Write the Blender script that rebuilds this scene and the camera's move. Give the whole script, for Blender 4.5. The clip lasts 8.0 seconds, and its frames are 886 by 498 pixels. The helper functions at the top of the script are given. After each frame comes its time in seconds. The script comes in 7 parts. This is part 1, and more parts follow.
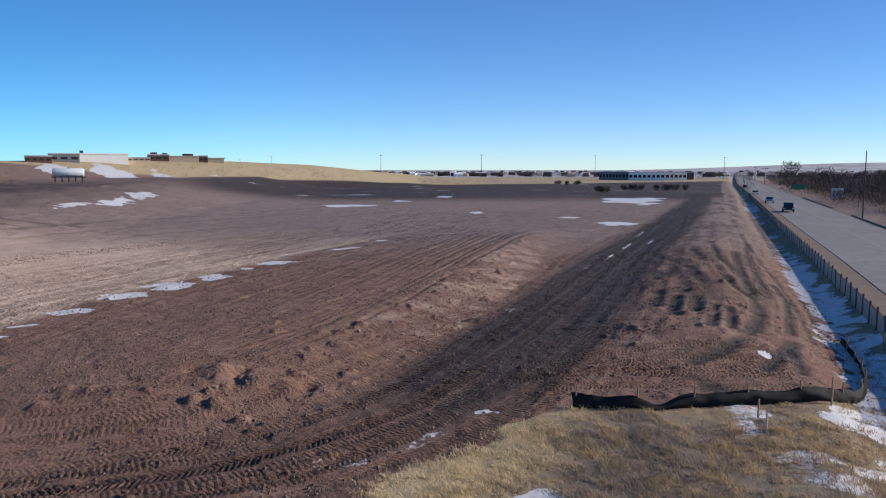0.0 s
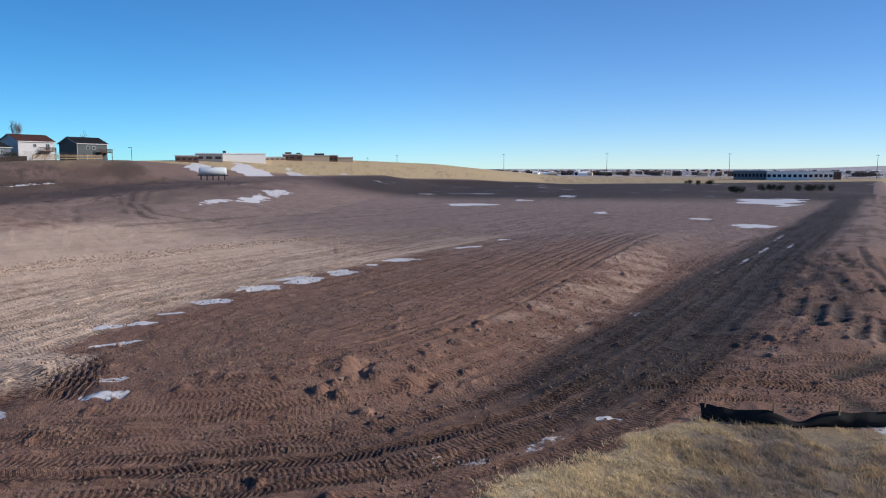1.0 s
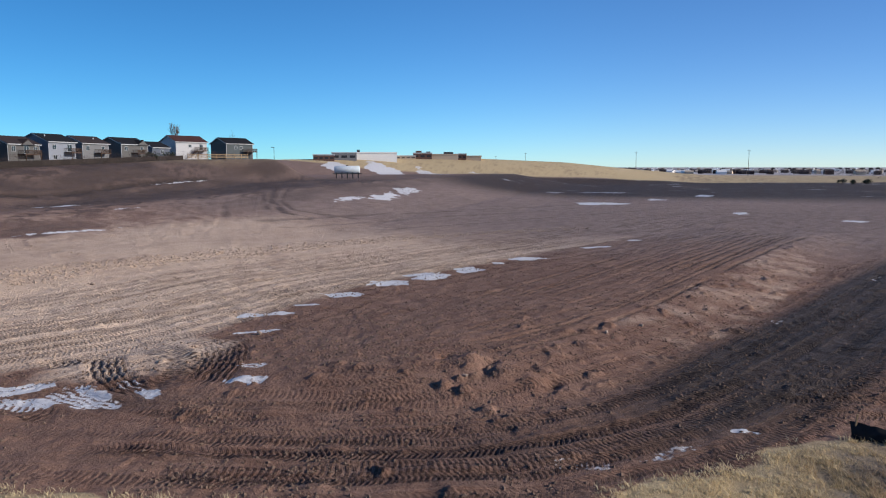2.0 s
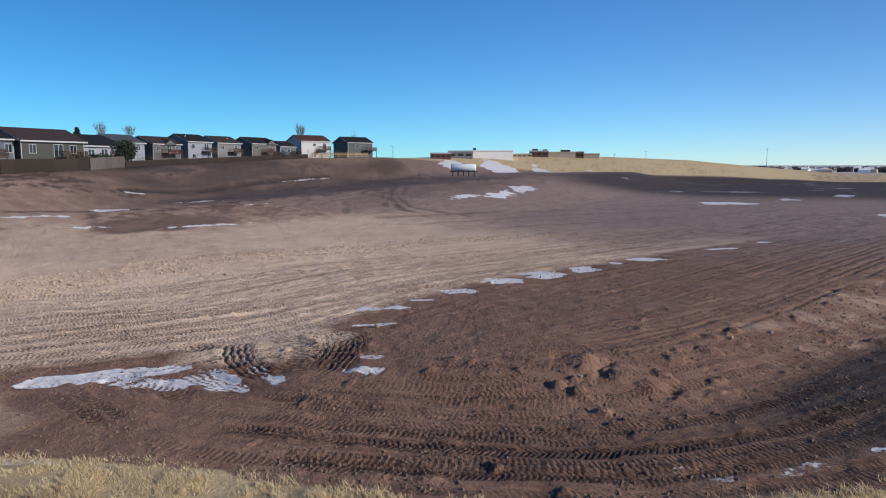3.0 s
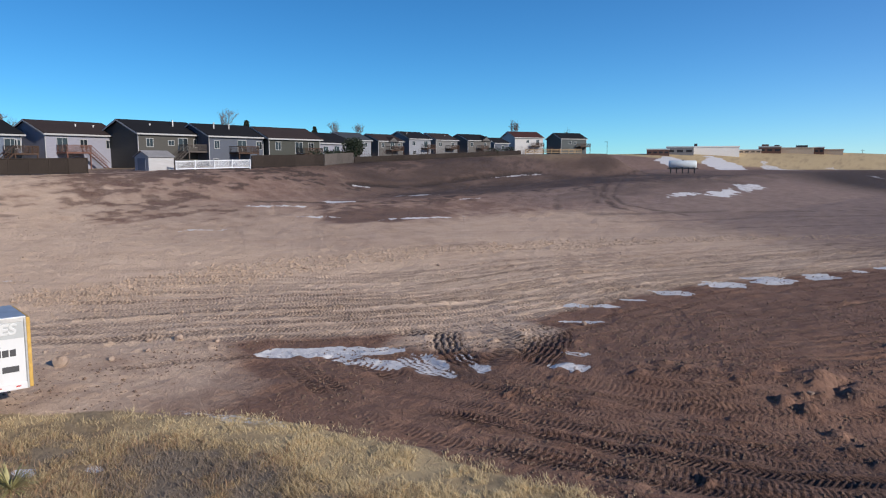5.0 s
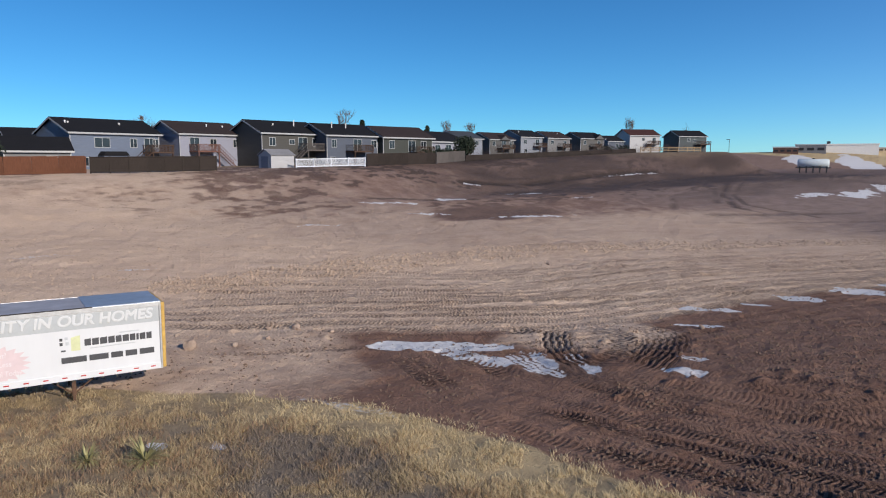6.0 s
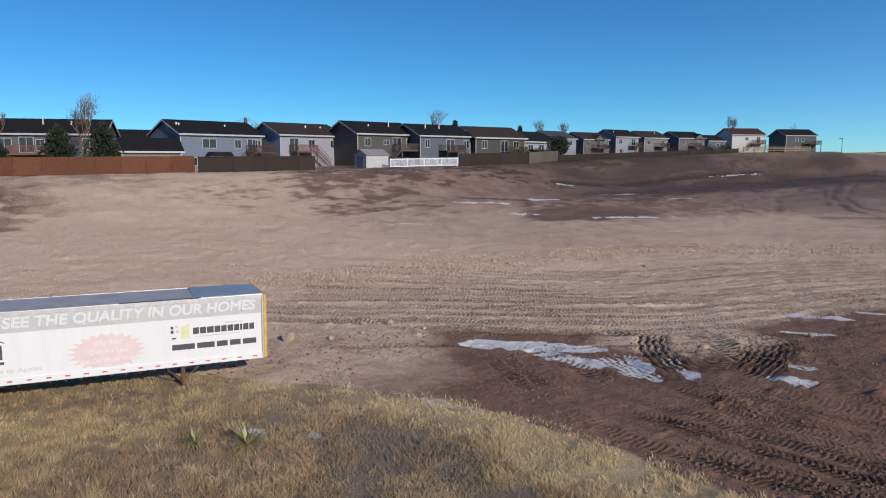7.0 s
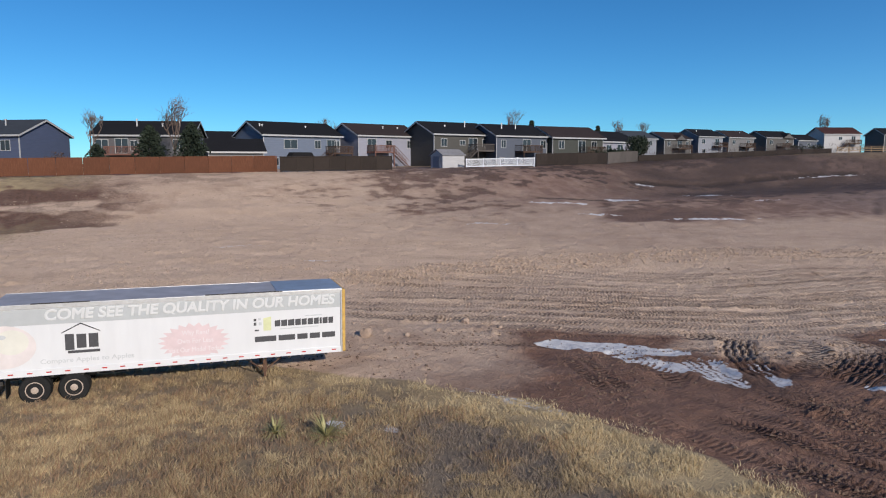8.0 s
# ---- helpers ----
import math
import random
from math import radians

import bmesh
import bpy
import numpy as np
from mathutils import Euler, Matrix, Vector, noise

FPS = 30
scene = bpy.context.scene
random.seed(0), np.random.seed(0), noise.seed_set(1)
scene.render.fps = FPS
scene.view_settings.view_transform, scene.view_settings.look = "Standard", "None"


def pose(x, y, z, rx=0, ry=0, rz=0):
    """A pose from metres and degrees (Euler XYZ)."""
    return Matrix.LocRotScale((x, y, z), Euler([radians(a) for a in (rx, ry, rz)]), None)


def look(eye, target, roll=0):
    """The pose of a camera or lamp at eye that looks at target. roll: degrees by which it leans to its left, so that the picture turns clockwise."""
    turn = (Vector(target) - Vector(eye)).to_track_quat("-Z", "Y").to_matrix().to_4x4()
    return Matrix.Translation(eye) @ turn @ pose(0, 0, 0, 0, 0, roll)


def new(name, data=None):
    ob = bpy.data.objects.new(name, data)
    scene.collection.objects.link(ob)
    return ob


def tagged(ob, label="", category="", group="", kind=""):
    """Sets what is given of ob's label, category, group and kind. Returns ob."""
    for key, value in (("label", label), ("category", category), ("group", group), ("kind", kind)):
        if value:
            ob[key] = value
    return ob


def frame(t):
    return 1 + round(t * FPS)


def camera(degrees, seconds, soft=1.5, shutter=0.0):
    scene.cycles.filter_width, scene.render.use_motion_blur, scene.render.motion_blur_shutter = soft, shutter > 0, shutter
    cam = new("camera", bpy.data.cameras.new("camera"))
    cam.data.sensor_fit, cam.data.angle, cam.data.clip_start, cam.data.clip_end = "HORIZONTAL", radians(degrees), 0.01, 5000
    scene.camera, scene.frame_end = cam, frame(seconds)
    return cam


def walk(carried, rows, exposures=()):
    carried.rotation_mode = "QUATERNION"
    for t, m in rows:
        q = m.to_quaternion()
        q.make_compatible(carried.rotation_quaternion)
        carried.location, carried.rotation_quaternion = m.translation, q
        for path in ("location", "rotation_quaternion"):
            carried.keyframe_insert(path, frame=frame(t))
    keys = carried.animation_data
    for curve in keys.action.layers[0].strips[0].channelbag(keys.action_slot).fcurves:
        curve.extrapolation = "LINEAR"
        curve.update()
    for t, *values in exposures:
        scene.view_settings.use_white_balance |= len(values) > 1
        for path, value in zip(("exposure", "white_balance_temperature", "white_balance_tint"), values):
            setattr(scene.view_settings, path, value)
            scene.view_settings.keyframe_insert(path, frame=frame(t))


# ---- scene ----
cam = camera(63.6, 8.0, soft=1.1)
PATH = [
    (0, (-0.484, -0.254, 9.27), (-0.384, 1.731, 9.046), -0.0),
    (0.5, (-0.491, -0.235, 9.282), (-0.551, 1.751, 9.057), -0.0),
    (1, (-0.522, -0.179, 9.306), (-0.76, 1.794, 9.079), 0.0),
    (1.5, (-0.511, -0.159, 9.311), (-0.925, 1.784, 9.082), -0.0),
    (3, (-0.573, -0.219, 9.272), (-1.452, 1.562, 9.036), -0.1),
    (3.5, (-0.644, -0.165, 9.221), (-1.645, 1.551, 8.983), -0.0),
    (4, (-0.666, -0.17, 9.201), (-1.787, 1.469, 8.961), 0.0),
    (5.5, (-0.643, -0.115, 9.079), (-2.106, 1.227, 8.833), -0.0),
    (6, (-0.719, -0.152, 9.017), (-2.279, 1.074, 8.77), -0.0),
    (6.5, (-0.784, -0.213, 8.964), (-2.426, 0.902, 8.717), -0.0),
    (7, (-0.805, -0.269, 8.906), (-2.508, 0.75, 8.661), -0.0),
    (7.5, (-0.853, -0.337, 8.817), (-2.609, 0.589, 8.573), -0.0),
    (8, (-1.013, -0.336, 8.71), (-2.813, 0.501, 8.469), -0.0),
]
walk(cam, [(t, look(eye, target, roll)) for t, eye, target, roll in PATH],
     exposures=[(0.0, 0.15, 6430, 12), (1.5, 0.09, 6430, 11.5), (3.5, 0.05, 6450, 11), (5.5, -0.05, 6470, 11), (8.0, -0.17, 6480, 11)])

# ---- world, sun ----
SUN_EL, SUN_AZ = radians(22), radians(84)          # azimuth from +y towards +x
SKY_STRENGTH = 0.14
world = bpy.data.worlds.new("sky")
scene.world = world
world.use_nodes = True
wn = world.node_tree.nodes
sky = wn.new("ShaderNodeTexSky")
sky.sky_type = "NISHITA"
sky.sun_disc = False
sky.sun_elevation, sky.sun_rotation = SUN_EL, SUN_AZ
sky.altitude, sky.air_density, sky.dust_density, sky.ozone_density = 1800, 0.85, 0.0, 3.0
deep = wn.new("ShaderNodeHueSaturation")
deep.inputs["Saturation"].default_value = 1.09
cool = wn.new("ShaderNodeMix")
cool.data_type, cool.blend_type = "RGBA", "MULTIPLY"
cool.inputs[0].default_value, cool.inputs[7].default_value = 1.0, (0.84, 0.96, 1.12, 1)
world.node_tree.links.new(sky.outputs[0], cool.inputs[6])
world.node_tree.links.new(cool.outputs[2], deep.inputs["Color"])
# clear dry air: the sky deepens slowly away from the sun
way = wn.new("ShaderNodeTexCoord")
turned = wn.new("ShaderNodeVectorMath")
turned.operation = "DOT_PRODUCT"
turned.inputs[1].default_value = (-0.97, 0.24, 0.0)
fall = wn.new("ShaderNodeMapRange")
fall.interpolation_type = "SMOOTHSTEP"
for k, v in zip((1, 2, 3, 4), (0.35, 1.02, 1.0, 0.67)):
    fall.inputs[k].default_value = v
bluer = wn.new("ShaderNodeMix")
bluer.data_type, bluer.blend_type = "RGBA", "MULTIPLY"
bluer.inputs[7].default_value = (0.56, 1.0, 1.04, 1)
turn_blue = wn.new("ShaderNodeMapRange")
turn_blue.interpolation_type = "SMOOTHSTEP"
for k, v in zip((1, 2, 3, 4), (0.0, 0.95, 0.0, 1.0)):
    turn_blue.inputs[k].default_value = v
world.node_tree.links.new(turned.outputs["Value"], turn_blue.inputs[0])
world.node_tree.links.new(turn_blue.outputs[0], bluer.inputs[0])
world.node_tree.links.new(deep.outputs[0], bluer.inputs[6])
world.node_tree.links.new(bluer.outputs[2], wn["Background"].inputs[0])
strength = wn.new("ShaderNodeMath")
strength.operation = "MULTIPLY"
strength.inputs[1].default_value = SKY_STRENGTH
world.node_tree.links.new(way.outputs["Generated"], turned.inputs[0])
world.node_tree.links.new(turned.outputs["Value"], fall.inputs[0])
dim = wn.new("ShaderNodeMapRange")
dim.interpolation_type = "SMOOTHSTEP"
for k, v in zip((1, 2, 3, 4), (-0.6, 0.6, 0.70, 1.0)):
    dim.inputs[k].default_value = v
both = wn.new("ShaderNodeMath")
both.operation = "MULTIPLY"
world.node_tree.links.new(turned.outputs["Value"], dim.inputs[0])
world.node_tree.links.new(fall.outputs[0], both.inputs[0])
world.node_tree.links.new(dim.outputs[0], both.inputs[1])
world.node_tree.links.new(both.outputs[0], strength.inputs[0])
world.node_tree.links.new(strength.outputs[0], wn["Background"].inputs[1])
sun = new("sun", bpy.data.lights.new("sun", "SUN"))
sun.data.energy, sun.data.angle, sun.data.color = 5.0, radians(0.5), (1.0, 0.915, 0.81)
sun_way = Vector((math.sin(SUN_AZ) * math.cos(SUN_EL), math.cos(SUN_AZ) * math.cos(SUN_EL), math.sin(SUN_EL)))
sun.matrix_world = look(sun_way * 50, (0, 0, 0))


# ---- materials ----
def nodes_of(name):
    m = bpy.data.materials.new(name)
    m.use_nodes = True
    return m, m.node_tree.nodes, m.node_tree.links, m.node_tree.nodes["Principled BSDF"]


def mixer(n, l, fac, a, b, how="MIX"):
    """A colour mix; fac, a and b are sockets or plain values."""
    x = n.new("ShaderNodeMix")
    x.data_type, x.blend_type = "RGBA", how
    for sock, v in ((x.inputs[0], fac), (x.inputs[6], a), (x.inputs[7], b)):
        if isinstance(v, bpy.types.NodeSocket):
            l.new(v, sock)
        elif isinstance(v, (int, float)):
            sock.default_value = v
        else:
            sock.default_value = (*v, 1)
    return x.outputs[2]


def sums(n, l, op, a, b=0.0, clamp=False):
    x = n.new("ShaderNodeMath")
    x.operation, x.use_clamp = op, clamp
    for sock, v in ((x.inputs[0], a), (x.inputs[1], b)):
        if isinstance(v, bpy.types.NodeSocket):
            l.new(v, sock)
        else:
            sock.default_value = v
    return x.outputs[0]


def noise_of(n, l, scale, detail=4.0, rough=0.55, coord=None, stretch=None):
    x = n.new("ShaderNodeTexNoise")
    x.inputs["Scale"].default_value, x.inputs["Detail"].default_value, x.inputs["Roughness"].default_value = scale, detail, rough
    if coord is not None:
        if stretch:
            mp = n.new("ShaderNodeMapping")
            mp.inputs["Scale"].default_value = stretch
            l.new(coord, mp.inputs[0])
            coord = mp.outputs[0]
        l.new(coord, x.inputs[0])
    return x.outputs[0]


def ramp_of(n, l, fac, lo, hi, a=0.0, b=1.0):
    x = n.new("ShaderNodeMapRange")
    l.new(fac, x.inputs[0])
    for k, v in zip((1, 2, 3, 4), (lo, hi, a, b)):
        x.inputs[k].default_value = v
    return x.outputs[0]


def plain(name, colour, rough=0.7, metal=0.0, vary=0.18, grain=8.0, bump=0.15, stretch=None, spread=0.0):
    """A weathered surface: two scales of variation, fine relief, and a small difference from piece to piece."""
    m, n, l, b = nodes_of(name)
    obj = n.new("ShaderNodeTexCoord").outputs["Object"]
    fine, coarse = noise_of(n, l, grain, 5, 0.6, obj, stretch), noise_of(n, l, grain * 0.11, 3, 0.5, obj)
    c = Vector(colour)
    col = mixer(n, l, ramp_of(n, l, fine, 0.3, 0.7), tuple(c * (1 - vary)), tuple(c * (1 + vary)))
    col = mixer(n, l, ramp_of(n, l, coarse, 0.35, 0.7, 0, 0.5), col, tuple(c * (1 - 1.3 * vary)))
    if spread:
        r = n.new("ShaderNodeObjectInfo").outputs["Random"]
        col = mixer(n, l, 1.0, col, mixer(n, l, r, (1 - spread,) * 3, (1 + spread,) * 3), "MULTIPLY")
    l.new(col, b.inputs["Base Color"])
    b.inputs["Roughness"].default_value, b.inputs["Metallic"].default_value = rough, metal
    b.inputs["Specular IOR Level"].default_value = 0.2 if rough >= 0.8 else 0.5
    if bump:
        bp = n.new("ShaderNodeBump")
        bp.inputs["Strength"].default_value, bp.inputs["Distance"].default_value = bump, 0.02
        l.new(fine, bp.inputs["Height"])
        l.new(bp.outputs[0], b.inputs["Normal"])
    return m


def ground_material():
    m, n, l, b = nodes_of("earth")
    pos = n.new("ShaderNodeNewGeometry").outputs["Position"]

    def mask(name):
        a = n.new("ShaderNodeAttribute")
        a.attribute_name = name
        return a.outputs["Fac"]
    big, mid, fine, grit = noise_of(n, l, 0.035, 5, 0.6, pos), noise_of(n, l, 0.45, 5, 0.6, pos), noise_of(n, l, 4.0, 6, 0.65, pos), noise_of(n, l, 22, 3, 0.6, pos)
    streaks = noise_of(n, l, 0.6, 5, 0.65, pos, (1.0, 0.35, 1.0))
    brown = mixer(n, l, ramp_of(n, l, mid, 0.3, 0.7), BROWN_A, BROWN_B)
    brown = mixer(n, l, ramp_of(n, l, fine, 0.42, 0.75, 0, 0.6), brown, BROWN_C)
    tan = mixer(n, l, ramp_of(n, l, streaks, 0.3, 0.72), TAN_A, TAN_B)
    tan = mixer(n, l, ramp_of(n, l, fine, 0.45, 0.75, 0, 0.55), tan, TAN_C)
    tan = mixer(n, l, ramp_of(n, l, big, 0.42, 0.62, 0, 0.35), tan, TAN_D)
    tfac = sums(n, l, "ADD", mask("tan"), sums(n, l, "MULTIPLY", sums(n, l, "SUBTRACT", mid, 0.5), 0.9))
    col = mixer(n, l, ramp_of(n, l, tfac, 0.2, 0.8), brown, tan)
    col = mixer(n, l, sums(n, l, "MULTIPLY", mask("dull"), 0.85), col, mixer(n, l, ramp_of(n, l, streaks, 0.3, 0.7), DULL_A, DULL_B))
    wfac = sums(n, l, "ADD", mask("wet_dark"), sums(n, l, "MULTIPLY", sums(n, l, "SUBTRACT", fine, 0.5), 0.8))
    wet_dark = ramp_of(n, l, wfac, 0.15, 0.85)
    col = mixer(n, l, wet_dark, col, mixer(n, l, ramp_of(n, l, fine, 0.35, 0.7), WET_DARK_A, WET_DARK_B))
    col = mixer(n, l, ramp_of(n, l, grit, 0.55, 0.8, 0, 0.30), col, tuple(Vector(TAN_B) * 0.9))
    col = mixer(n, l, ramp_of(n, l, noise_of(n, l, 7.0, 5, 0.75, pos), 0.56, 0.72, 0, 0.28), col, mixer(n, l, 1.0, col, (0.55, 0.50, 0.47), "MULTIPLY"))
    crumbs = noise_of(n, l, 17.0, 4, 0.8, pos)
    col = mixer(n, l, ramp_of(n, l, crumbs, 0.53, 0.66, 0, 0.5), col, mixer(n, l, 1.0, col, (0.52, 0.47, 0.45), "MULTIPLY"))
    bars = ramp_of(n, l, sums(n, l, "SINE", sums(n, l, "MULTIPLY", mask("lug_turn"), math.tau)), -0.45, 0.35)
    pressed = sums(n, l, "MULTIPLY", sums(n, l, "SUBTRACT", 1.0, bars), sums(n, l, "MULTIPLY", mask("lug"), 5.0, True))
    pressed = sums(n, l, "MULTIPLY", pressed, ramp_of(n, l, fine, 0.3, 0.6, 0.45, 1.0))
    col = mixer(n, l, pressed, col, mixer(n, l, 1.0, col, (0.36, 0.31, 0.28), "MULTIPLY"))      # lug prints: shade of the hollows put into the colour, with moist soil
    # scuffs and wheel prints that follow the way of driving
    way_of = n.new("ShaderNodeAttribute")
    way_of.attribute_name = "flow"
    parts = n.new("ShaderNodeSeparateXYZ")
    l.new(way_of.outputs["Vector"], parts.inputs[0])
    side = sums(n, l, "ADD", parts.outputs[0], sums(n, l, "MULTIPLY", noise_of(n, l, 0.16, 2, 0.5, pos), 1.4))
    gone = parts.outputs[1]

    def strip_noise(a, b, detail, seed):
        c = n.new("ShaderNodeCombineXYZ")
        l.new(sums(n, l, "MULTIPLY", side, a), c.inputs[0])
        l.new(sums(n, l, "MULTIPLY", gone, b), c.inputs[1])
        c.inputs[2].default_value = seed
        return noise_of(n, l, 1.0, detail, 0.65, c.outputs[0])
    scuff, thin = strip_noise(0.9, 0.05, 5, 3.0), strip_noise(4.5, 0.22, 4, 8.0)
    driven = ramp_of(n, l, mask("print"), 0.0, 0.6)
    tone_of = sums(n, l, "ADD", ramp_of(n, l, scuff, 0.3, 0.7, -0.24, 0.20), ramp_of(n, l, thin, 0.3, 0.7, -0.20, 0.18))
    tone_of = sums(n, l, "ADD", 1.0, sums(n, l, "MULTIPLY", tone_of, driven))
    shade = n.new("ShaderNodeCombineColor")
    for k in range(3):
        l.new(tone_of, shade.inputs[k])
    col = mixer(n, l, 1.0, col, shade.outputs[0], "MULTIPLY")
    relief = sums(n, l, "MULTIPLY", sums(n, l, "ADD", thin, scuff), sums(n, l, "MULTIPLY", driven, 0.5))
    for wide, pitch, seed, least in ((0.82, 0.225, 0.37, 0.52), (0.58, 0.185, 5.81, 0.56)):
        q = sums(n, l, "ADD", sums(n, l, "DIVIDE", side, wide), seed)
        lane = sums(n, l, "FLOOR", q)
        across = sums(n, l, "ABSOLUTE", sums(n, l, "SUBTRACT", sums(n, l, "FRACT", q), 0.5))
        c = n.new("ShaderNodeCombineXYZ")
        l.new(sums(n, l, "MULTIPLY", lane, 3.73), c.inputs[0])
        l.new(sums(n, l, "MULTIPLY", gone, 0.06), c.inputs[1])
        c.inputs[2].default_value = seed
        here = ramp_of(n, l, noise_of(n, l, 1.0, 1, 0.5, c.outputs[0]), least, least + 0.06)
        edge = ramp_of(n, l, across, 0.46, 0.37)
        phase = sums(n, l, "ADD", sums(n, l, "DIVIDE", gone, pitch), sums(n, l, "ADD", sums(n, l, "MULTIPLY", lane, 0.37), sums(n, l, "MULTIPLY", across, 0.6)))
        phase = sums(n, l, "ADD", phase, sums(n, l, "MULTIPLY", fine, 0.35))
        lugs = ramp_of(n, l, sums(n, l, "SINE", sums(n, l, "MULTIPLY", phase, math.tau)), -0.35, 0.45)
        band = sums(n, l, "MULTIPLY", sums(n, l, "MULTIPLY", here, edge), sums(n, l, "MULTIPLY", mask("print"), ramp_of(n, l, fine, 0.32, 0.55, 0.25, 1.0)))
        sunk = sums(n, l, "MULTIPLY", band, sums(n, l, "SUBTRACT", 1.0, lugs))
        # hollows between the lugs: their shade is put into the colour
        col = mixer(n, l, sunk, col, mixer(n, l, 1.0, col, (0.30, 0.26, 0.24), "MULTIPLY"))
        relief = sums(n, l, "ADD", relief, sums(n, l, "MULTIPLY", band, sums(n, l, "SUBTRACT", sums(n, l, "MULTIPLY", lugs, 0.9), 0.45)))
    gmix = mixer(n, l, ramp_of(n, l, mid, 0.3, 0.7), GRASS_A, GRASS_B)
    gmix = mixer(n, l, ramp_of(n, l, fine, 0.4, 0.7, 0, 0.7), gmix, GRASS_C)
    gmix = mixer(n, l, ramp_of(n, l, mask("tone"), 0.5, 1.0, 0, 0.8), gmix, (0.52, 0.40, 0.23))
    gmix = mixer(n, l, ramp_of(n, l, mask("tone"), 0.5, 0.0, 0, 0.8), gmix, (0.20, 0.162, 0.128))
    gfac = sums(n, l, "ADD", mask("grass"), sums(n, l, "MULTIPLY", sums(n, l, "SUBTRACT", fine, 0.5), 0.9))
    col = mixer(n, l, ramp_of(n, l, gfac, 0.3, 0.7), col, gmix)
    # far ground: distance haze painted into the colour, over pale snowy hills
    haze = mask("far")
    col = mixer(n, l, haze, col, mixer(n, l, ramp_of(n, l, noise_of(n, l, 0.006, 6, 0.7, pos, (1, 2, 1)), 0.4, 0.6), FAR_A, FAR_B))
    sfac = sums(n, l, "ADD", mask("snow"), sums(n, l, "MULTIPLY", sums(n, l, "SUBTRACT", sums(n, l, "ADD", sums(n, l, "MULTIPLY", fine, 0.65), sums(n, l, "MULTIPLY", mid, 0.35)), 0.5), 1.1))
    snow = ramp_of(n, l, sfac, 0.46, 0.60)
    col = mixer(n, l, snow, col, mixer(n, l, ramp_of(n, l, fine, 0.3, 0.7), SNOW_A, SNOW_B))
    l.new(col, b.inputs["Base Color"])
    rough = sums(n, l, "SUBTRACT", 0.95, sums(n, l, "MULTIPLY", wet_dark, 0.2))
    rough = sums(n, l, "SUBTRACT", rough, sums(n, l, "MULTIPLY", snow, 0.35))
    l.new(rough, b.inputs["Roughness"])
    b.inputs["Specular IOR Level"].default_value = 0.25
    bp = n.new("ShaderNodeBump")
    bp.inputs["Strength"].default_value, bp.inputs["Distance"].default_value = 0.55, 0.16
    crumb = noise_of(n, l, 9.0, 4, 0.7, pos)
    lumps = ramp_of(n, l, crumb, 0.46, 0.72, 0, 0.55)
    h = sums(n, l, "ADD", sums(n, l, "MULTIPLY", fine, 0.75), sums(n, l, "MULTIPLY", grit, 0.25))
    h = sums(n, l, "ADD", sums(n, l, "ADD", h, lumps), sums(n, l, "MULTIPLY", relief, sums(n, l, "SUBTRACT", 1.0, mask("grass"), True)))
    h = sums(n, l, "MULTIPLY", h, sums(n, l, "SUBTRACT", 1.0, sums(n, l, "MULTIPLY", snow, 0.8)))
    h = sums(n, l, "ADD", h, sums(n, l, "MULTIPLY", sums(n, l, "MULTIPLY", bars, sums(n, l, "ADD", 0.55, sums(n, l, "MULTIPLY", fine, 0.9))), sums(n, l, "MULTIPLY", mask("lug"), 9.0)))
    l.new(h, bp.inputs["Height"])
    l.new(bp.outputs[0], b.inputs["Normal"])
    return m


BROWN_A, BROWN_B, BROWN_C = (0.205, 0.110, 0.076), (0.265, 0.158, 0.113), (0.138, 0.076, 0.055)
TAN_A, TAN_B, TAN_C, TAN_D = (0.595, 0.435, 0.315), (0.685, 0.525, 0.40), (0.49, 0.35, 0.255), (0.535, 0.38, 0.28)
WET_DARK_A, WET_DARK_B = (0.034, 0.023, 0.018), (0.061, 0.039, 0.029)
GRASS_A, GRASS_B, GRASS_C = (0.31, 0.23, 0.135), (0.42, 0.32, 0.19), (0.20, 0.145, 0.09)
DULL_A, DULL_B = (0.175, 0.130, 0.117), (0.265, 0.200, 0.180)
SNOW_A, SNOW_B = (0.52, 0.505, 0.51), (0.71, 0.70, 0.70)
# far ground, paled for snow and for painted haze
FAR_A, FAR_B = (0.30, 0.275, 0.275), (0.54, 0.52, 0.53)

earth = ground_material()


def glass_material():
    m, n, l, b = nodes_of("window_glass")
    b.inputs["Base Color"].default_value = (0.02, 0.025, 0.03, 1)
    b.inputs["Roughness"].default_value = 0.08
    b.inputs["Specular IOR Level"].default_value = 0.8
    return m


def siding(name, colour):
    """Painted lap siding: level courses with a shadow line at each lap."""
    m, n, l, b = nodes_of(name)
    obj = n.new("ShaderNodeTexCoord").outputs["Object"]
    w = n.new("ShaderNodeTexWave")
    w.wave_type, w.bands_direction, w.wave_profile = "BANDS", "Z", "SAW"
    w.inputs["Scale"].default_value, w.inputs["Distortion"].default_value = 1.6, 0.0
    l.new(obj, w.inputs[0])
    c = Vector(colour)
    fine = noise_of(n, l, 3.0, 5, 0.6, obj, (0.3, 0.3, 2.5))
    col = mixer(n, l, ramp_of(n, l, fine, 0.3, 0.7), tuple(c * 0.9), tuple(c * 1.08))
    l.new(col, b.inputs["Base Color"])
    b.inputs["Roughness"].default_value = 0.65
    bp = n.new("ShaderNodeBump")
    bp.inputs["Strength"].default_value, bp.inputs["Distance"].default_value = 0.6, 0.02
    l.new(w.outputs[1], bp.inputs["Height"])
    l.new(bp.outputs[0], b.inputs["Normal"])
    return m


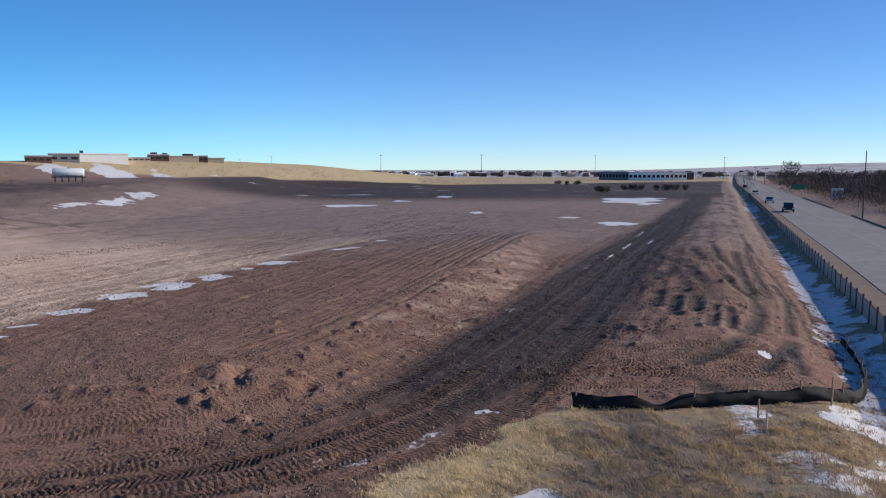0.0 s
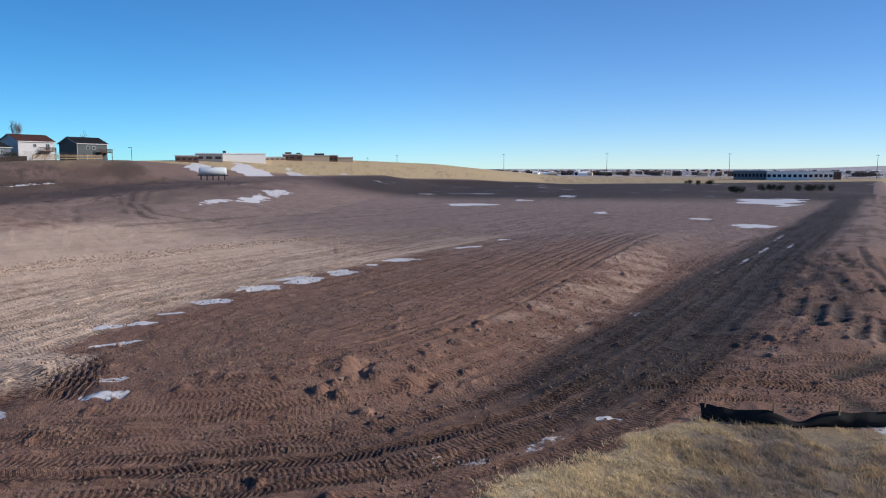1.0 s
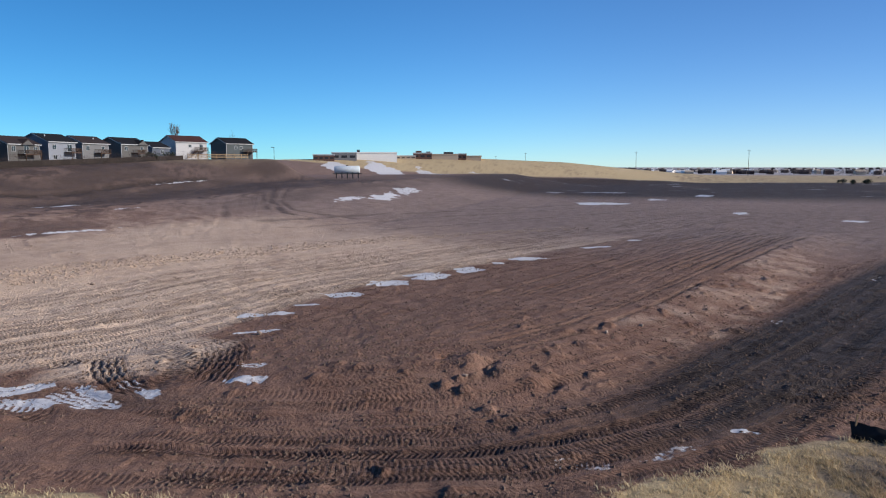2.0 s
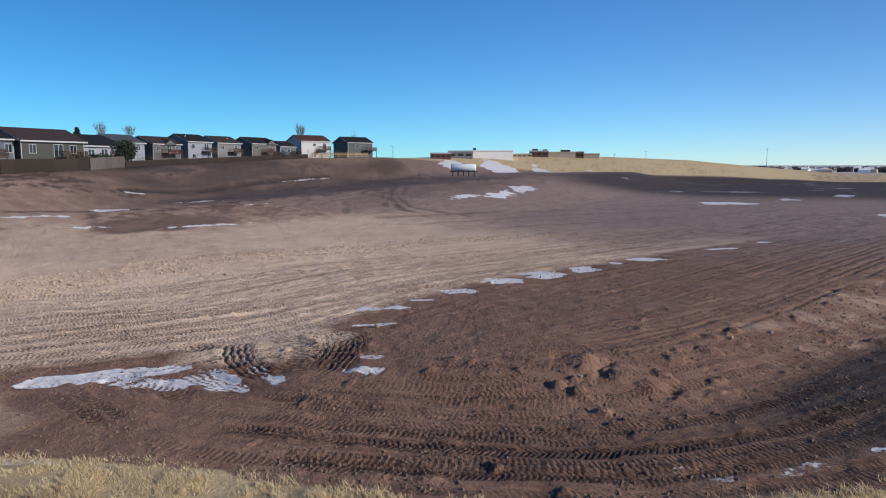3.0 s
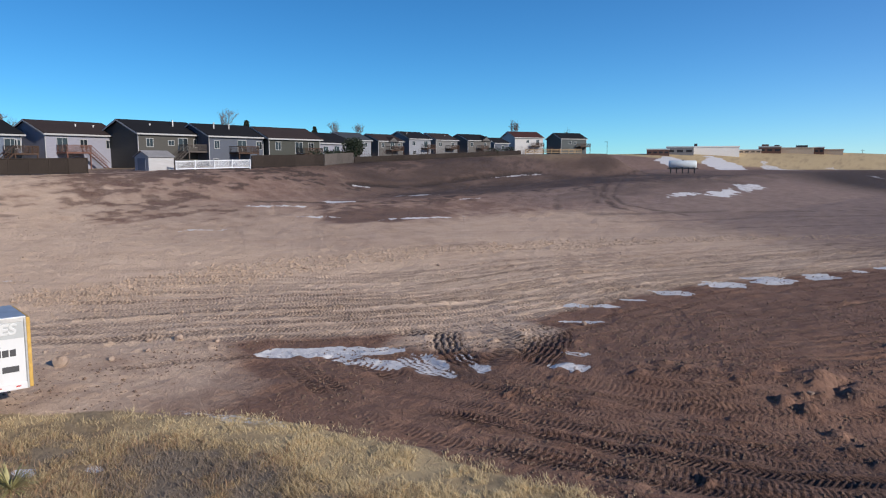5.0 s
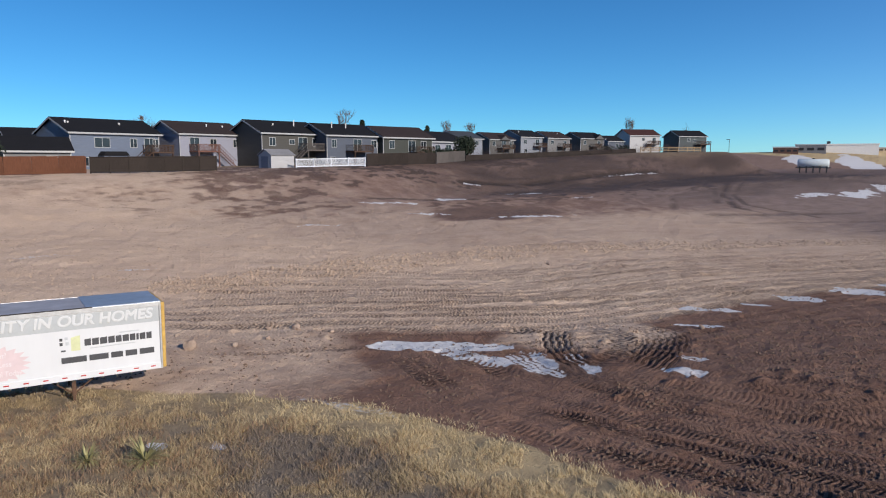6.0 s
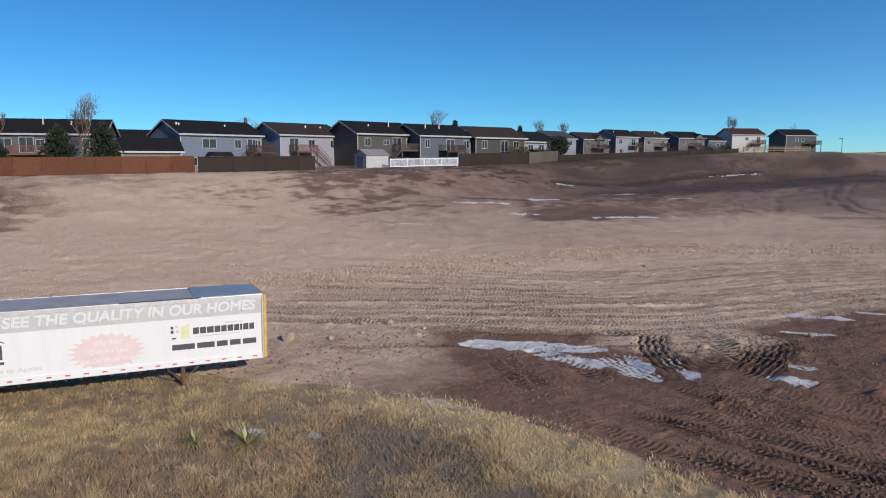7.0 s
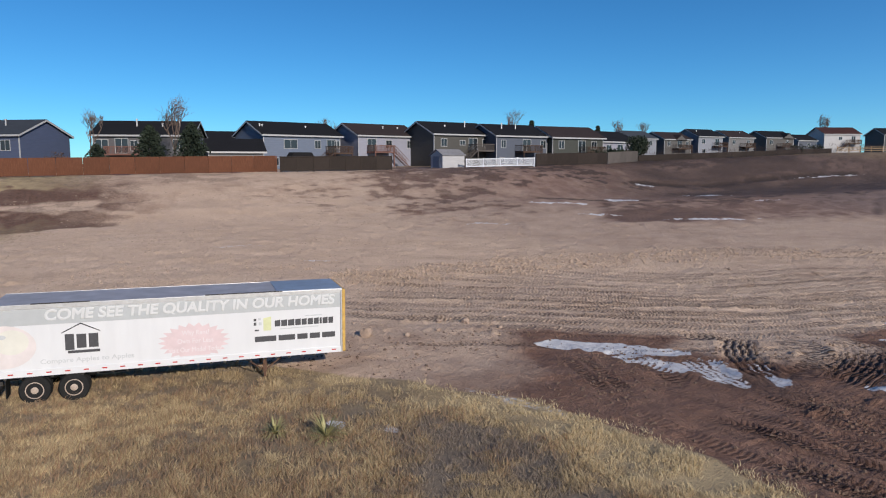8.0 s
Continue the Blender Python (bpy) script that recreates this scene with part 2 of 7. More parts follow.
glass = glass_material()
white_paint = plain("white_paint", (0.37, 0.375, 0.38), 0.5, vary=0.06)
white_panel = plain("trailer_white", (0.64, 0.65, 0.66), 0.42, vary=0.05, grain=2.0, bump=0.05, stretch=(1, 1, 0.2))
banner_grey = plain("banner_grey", (0.42, 0.44, 0.445), 0.5, vary=0.07, grain=3.0, bump=0.03)
slogan_white = plain("slogan_white", (0.58, 0.59, 0.59), 0.5, vary=0.05, bump=0)
letter_pink = plain("letter_pink", (0.66, 0.60, 0.61), 0.5, vary=0.05, bump=0)
letter_white = plain("letter_white", (0.80, 0.80, 0.79), 0.5, vary=0.04, bump=0)
letter_dark = plain("letter_dark", (0.055, 0.055, 0.06), 0.55, vary=0.2, grain=12, bump=0)
letter_faint = plain("letter_faint", (0.50, 0.52, 0.53), 0.55, vary=0.15, grain=9, bump=0)
burst_pink = plain("faded_pink", (0.65, 0.525, 0.535), 0.55, vary=0.12, grain=2.5, bump=0)
apple_pink = plain("faded_apple", (0.65, 0.595, 0.58), 0.55, vary=0.12, grain=1.2, bump=0)
apple_cream = plain("faded_cream", (0.64, 0.63, 0.56), 0.55, vary=0.1, grain=1.2, bump=0)
pale_yellow = plain("faded_yellow", (0.60, 0.62, 0.36), 0.55, vary=0.12, grain=4, bump=0)
roof_metal = plain("roof_aluminium", (0.42, 0.41, 0.43), 0.6, 0.1, vary=0.2, grain=1.4, bump=0.1)
roof_new = plain("roof_bluish", (0.30, 0.37, 0.47), 0.5, 0.1, vary=0.2, grain=2, bump=0.05)
rail_metal = plain("rail_aluminium", (0.55, 0.55, 0.54), 0.42, 0.4, vary=0.15, grain=6)
yellow_paint = plain("ochre_paint", (0.50, 0.31, 0.07), 0.55, vary=0.2, grain=4)
red_mark = plain("red_marker", (0.45, 0.03, 0.025), 0.35, bump=0)
rubber = plain("rubber", (0.018, 0.018, 0.018), 0.8, vary=0.3, grain=14)
rim_steel = plain("rusty_rim", (0.46, 0.37, 0.30), 0.6, 0.0, vary=0.3, grain=12)
frame_steel = plain("frame_steel", (0.05, 0.045, 0.04), 0.7, 0.3, vary=0.4, grain=9)
rust_steel = plain("rust_steel", (0.13, 0.075, 0.05), 0.8, 0.2, vary=0.4, grain=9)
cedar = plain("cedar_fence", (0.115, 0.046, 0.025), 0.8, vary=0.25, grain=7, stretch=(3, 3, 0.3), spread=0.12)
dark_wood = plain("dark_wood", (0.034, 0.026, 0.022), 0.8, vary=0.25, grain=7, stretch=(3, 3, 0.3), spread=0.15)
grey_wood = plain("grey_wood", (0.105, 0.092, 0.085), 0.85, vary=0.25, grain=7, stretch=(3, 3, 0.3), spread=0.15)
pale_slat = plain("pale_slat", (0.38, 0.35, 0.32), 0.8, vary=0.25, grain=7)
tan_wood = plain("tan_wood", (0.34, 0.24, 0.14), 0.8, vary=0.2, grain=7, spread=0.1)
deck_wood = plain("deck_wood", (0.075, 0.047, 0.035), 0.8, vary=0.25, grain=7)
red_deck = plain("red_deck", (0.15, 0.07, 0.052), 0.75, vary=0.2, grain=6)
vinyl = plain("white_vinyl", (0.62, 0.65, 0.70), 0.4, vary=0.04, grain=4, bump=0.02)
bark = plain("bark", (0.11, 0.085, 0.068), 0.9, vary=0.3, grain=9, stretch=(2, 2, 0.4))
twig = plain("twig", (0.15, 0.11, 0.09), 0.9, vary=0.2, grain=5)
needle = plain("needle", (0.024, 0.034, 0.022), 0.8, vary=0.45, grain=3, bump=0)
wild_twig = plain("brush", (0.095, 0.070, 0.066), 0.9, vary=0.45, grain=0.3, bump=0)
red_brush = plain("red_brush", (0.12, 0.075, 0.058), 0.9, vary=0.35, grain=0.4, bump=0)
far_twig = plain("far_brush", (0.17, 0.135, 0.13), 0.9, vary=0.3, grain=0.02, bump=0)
asphalt = plain("asphalt", (0.225, 0.213, 0.208), 0.9, vary=0.16, grain=0.9, bump=0.1)
shoulder = plain("shoulder_gravel", (0.20, 0.145, 0.115), 0.95, vary=0.2, grain=3, bump=0.3)
road_paint = plain("road_paint", (0.36, 0.33, 0.27), 0.7, vary=0.15, grain=5)
silt_black = plain("silt_fabric", (0.016, 0.016, 0.017), 0.85, vary=0.3, grain=5, bump=0.3)
stake_wood = plain("stake_wood", (0.32, 0.22, 0.13), 0.8, vary=0.2, grain=8)
rock_stone = plain("rock_stone", (0.36, 0.27, 0.21), 0.9, vary=0.22, grain=9, bump=0.5, spread=0.2)
clod_earth = plain("clod_earth", (0.17, 0.115, 0.085), 0.95, vary=0.25, grain=12, bump=0.4)
tan_clod = plain("tan_clod", (0.40, 0.30, 0.225), 0.95, vary=0.25, grain=12, bump=0.4)
tank_white = plain("tank_white", (0.62, 0.68, 0.70), 0.45, vary=0.12, grain=1.5)
steel_dark = plain("steel_dark", (0.05, 0.05, 0.055), 0.6, 0.3, vary=0.3)
brick_red = plain("school_brick", (0.13, 0.075, 0.062), 0.85, vary=0.2, grain=2)
brick_tan = plain("school_tan", (0.52, 0.42, 0.32), 0.8, vary=0.1, grain=2)
concrete_pale = plain("pale_wall", (0.84, 0.82, 0.78), 0.7, vary=0.06, grain=1.5)
blue_grey_wall = plain("blue_grey_wall", (0.17, 0.175, 0.19), 0.7, vary=0.1, grain=1.5)
pole_wood = plain("pole_wood", (0.11, 0.09, 0.075), 0.85, vary=0.2, grain=6)
dark_pane = plain("dark_pane", (0.03, 0.034, 0.042), 0.82, vary=0.2, bump=0)
car_black = plain("car_black", (0.012, 0.012, 0.014), 0.25, vary=0.1, bump=0)
car_silver = plain("car_silver", (0.30, 0.31, 0.32), 0.3, 0.5, vary=0.08, bump=0)
car_white = plain("car_white", (0.65, 0.65, 0.65), 0.3, vary=0.05, bump=0)
ROOFS = {k: plain("shingle_" + k, c, 0.9, vary=0.22, grain=5, bump=0.35, spread=0.06) for k, c in dict(
    black=(0.012, 0.012, 0.014), brown=(0.036, 0.026, 0.025), slate=(0.05, 0.058, 0.07), red=(0.06, 0.026, 0.023), grey=(0.22, 0.22, 0.23)).items()}
WALLS = {k: siding("siding_" + k, c) for k, c in dict(
    deep=(0.06, 0.078, 0.135), blue=(0.12, 0.148, 0.205), grey=(0.085, 0.083, 0.09), lilac=(0.25, 0.255, 0.31), olive=(0.062, 0.06, 0.054), slate=(0.075, 0.088, 0.118),
    green=(0.04, 0.044, 0.038), white=(0.20, 0.215, 0.25), bright=(0.40, 0.40, 0.41), cream=(0.14, 0.14, 0.145), teal=(0.042, 0.055, 0.06), tan=(0.085, 0.082, 0.08)).items()}


# ---- mesh helpers ----
def box(bm, x0, y0, z0, x1, y1, z1, m=None):
    v = [bm.verts.new((x, y, z)) for z in (z0, z1) for x, y in ((x0, y0), (x1, y0), (x1, y1), (x0, y1))]
    for f in ((3, 2, 1, 0), (4, 5, 6, 7), (0, 1, 5, 4), (1, 2, 6, 5), (2, 3, 7, 6), (3, 0, 4, 7)):
        bm.faces.new([v[i] for i in f])
    if m is not None:
        bmesh.ops.transform(bm, matrix=m, verts=v)
    return v


def tube(bm, a, b, r0, r1=None, sides=8, caps=True):
    """A tapered round bar from a to b."""
    a, b = Vector(a), Vector(b)
    r1 = r0 if r1 is None else r1
    turn = (b - a).to_track_quat("Z", "Y").to_matrix()
    rings = []
    for p, r in ((a, r0), (b, r1)):
        rings.append([bm.verts.new(p + turn @ Vector((math.cos(k * math.tau / sides) * r, math.sin(k * math.tau / sides) * r, 0))) for k in range(sides)])
    for k in range(sides):
        bm.faces.new((rings[0][k], rings[0][(k + 1) % sides], rings[1][(k + 1) % sides], rings[1][k]))
    if caps:
        bm.faces.new(rings[0][::-1])
        bm.faces.new(rings[1])


def lathe(bm, profile, sides, m):
    """Rings of (radius, height) round local z, placed by m."""
    rings = [[bm.verts.new(m @ Vector((r * math.cos(k * math.tau / sides), r * math.sin(k * math.tau / sides), h))) for k in range(sides)] for r, h in profile]
    for a, b in zip(rings, rings[1:]):
        for k in range(sides):
            bm.faces.new((a[k], a[(k + 1) % sides], b[(k + 1) % sides], b[k]))
    bm.faces.new(rings[0][::-1])
    bm.faces.new(rings[-1])


def prism(bm, outline, y0, y1):
    """An outline in x and z, drawn out from y0 to y1."""
    a, b = [[bm.verts.new((x, y, z)) for x, z in outline] for y in (y0, y1)]
    bm.faces.new(a)
    bm.faces.new(b[::-1])
    for k in range(len(outline)):
        j = (k + 1) % len(outline)
        bm.faces.new((a[j], a[k], b[k], b[j]))


def part(name, bm, material, parent=None, label="", smooth=False, bevel=0.0):
    if bevel:
        bmesh.ops.bevel(bm, geom=bm.edges[:], offset=bevel, segments=2, affect="EDGES", profile=0.6)
    bmesh.ops.recalc_face_normals(bm, faces=bm.faces[:])
    me = bpy.data.meshes.new(name)
    bm.to_mesh(me)
    bm.free()
    me.materials.append(material)
    if smooth:
        me.polygons.foreach_set("use_smooth", [True] * len(me.polygons))
    ob = new(name, me)
    if parent:
        ob.parent = parent
    if label:
        ob["label"] = label
    return ob


def raw(name, verts, faces, material, parent=None, smooth=False):
    """One mesh from arrays of points and of three- or four-cornered faces."""
    me = bpy.data.meshes.new(name)
    verts, faces = np.asarray(verts, np.float32), np.asarray(faces, np.int32)
    k = faces.shape[1]
    me.vertices.add(len(verts))
    me.vertices.foreach_set("co", verts.ravel())
    me.loops.add(faces.size)
    me.loops.foreach_set("vertex_index", faces.ravel())
    me.polygons.add(len(faces))
    me.polygons.foreach_set("loop_start", np.arange(0, faces.size, k, dtype=np.int32))
    me.polygons.foreach_set("use_smooth", np.full(len(faces), smooth))
    me.update(calc_edges=True)
    me.materials.append(material)
    ob = new(name, me)
    if parent:
        ob.parent = parent
    return ob


def shared(name, mesh_of, parent, m):
    """One more object on the mesh of another."""
    ob = new(name, mesh_of.data)
    ob.parent = parent
    ob.matrix_local = m
    if "kind" in mesh_of:
        ob["kind"] = mesh_of["kind"]
    return ob


# ---- the lie of the land ----
def lattice(x, y, seed):
    i = (x.astype(np.int64) * 374761393 + y.astype(np.int64) * 668265263 + seed * 974711) & 0x7FFFFFFF
    i = ((i ^ (i >> 13)) * 1274126177) & 0x7FFFFFFF
    return ((i ^ (i >> 16)) & 0xFFFF) / 65535.0


def value_noise(x, y, size, seed=0):
    x, y = x / size + 1000.5, y / size + 1000.5
    i, j = np.floor(x), np.floor(y)
    u, v = x - i, y - j
    u, v = u * u * (3 - 2 * u), v * v * (3 - 2 * v)
    a, b, c, d = lattice(i, j, seed), lattice(i + 1, j, seed), lattice(i, j + 1, seed), lattice(i + 1, j + 1, seed)
    return (a * (1 - u) + b * u) * (1 - v) + (c * (1 - u) + d * u) * v


def smooth(x, lo, hi):
    t = np.clip((x - lo) / (hi - lo), 0, 1)
    return t * t * (3 - 2 * t)


def along(x, y, line, reach=None):
    """Distance to a line of points, the signed offset to its right, and the way gone along it; past reach, if given, only far away."""
    if reach is not None:
        lx, ly = np.array(line).T
        near = np.flatnonzero((x > lx.min() - reach) & (x < lx.max() + reach) & (y > ly.min() - reach) & (y < ly.max() + reach))
        out = [np.full(x.shape, 1e3), np.full(x.shape, 1e3), np.zeros(x.shape)]
        if len(near):
            for whole, piece in zip(out, along(x[near], y[near], line)):
                whole[near] = piece
        return out
    x, y = x.astype(np.float32), y.astype(np.float32)
    best, side, gone, run = np.full(x.shape, 1e9, np.float32), np.zeros_like(x), np.zeros_like(x), 0.0
    for (ax, ay), (bx, by) in zip(line, line[1:]):
        n = math.hypot(bx - ax, by - ay)
        dx, dy = np.float32((bx - ax) / n), np.float32((by - ay) / n)
        px, py = x - np.float32(ax), y - np.float32(ay)
        s = np.clip(px * dx + py * dy, 0, np.float32(n))
        px -= s * dx
        py -= s * dy
        d = px * px + py * py
        near = np.flatnonzero(d < best)
        best[near] = d[near]
        side[near] = px[near] * dy - py[near] * dx
        gone[near] = np.float32(run) + s[near]
        run += n
    best = np.sqrt(best)
    return best.astype(float), (np.sign(side) * best).astype(float), gone.astype(float)


def soft_line(line, rounds=2):
    """The same line with its corners cut off."""
    for _ in range(rounds):
        out = [line[0]]
        for (ax, ay), (bx, by) in zip(line, line[1:]):
            out += [(0.75 * ax + 0.25 * bx, 0.75 * ay + 0.25 * by), (0.25 * ax + 0.75 * bx, 0.25 * ay + 0.75 * by)]
        line = out + [line[-1]]
    return line


def beside(line, d):
    """The line moved d metres to its right."""
    out = []
    for k, (x, y) in enumerate(line):
        ax, ay = line[max(k - 1, 0)]
        bx, by = line[min(k + 1, len(line) - 1)]
        n = math.hypot(bx - ax, by - ay)
        out.append((x + d * (by - ay) / n, y - d * (bx - ax) / n))
    return out


ROAD = [(20, 5), (29, 25), (38.4, 45.4), (48.4, 67.6), (68, 112.2), (124, 237.5), (205, 420), (425, 895), (905, 1930)]      # middle of the road
ROAD_HALF = 5.7
HAUL = soft_line([(-34, 18.4), (-22, 18.2), (-12.2, 20.0), (-7.0, 21.8), (-3.4, 24.0), (1.0, 29.6), (7.7, 42.5), (20.2, 71.3), (41.7, 113.7), (93.6, 224.8)])
BERM = soft_line([(9.5, 31.5), (16, 38), (22.5, 52), (36.5, 86), (66, 152), (106, 240)])               # crest of the bank beside the road
PILE_TOP = soft_line([(-34, 24.4), (-22, 24.6), (-14, 26.0), (-9.2, 28.6), (-4.4, 34.5), (1.6, 49), (9.5, 75), (20.2, 104), (27, 114)])
STREAK = soft_line([(-38, 4), (-33.4, 11.5), (-31.2, 17.5), (-27.8, 22.5), (-23.8, 30), (-22.6, 39), (-22.3, 47.2), (-19.5, 54.7), (-16.3, 62.4), (-13, 71.8), (-7.8, 83.3), (-3.5, 92.3), (15.7, 135.7)])
GRASS_LINE = soft_line([(-58, -45), (-40, -14), (-33.6, 1.5), (-29.0, 7.6), (-25.8, 11.2), (-22.6, 13.5), (-18.8, 15.0), (-15, 15.3), (-12, 16.2), (-8, 16.9), (-4.4, 17.6), (-0.8, 20.6), (2.2, 23.4), (4.9, 26.2), (9, 26.3), (13, 26.6), (16.6, 27.1), (20, 30.4), (24.2, 37.5), (31, 52), (47, 91), (110, 232)])


def profile(v, xs, ys):
    return np.interp(v, xs, ys)


HILL = [(-190, 262), (-160, 303), (-134, 345), (-97, 386), (-66, 425), (-44, 468), (15, 520), (80, 560)]     # crest of the golden hill


def land(x, y):
    """Height of the ground without its small relief."""
    r = np.hypot(x, y)
    u = -x
    crest = profile(y, [-60, 0, 40, 80, 116, 152, 175], [6.6, 7.4, 7.9, 8.8, 9.9, 10.9, 11.2])
    toe = profile(y, [0, 50, 80, 116, 150, 175, 200], [64, 67, 78, 84, 91, 88, 88])
    rise = profile(u, [28, 42, 50, 60, 68], [0, 0.6, 1.6, 3.0, 4.2]) * (1 + 0.35 * smooth(y, 60, 190))
    bank = smooth(u, toe, toe + 18.5)
    end = 1 - smooth(y - 0.75 * (u - 100), 174, 192)
    south = smooth(y, -60, -20)
    left = rise + (crest - rise).clip(0) * bank * end
    left = left * (0.75 + 0.25 * south) * (1 - smooth(r, 330, 450))
    d, side, gone = along(x, y, HILL, 420)
    top = profile(gone, [0, 50, 150, 210, 262, 335, 415], [11.6, 12.4, 13.2, 11.4, 8.4, 3.0, 0.0])
    hill = top * np.where(side > 0, 1 - smooth(side, 2, 85), 1 - smooth(-side, 80, 380))
    ridge = 44 * smooth(r, 3000, 4500) * smooth(np.arctan2(x, y), 0.26, 0.62)
    low = -2.5 * smooth(r, 600, 1500)
    return np.maximum(np.maximum(left, hill), 0) + ridge + low


def tread(x, y, line, gauge, width, pitch, depth, lean=0.55):
    """Ruts of a lugged wheel pair: pressed-in bands with cross bars, or ridges along the way where pitch is negative.
    Gives the height, the pressed band, and for fine relief the lugs' turns and strength."""
    z, on, turn, lug = (np.zeros(x.shape) for _ in range(4))
    d, side, gone = along(x, y, line, gauge + 2)
    total = sum(math.dist(a, b) for a, b in zip(line, line[1:]))
    ends = smooth(gone, 0.0, 1.2) * (1 - smooth(gone, total - 1.2, total))
    for off in ((-gauge / 2, gauge / 2) if gauge else (0.0,)):
        v = side - off
        inside = (1 - smooth(np.abs(v), width * 0.42, width * 0.58)) * ends
        phase = (gone + lean * np.abs(v) / max(width, 1.0)) / (0.74 * pitch) if pitch > 0 else (v + 0.05 * np.sin(gone * 5)) / -pitch
        bars = np.sin(phase * math.tau)
        worn = 0.45 + 0.55 * smooth(value_noise(x, y, 2.3, 17), 0.25, 0.55)
        z += (0.28 if pitch > 0 else 0.3) * inside * (-0.4 * depth + depth * smooth(bars, -0.5, 0.6)) * worn
        z += 0.2 * depth * np.exp(-((np.abs(v) - width * 0.68) / (0.16 * width)) ** 2) * ends * value_noise(x, y, 0.6, 5) * 1.6
        turn = np.where(inside > on, phase, turn)
        on = np.maximum(on, inside)
        lug = np.maximum(lug, inside * worn * depth)
    return z, on, turn, lug


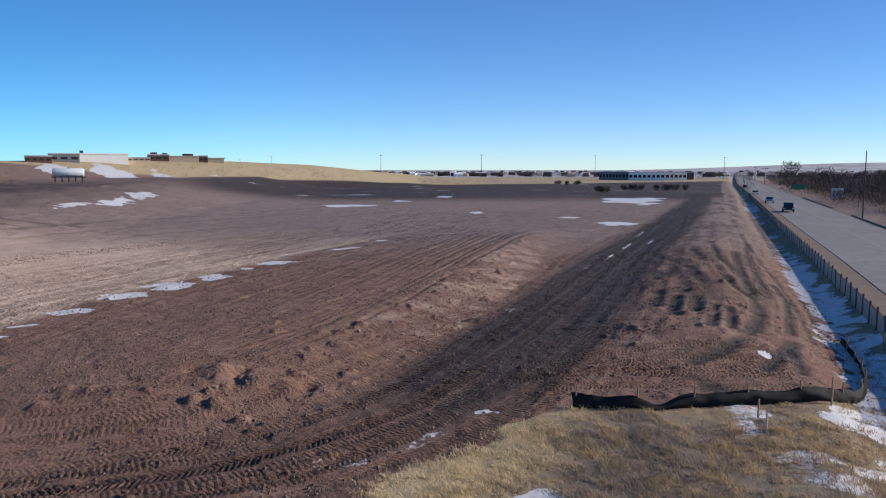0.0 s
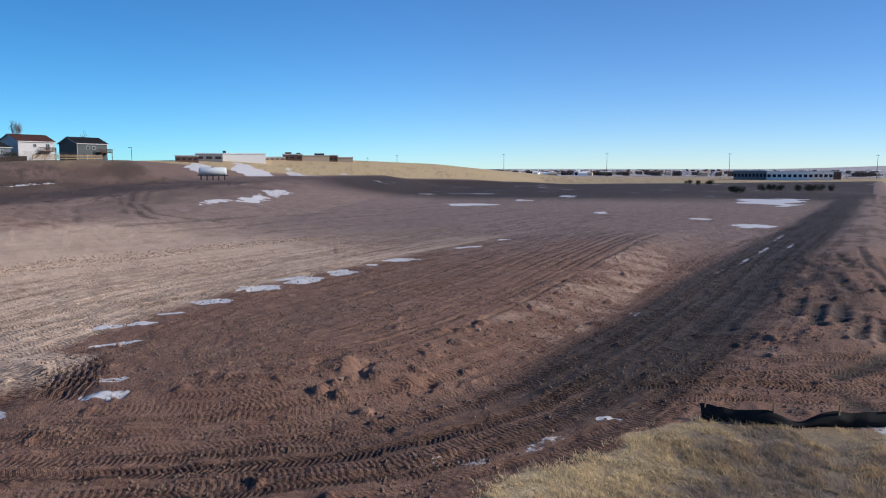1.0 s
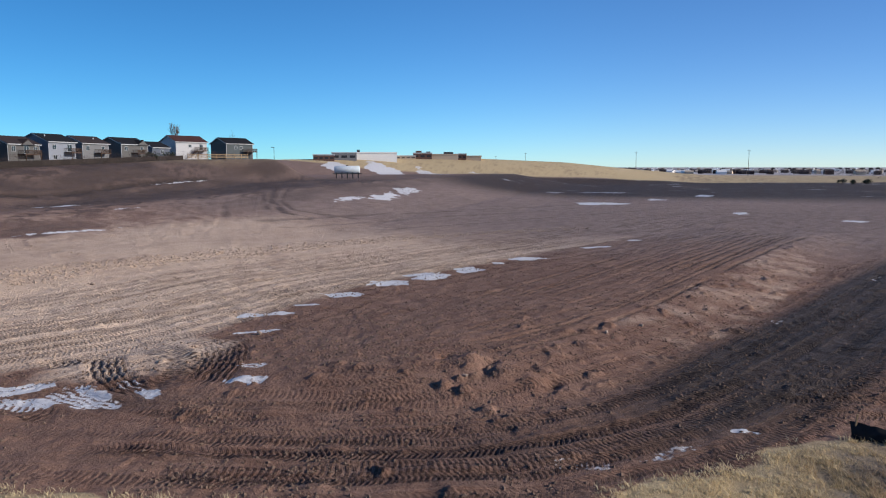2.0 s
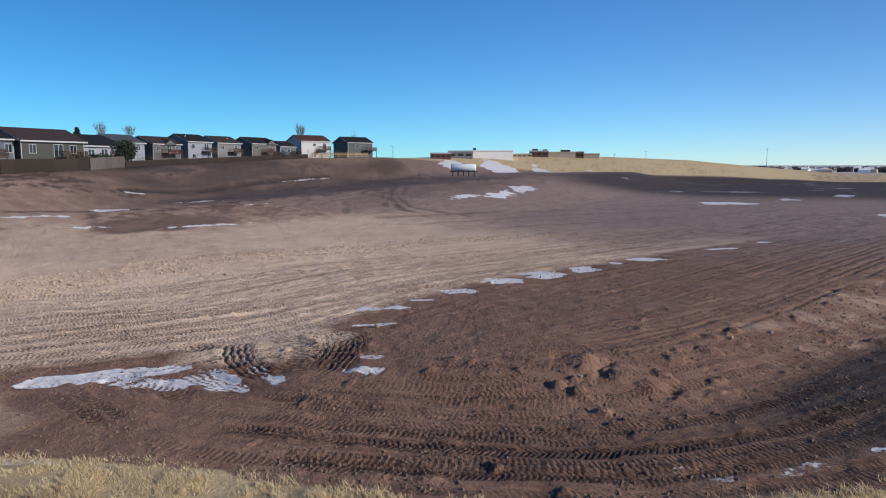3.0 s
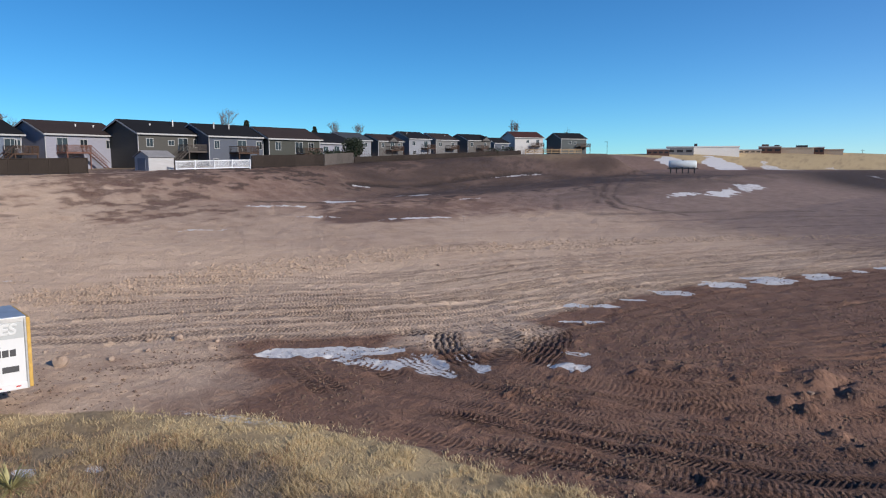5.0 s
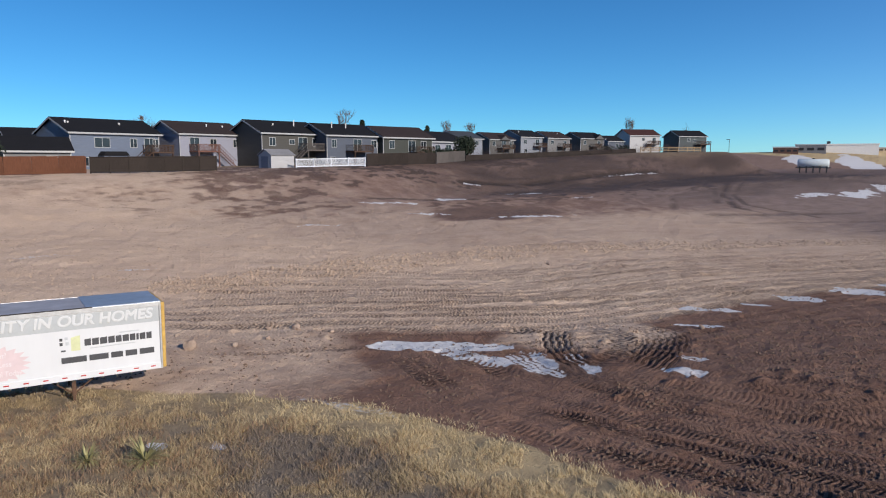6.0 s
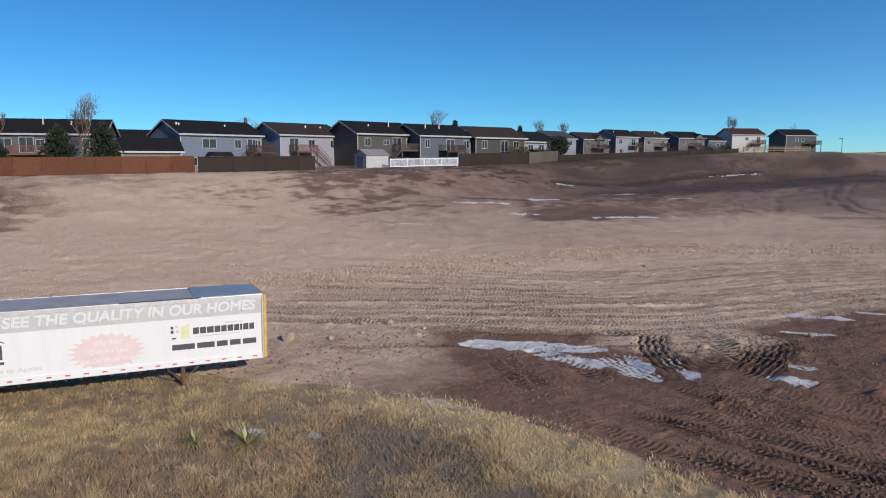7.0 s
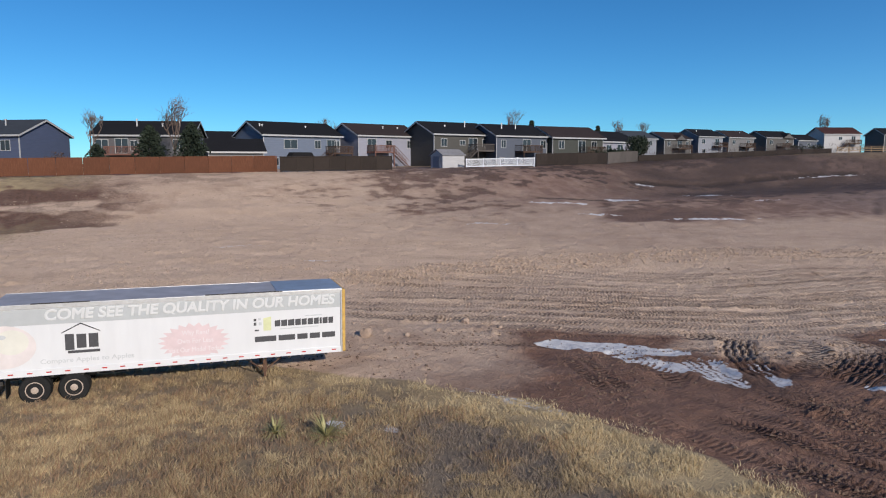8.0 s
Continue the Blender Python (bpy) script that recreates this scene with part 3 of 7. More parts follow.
DEEP = [p for p in HAUL if p[0] > -19]            # the much driven part of the haul track
SPIN = [(-20.7 + 1.0 * math.cos(a * math.tau / 14 - 2.6), 26.2 + 1.25 * math.sin(a * math.tau / 14 - 2.6)) for a in range(13)]
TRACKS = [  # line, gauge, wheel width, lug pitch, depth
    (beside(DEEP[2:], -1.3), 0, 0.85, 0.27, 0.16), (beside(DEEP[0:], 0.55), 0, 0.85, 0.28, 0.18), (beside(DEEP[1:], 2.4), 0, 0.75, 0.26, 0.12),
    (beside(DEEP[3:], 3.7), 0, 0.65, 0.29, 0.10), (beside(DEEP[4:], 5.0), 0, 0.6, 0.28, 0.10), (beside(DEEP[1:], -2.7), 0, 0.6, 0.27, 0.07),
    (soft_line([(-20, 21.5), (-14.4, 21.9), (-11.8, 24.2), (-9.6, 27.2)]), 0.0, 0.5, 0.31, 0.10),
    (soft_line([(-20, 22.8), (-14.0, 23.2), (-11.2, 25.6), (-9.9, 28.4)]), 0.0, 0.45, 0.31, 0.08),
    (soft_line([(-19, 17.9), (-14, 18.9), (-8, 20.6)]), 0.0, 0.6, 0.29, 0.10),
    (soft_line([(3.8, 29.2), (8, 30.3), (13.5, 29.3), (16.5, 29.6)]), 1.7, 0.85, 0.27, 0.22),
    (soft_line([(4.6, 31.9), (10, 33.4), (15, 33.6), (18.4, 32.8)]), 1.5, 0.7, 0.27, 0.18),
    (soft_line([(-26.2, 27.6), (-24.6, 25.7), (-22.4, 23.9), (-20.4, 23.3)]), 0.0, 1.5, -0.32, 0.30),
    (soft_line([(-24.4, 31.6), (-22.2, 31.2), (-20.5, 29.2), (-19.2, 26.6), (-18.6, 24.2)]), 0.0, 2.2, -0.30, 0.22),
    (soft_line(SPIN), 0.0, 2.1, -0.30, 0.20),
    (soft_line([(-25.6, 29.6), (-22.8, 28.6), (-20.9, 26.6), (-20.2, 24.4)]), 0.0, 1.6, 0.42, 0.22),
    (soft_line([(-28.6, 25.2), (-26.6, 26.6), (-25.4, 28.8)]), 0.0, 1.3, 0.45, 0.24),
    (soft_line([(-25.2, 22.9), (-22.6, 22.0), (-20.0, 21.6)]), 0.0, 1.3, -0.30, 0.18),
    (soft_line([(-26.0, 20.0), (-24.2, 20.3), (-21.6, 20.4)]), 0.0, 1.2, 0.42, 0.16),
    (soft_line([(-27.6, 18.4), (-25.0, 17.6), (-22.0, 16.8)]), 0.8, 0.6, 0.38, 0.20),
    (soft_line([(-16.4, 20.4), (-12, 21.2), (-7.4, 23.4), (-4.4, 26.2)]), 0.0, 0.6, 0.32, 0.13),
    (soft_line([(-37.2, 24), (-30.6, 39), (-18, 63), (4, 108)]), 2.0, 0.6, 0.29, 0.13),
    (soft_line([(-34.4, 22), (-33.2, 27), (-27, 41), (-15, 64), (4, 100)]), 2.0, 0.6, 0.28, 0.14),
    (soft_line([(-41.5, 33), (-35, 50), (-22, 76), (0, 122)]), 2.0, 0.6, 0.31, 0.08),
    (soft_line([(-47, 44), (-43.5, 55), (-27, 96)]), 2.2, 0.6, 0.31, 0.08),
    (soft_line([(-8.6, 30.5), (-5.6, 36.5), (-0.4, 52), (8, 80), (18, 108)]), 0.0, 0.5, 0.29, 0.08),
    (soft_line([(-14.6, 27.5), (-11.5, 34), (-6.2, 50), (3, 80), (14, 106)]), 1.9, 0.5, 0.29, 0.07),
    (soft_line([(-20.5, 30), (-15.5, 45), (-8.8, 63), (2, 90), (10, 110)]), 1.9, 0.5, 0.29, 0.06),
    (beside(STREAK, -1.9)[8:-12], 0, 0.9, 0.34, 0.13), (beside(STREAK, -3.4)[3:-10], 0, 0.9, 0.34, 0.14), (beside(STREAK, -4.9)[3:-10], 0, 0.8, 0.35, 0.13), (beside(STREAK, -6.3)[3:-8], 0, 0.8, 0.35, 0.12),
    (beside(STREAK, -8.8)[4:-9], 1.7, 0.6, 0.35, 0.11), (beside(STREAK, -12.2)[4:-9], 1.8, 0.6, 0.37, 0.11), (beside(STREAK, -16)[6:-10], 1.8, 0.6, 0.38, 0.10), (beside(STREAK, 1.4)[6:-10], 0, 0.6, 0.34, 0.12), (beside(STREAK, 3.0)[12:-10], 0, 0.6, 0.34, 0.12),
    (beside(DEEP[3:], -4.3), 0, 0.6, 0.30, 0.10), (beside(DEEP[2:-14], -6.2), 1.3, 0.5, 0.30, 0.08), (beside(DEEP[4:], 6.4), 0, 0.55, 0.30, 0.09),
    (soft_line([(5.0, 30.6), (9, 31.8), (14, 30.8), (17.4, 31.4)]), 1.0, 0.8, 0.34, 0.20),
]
GROOVES = [  # dark ruts without lugs: line, half width, depth, darkness
    ([(40.2, 83.2), (31.4, 64.5), (26.1, 51.2), (24.6, 47.7)], 0.34, 0.22, 0.8),
    ([(33.3, 71.5), (25.9, 54.0), (22.6, 45.3), (20.5, 40.6), (18.0, 36.8), (15.3, 33.7), (12.3, 31.6)], 0.36, 0.26, 0.95),
    ([(23.5, 59.1), (21.2, 50.8)], 0.42, 0.28, 0.9), ([(18.8, 46.1), (16.4, 40.4)], 0.36, 0.30, 0.95), ([(17.5, 46.1), (15.0, 40.1)], 0.36, 0.28, 0.95),
    ([(18.6, 42.5), (16.0, 37.3)], 0.28, 0.26, 0.85), ([(19.2, 42.0), (17.0, 36.7)], 0.25, 0.26, 0.85), ([(28.2, 53.9), (26.5, 48.6), (21.0, 38.1)], 0.26, 0.22, 0.8),
    ([(20.0, 36.0), (18.0, 33.5), (16.0, 31.1)], 0.34, 0.20, 0.9), ([(18.9, 34.1), (17.6, 30.8)], 0.26, 0.16, 0.8), ([(34.5, 80.1), (29.4, 66.8), (26.1, 55.6)], 0.30, 0.22, 0.8),
    ([(12.6, 27.9), (12.5, 30.2)], 0.55, 0.10, 0.85), ([(17.4, 49.0), (15.3, 43.6)], 0.5, 0.22, 0.85), ([(29.8, 74.3), (26.5, 62.7)], 0.5, 0.25, 0.8), ([(25.9, 58.9), (23.1, 50.0), (22.6, 46.4)], 0.26, 0.22, 0.7),
    ([(44.8, 95.0), (33.6, 66.6), (27.4, 49.8), (21.9, 37.3)], 0.20, 0.16, 0.6), ([(24.8, 69.4), (24.2, 62.8), (18.9, 54.4)], 0.6, 0.22, 0.8),
    ([(-79.2, 116.1), (-65.6, 107.5), (-57.7, 95.2)], 0.6, 0.10, 0.5), ([(-73.0, 124.7), (-61.6, 103.2), (-54.3, 94.6), (-47.5, 95.7)], 0.6, 0.12, 0.6),
    ([(-70.6, 125.6), (-61.0, 105.3), (-55.3, 99.0), (-46.0, 101.3)], 0.5, 0.12, 0.55), ([(-70.5, 97.4), (-62.6, 91.4), (-56.2, 82.6)], 0.5, 0.10, 0.45),
    # first the terrace ledge: its shadow is painted as a dark line of soil
    ([(-81.0, 66), (-83.0, 80), (-87.5, 98), (-90.6, 114), (-94, 132)], 0.85, 0.5, 1.0), ([(-70.6, 44.1), (-69.4, 50.2), (-67.8, 58)], 0.35, 0.10, 0.7),
    ([(-47.5, 82), (-40, 112), (-24, 150), (0, 190)], 0.5, 0.08, 0.35), ([(-52, 84), (-45, 116), (-30, 156), (-6, 200)], 0.7, 0.08, 0.4), ([(-38, 92), (-24, 122), (2, 165)], 0.4, 0.08, 0.4)]
MOUNDS = [  # x, y, reach along x and y, height
    (-8.5, 29.5, 0.8, 1.0, 1.05), (-6.75, 29.2, 0.6, 0.9, 0.95), (-5.5, 28.7, 0.5, 0.75, 0.75), (-10.6, 28.9, 1.2, 0.6, 0.6), (-9.75, 30.2, 0.35, 0.5, -0.9), (-7.55, 29.5, 0.28, 0.8, -0.9), (-4.7, 29.1, 0.35, 0.6, -0.9), (-4.0, 28.5, 0.6, 0.5, 0.5), (-12.6, 27.6, 1.4, 0.5, 0.4),
    (-17.6, 21.9, 0.5, 0.4, 0.30), (-16.4, 21.6, 0.4, 0.4, 0.28), (12, 35.4, 1.2, 0.7, 0.25), (8, 110, 4, 3, 1.0), (5, 116, 5, 2, 0.7), (-31, 10.6, 3, 1.2, 0.25)]
SNOWS = [  # x, y, half length, half width, turn in degrees, how full
    (-27.5, 20.7, 3.5, 1.0, 48, 1.0), (-24.6, 20.8, 2.0, 0.8, 14, 0.72), (-22.8, 22.3, 2.3, 0.9, -14, 0.72), (-21.0, 23.6, 1.4, 0.6, -20, 0.6), (-17.8, 27.3, 0.9, 0.45, 40, 0.62), (-17.0, 25.4, 1.0, 0.5, 20, 0.65),
    (-21.9, 34.2, 1.5, 0.45, 33, 0.8), (-24.1, 38.8, 1.7, 0.7, 30, 0.85), (-23.1, 42.4, 0.9, 0.45, 28, 0.8), (-22.5, 46.8, 1.8, 1.0, 30, 0.9), (-21.0, 52.5, 2.0, 1.4, 35, 0.85), (-19.2, 57.0, 2.2, 1.8, 45, 0.9), (-17.2, 61.8, 1.6, 2.0, 40, 0.9),
    (-15.3, 67.1, 1.0, 0.7, 35, 0.75), (-13.1, 70.8, 1.9, 1.2, 35, 0.9), (-7.5, 83.2, 2.2, 0.9, 40, 0.8), (-4.0, 92.0, 1.2, 0.9, 40, 0.85),
    (35.6, 119, 3.6, 3.6, -24, 0.95), (30.6, 134, 2.6, 2.6, 0, 0.8), (-15.2, 179, 6.5, 6.0, 0, 0.95), (14.5, 150, 1.6, 4, 0, 0.7), (-2, 205, 3, 7, 0, 0.6), (12, 235, 3, 8, 0, 0.6), (-35, 240, 2.6, 7, 0, 0.5),
    (-57.6, 125, 1.5, 7.5, 0, 0.64), (-55.6, 139, 2.4, 8, 6, 0.68), (-57.8, 156, 3.0, 13, 8, 0.6), (-58.0, 57.5, 0.45, 6.5, -8, 0.68), (-61.9, 46.0, 0.5, 2.6, -20, 0.62), (-69.4, 55.2, 1.2, 2.2, -14, 0.66), (-73.5, 72.5, 0.7, 5, -10, 0.62), (-66.2, 75.3, 0.45, 3.0, -6, 0.58), (-67.8, 44.9, 0.5, 4.0, -12, 0.62), (-91.5, 122, 0.6, 13, 10, 0.6), (-80.5, 68, 0.9, 2.0, 0, 0.6),
    (-60, 31.5, 0.4, 3.0, -10, 0.55), (-50.8, 13.0, 0.3, 1.3, 0, 0.5), (-56, 8.5, 0.35, 2.4, -6, 0.48), (66, 205, 9, 26, -24, 0.78), (86, 175, 2.6, 22, -25, 0.55),
    (3.0, 18.5, 1.3, 0.9, 10, 1.0), (2.6, 26.2, 0.5, 0.3, 0, 0.8), (17.1, 33.4, 0.35, 0.75, -25, 0.95), (-2.6, 21.6, 1.3, 0.5, 30, 0.5), (0.0, 23.4, 1.6, 0.5, 40, 0.5), (16.5, 66, 0.3, 2.6, -26, 0.56), (21.0, 74, 0.3, 3.0, -25, 0.6), (26.0, 84, 0.35, 4.0, -25, 0.62), (29.5, 86, 0.3, 3.0, -25, 0.56), (32.5, 99, 0.4, 5.0, -25, 0.6), (6.0, 45.5, 0.4, 1.6, -26, 0.5), (9.2, 52, 0.4, 1.8, -26, 0.45),
    (-23.4, 6.2, 0.45, 0.3, 0, 0.9), (-22.3, 7.7, 0.4, 0.25, 0, 0.8), (-23.2, 12.7, 2.6, 0.4, 25, 0.5), (-100, 306, 5, 16, 40, 0.6), (-118, 296, 7, 20, 40, 0.75), (-134, 284, 7, 12, 40, 0.7), (-84, 326, 3, 9, 40, 0.55)]


def grass_tone(x, y, gside):
    """How the dry grass looks: 0 matted and grey, 0.5 plain, 1 golden."""
    t = 0.50 + 0.35 * (value_noise(x, y, 2.3, 81) - 0.5) + 0.25 * (value_noise(x, y, 0.8, 82) - 0.5)
    t += 0.35 * (value_noise(x, y, 4.6, 99) - 0.5) + 0.6 * (value_noise(x, y, 0.42, 97) - 0.5) + 0.5 * smooth(y, 190, 260)
    t += 0.6 * (1 - smooth(gside, 1.6, 4.2)) * smooth(x, -25.5, -23) * (1 - smooth(x, 3, 9))
    dark = ((x + 18.6) / 3.4) ** 2 + ((y - 9.3) / 2.4) ** 2 + 1.2 * (value_noise(x, y, 1.3, 83) - 0.5)
    t -= 0.36 * (1 - smooth(dark, 0.0, 2.0)) * (0.45 + 0.9 * value_noise(x, y, 0.7, 84))
    grey = ((x - 5.2) / 1.6) ** 2 + ((y - 23.6) / 1.5) ** 2
    t -= 0.15 * (1 - smooth(grey, 0.5, 1.4)) + 0.26 * smooth(x, 0.0, 5.0)
    return np.clip(t, 0, 1)


def surface(x, y):
    """Height and soil masks at points: z, tan, moisture and darkening, grass, snow, far haze."""
    r = np.hypot(x, y)
    z = land(x, y)
    near = 1 - smooth(r, 140, 260)
    # the stockpile between the haul track and the line of old snow
    d, side, gone = along(x, y, PILE_TOP)
    dh, hside, hgone = along(x, y, HAUL)
    db, bside, bgone = along(x, y, BERM)
    dg, gside, ggone = along(x, y, GRASS_LINE)
    ds, sside, sgone = along(x, y, STREAK)
    dr, rside, rgone = along(x, y, ROAD)
    top = 0.75 * (1 - smooth(side + 1.5 * value_noise(x, y, 5, 3), -0.6, 5.6)) * (1 - smooth(-side, 3, 20)) * smooth(gone, 6, 26) * (1 - smooth(gone, 92, 114))
    z += top
    furrow = np.zeros(x.shape)
    for off, cut in ((-0.9, 0.12), (-2.3, 0.15), (-2.9, 0.10), (-4.1, 0.10), (-5.2, 0.14), (-5.9, 0.09), (-7.6, 0.10), (-9.5, 0.13), (-10.2, 0.09), (-12.6, 0.10)):
        wander = side - off + 0.5 * (value_noise(gone, gone * 0, 9, 60 + int(abs(off))) - 0.5)
        groove = np.exp(-(wander / (0.10 + 0.0013 * gone)) ** 2) * smooth(gone, 26, 32) * (1 - smooth(gone, 100, 112)) * smooth(value_noise(x, y, 8, 63), 0.25, 0.5)
        z += -cut * groove
        furrow = np.maximum(furrow, groove)
    face = smooth(side, -2.2, -0.2) * (1 - smooth(side, 4.0, 5.6)) * smooth(gone, 21, 26)
    # the bank of loose earth beside the road
    reach = profile(bgone, [0, 12, 25, 60, 240], [5, 6, 6, 7, 9])
    berm = (0.9 * smooth(bgone, -2, 10)) * (1 - smooth(db, 0.4, reach * (1 + 0.45 * (bside < 0)))) * (0.85 + 0.3 * value_noise(x, y, 7, 8))
    z += berm
    onberm = smooth(berm, 0.1, 0.4)
    # ditch and road bed
    ditch = np.exp(-((dr - 9.9) / 1.8) ** 2) * (rside < 0)
    z -= 0.80 * ditch * (r > 15)
    z += 0.35 * (1 - smooth(dr, ROAD_HALF + 0.8, ROAD_HALF + 2.6))
    for mx, my, sx, sy, h in MOUNDS:
        z += 0.30 * h * np.exp(-((x - mx) / sx) ** 2 - ((y - my) / sy) ** 2) * (0.45 + 0.7 * value_noise(x, y, 0.5, 2) + 0.4 * value_noise(x, y, 0.22, 3))
    # soils
    grass = smooth(gside + 0.9 * (value_noise(x, y, 1.4, 33) - 0.5), -0.2, 0.5) * (rside < -2)
    grass = np.maximum(grass, 0.32 * smooth(rside, ROAD_HALF + 1.2, ROAD_HALF + 2.5))
    tan = smooth(-sside, 0.4, 2.4) * (1 - smooth(-x, 300, 420))
    tan = tan * (1 - 0.62 * smooth(y + 0.15 * x, 56, 118)) * (0.62 + 0.6 * value_noise(x, y, 14, 21))
    # pile face: tan soil, paler because its sunlit look is put into the colour
    tan = np.maximum(tan, (0.10 + 0.34 * value_noise(x, y, 1.9, 66)) * face * smooth(gone, 30, 42))
    tan = np.maximum(tan, 0.20 * onberm * smooth(value_noise(x, y, 2.6, 9), 0.3, 0.7))
    tan = np.maximum(tan, 0.72 * smooth(-x, 20, 29) * (1 - smooth(y + 0.35 * (x + 30), 15.5, 19)))
    dull = smooth(y + 0.15 * x + 8 * (value_noise(x, y, 9, 35) - 0.5) + 1.2 * (-x - 50).clip(0, 30), 58, 105) * (1 - 0.35 * smooth(-x, 62, 76))
    bank = smooth(-x, 58, 70) * (1 - smooth(y, 170, 200))
    tan = tan * (1 - 0.55 * bank * smooth(y, 18, 52))
    dull = np.maximum(dull, 0.55 * bank * smooth(y, 24, 60))
    dull = np.maximum(dull, 0.42 * smooth(-sside + 3 * (value_noise(x, y, 6, 42) - 0.5), 19, 30) * smooth(y, 12, 40))
    dark_bank = bank * smooth(-x, 62, 76) * smooth(y, 36, 82) * (0.44 + 0.4 * value_noise(x + 0.2 * y, y * 0.4, 3.5, 40))
    tan = tan * (1 - 0.6 * smooth(y, 32, 66) * smooth(-x, 50, 60))
    wet_dark = 1.15 * np.exp(-((hside - 1.0) / 4.3) ** 4) * (0.84 + 0.5 * value_noise(hside, hgone * 0.06, 0.8, 68)) * smooth(hgone, 22, 50) * (1 - 0.25 * smooth(hgone, 120, 200))
    wet_dark = np.maximum(wet_dark, 0.8 * furrow)
    wet_dark = np.maximum(wet_dark, 0.44 * np.exp(-((hside - 0.5) / 3.6) ** 2) * smooth(hgone, 12, 30))
    wet_dark = np.maximum(wet_dark, onberm * (0.08 + 0.5 * smooth(value_noise(bside, bgone * 0.12, 1.1, 12) * 0.6 + 0.5 * value_noise(x, y, 1.7, 13), 0.45, 0.75)))
    wet_dark = np.maximum(wet_dark, dark_bank)
    for line, half, deep_, darkness in GROOVES:
        d1, _, g1 = along(x, y, line, 4)
        near_line = d1 < 4 * half + 1
        ragged = d1[near_line] + 0.5 * half * (value_noise(x[near_line], y[near_line], 0.7, 64) - 0.5)
        cutting = np.exp(-(ragged / half) ** 2) * smooth(value_noise(x[near_line], y[near_line], 2.2, 65), 0.05, 0.4)
        z[near_line] += -0.42 * deep_ * cutting + 0.16 * deep_ * np.exp(-((ragged - 2.0 * half) / (0.7 * half)) ** 2)
        wet_dark[near_line] = np.maximum(wet_dark[near_line], 1.15 * darkness * np.sqrt(cutting))
    pond = np.exp(-((x + 60.5) / 3.2) ** 2 - ((y - 55) / 9.5) ** 2)
    pool = smooth(pond + 0.3 * (value_noise(x, y, 1.6, 36) - 0.5), 0.25, 0.5)
    wet_dark = np.maximum(wet_dark, 0.45 * pool * (0.6 + 0.6 * value_noise(x, y * 0.5, 0.8, 39)))
    tan = tan * (1 - pool)
    wet_dark = np.maximum(wet_dark, smooth(-x, 50, 64) * (1 - smooth(-x, 95, 115)) * smooth(y, 66, 112) * (0.16 + 0.42 * value_noise(x, y * 0.4, 3.0, 37)))
    scars = (0.5 * value_noise(x + 0.25 * y, y * 0.3, 1.2, 31) + 0.5 * value_noise(x + 0.1 * y, y * 0.45, 0.5, 34)) * (0.55 + 0.9 * value_noise(x, y, 13, 32))
    tan = tan * (1 - 0.6 * smooth(-x, 52, 62) * (1 - smooth(y, 170, 200)) * smooth(scars, 0.38, 0.72) * smooth(y, 5, 25))
    wet_dark = np.maximum(wet_dark, 0.75 * bank * smooth(scars, 0.50, 0.56) * (0.45 + 0.55 * smooth(y, 25, 60)))
    tan = np.maximum(tan, 0.8 * smooth(np.exp(-((x + 25.0) / 5.4) ** 2 - ((y - 28.2) / 5.6) ** 2) + 0.25 * (value_noise(x, y, 1.5, 38) - 0.5), 0.25, 0.75))
    wet_dark = np.maximum(wet_dark, 0.5 * np.exp(-((x + 21.0) / 2.6) ** 2 - ((y - 22.6) / 2.0) ** 2))
    edge = profile(x, [-200, -145, -93, 0, 100, 300], [262, 288, 312, 405, 440, 560])       # where the turned field meets the dry hill
    darkf = smooth(r, 175, 260) * (1 - smooth(y - edge, -6, 6)) * smooth(x, -100, -55) * (rside < -16)
    wet_dark = np.maximum(wet_dark, darkf * (0.7 + 0.5 * value_noise(x * 0.5, y * 0.25, 11, 41)))
    golden = smooth(y - edge + 14 * value_noise(x, y, 22, 4), 0, 16) * (1 - smooth(r, 620, 900))
    golden = np.maximum(golden, smooth(-x, 92, 110) * (1 - smooth(y, 175, 200)) * 0.5)
    grass = np.maximum(grass, golden)
    weeds = smooth(-y + 0.3 * (-x - 60), -2, 16) * smooth(-x, 54, 62) * smooth(value_noise(x, y * 0.5, 5, 44) + 0.4 * (value_noise(x, y, 1.0, 47) - 0.5), 0.38, 0.6)
    grass = np.maximum(grass, 0.8 * weeds)
    scuffed = smooth(-x, 55, 62) * (1 - smooth(-x, 74, 80)) * (1 - smooth(y, -6, 8)) * smooth(value_noise(x, y * 0.45, 4.5, 45) + 0.5 * (value_noise(x, y * 0.6, 1.1, 46) - 0.5), 0.40, 0.56)
    wet_dark = np.maximum(wet_dark, 0.42 * scuffed)
    tan = tan * (1 - 0.8 * scuffed)
    snow = darkf * 0.52 * smooth(value_noise(x * 0.3, y, 3.2, 88), 0.70, 0.86)
    everywhere_x, everywhere_y = x, y
    for sx, sy, a, b, turn, full in SNOWS:
        i = np.flatnonzero(np.abs(everywhere_x - sx) + np.abs(everywhere_y - sy) < 3.4 * max(a, b))
        x, y = everywhere_x[i], everywhere_y[i]
        c, s = math.cos(radians(turn)), math.sin(radians(turn))
        px, py = (x - sx) * c + (y - sy) * s, -(x - sx) * s + (y - sy) * c
        g = min(a, b)
        q = (px / a) ** 2 + (py / b) ** 2 + (0.7 if full == 1.0 else 1.3) * (value_noise(x, y, 0.9 * g + 0.2, 14) - 0.5) + (0.4 if full == 1.0 else 0.9) * (value_noise(x, y, 0.35 * g + 0.1, 15) - 0.5)
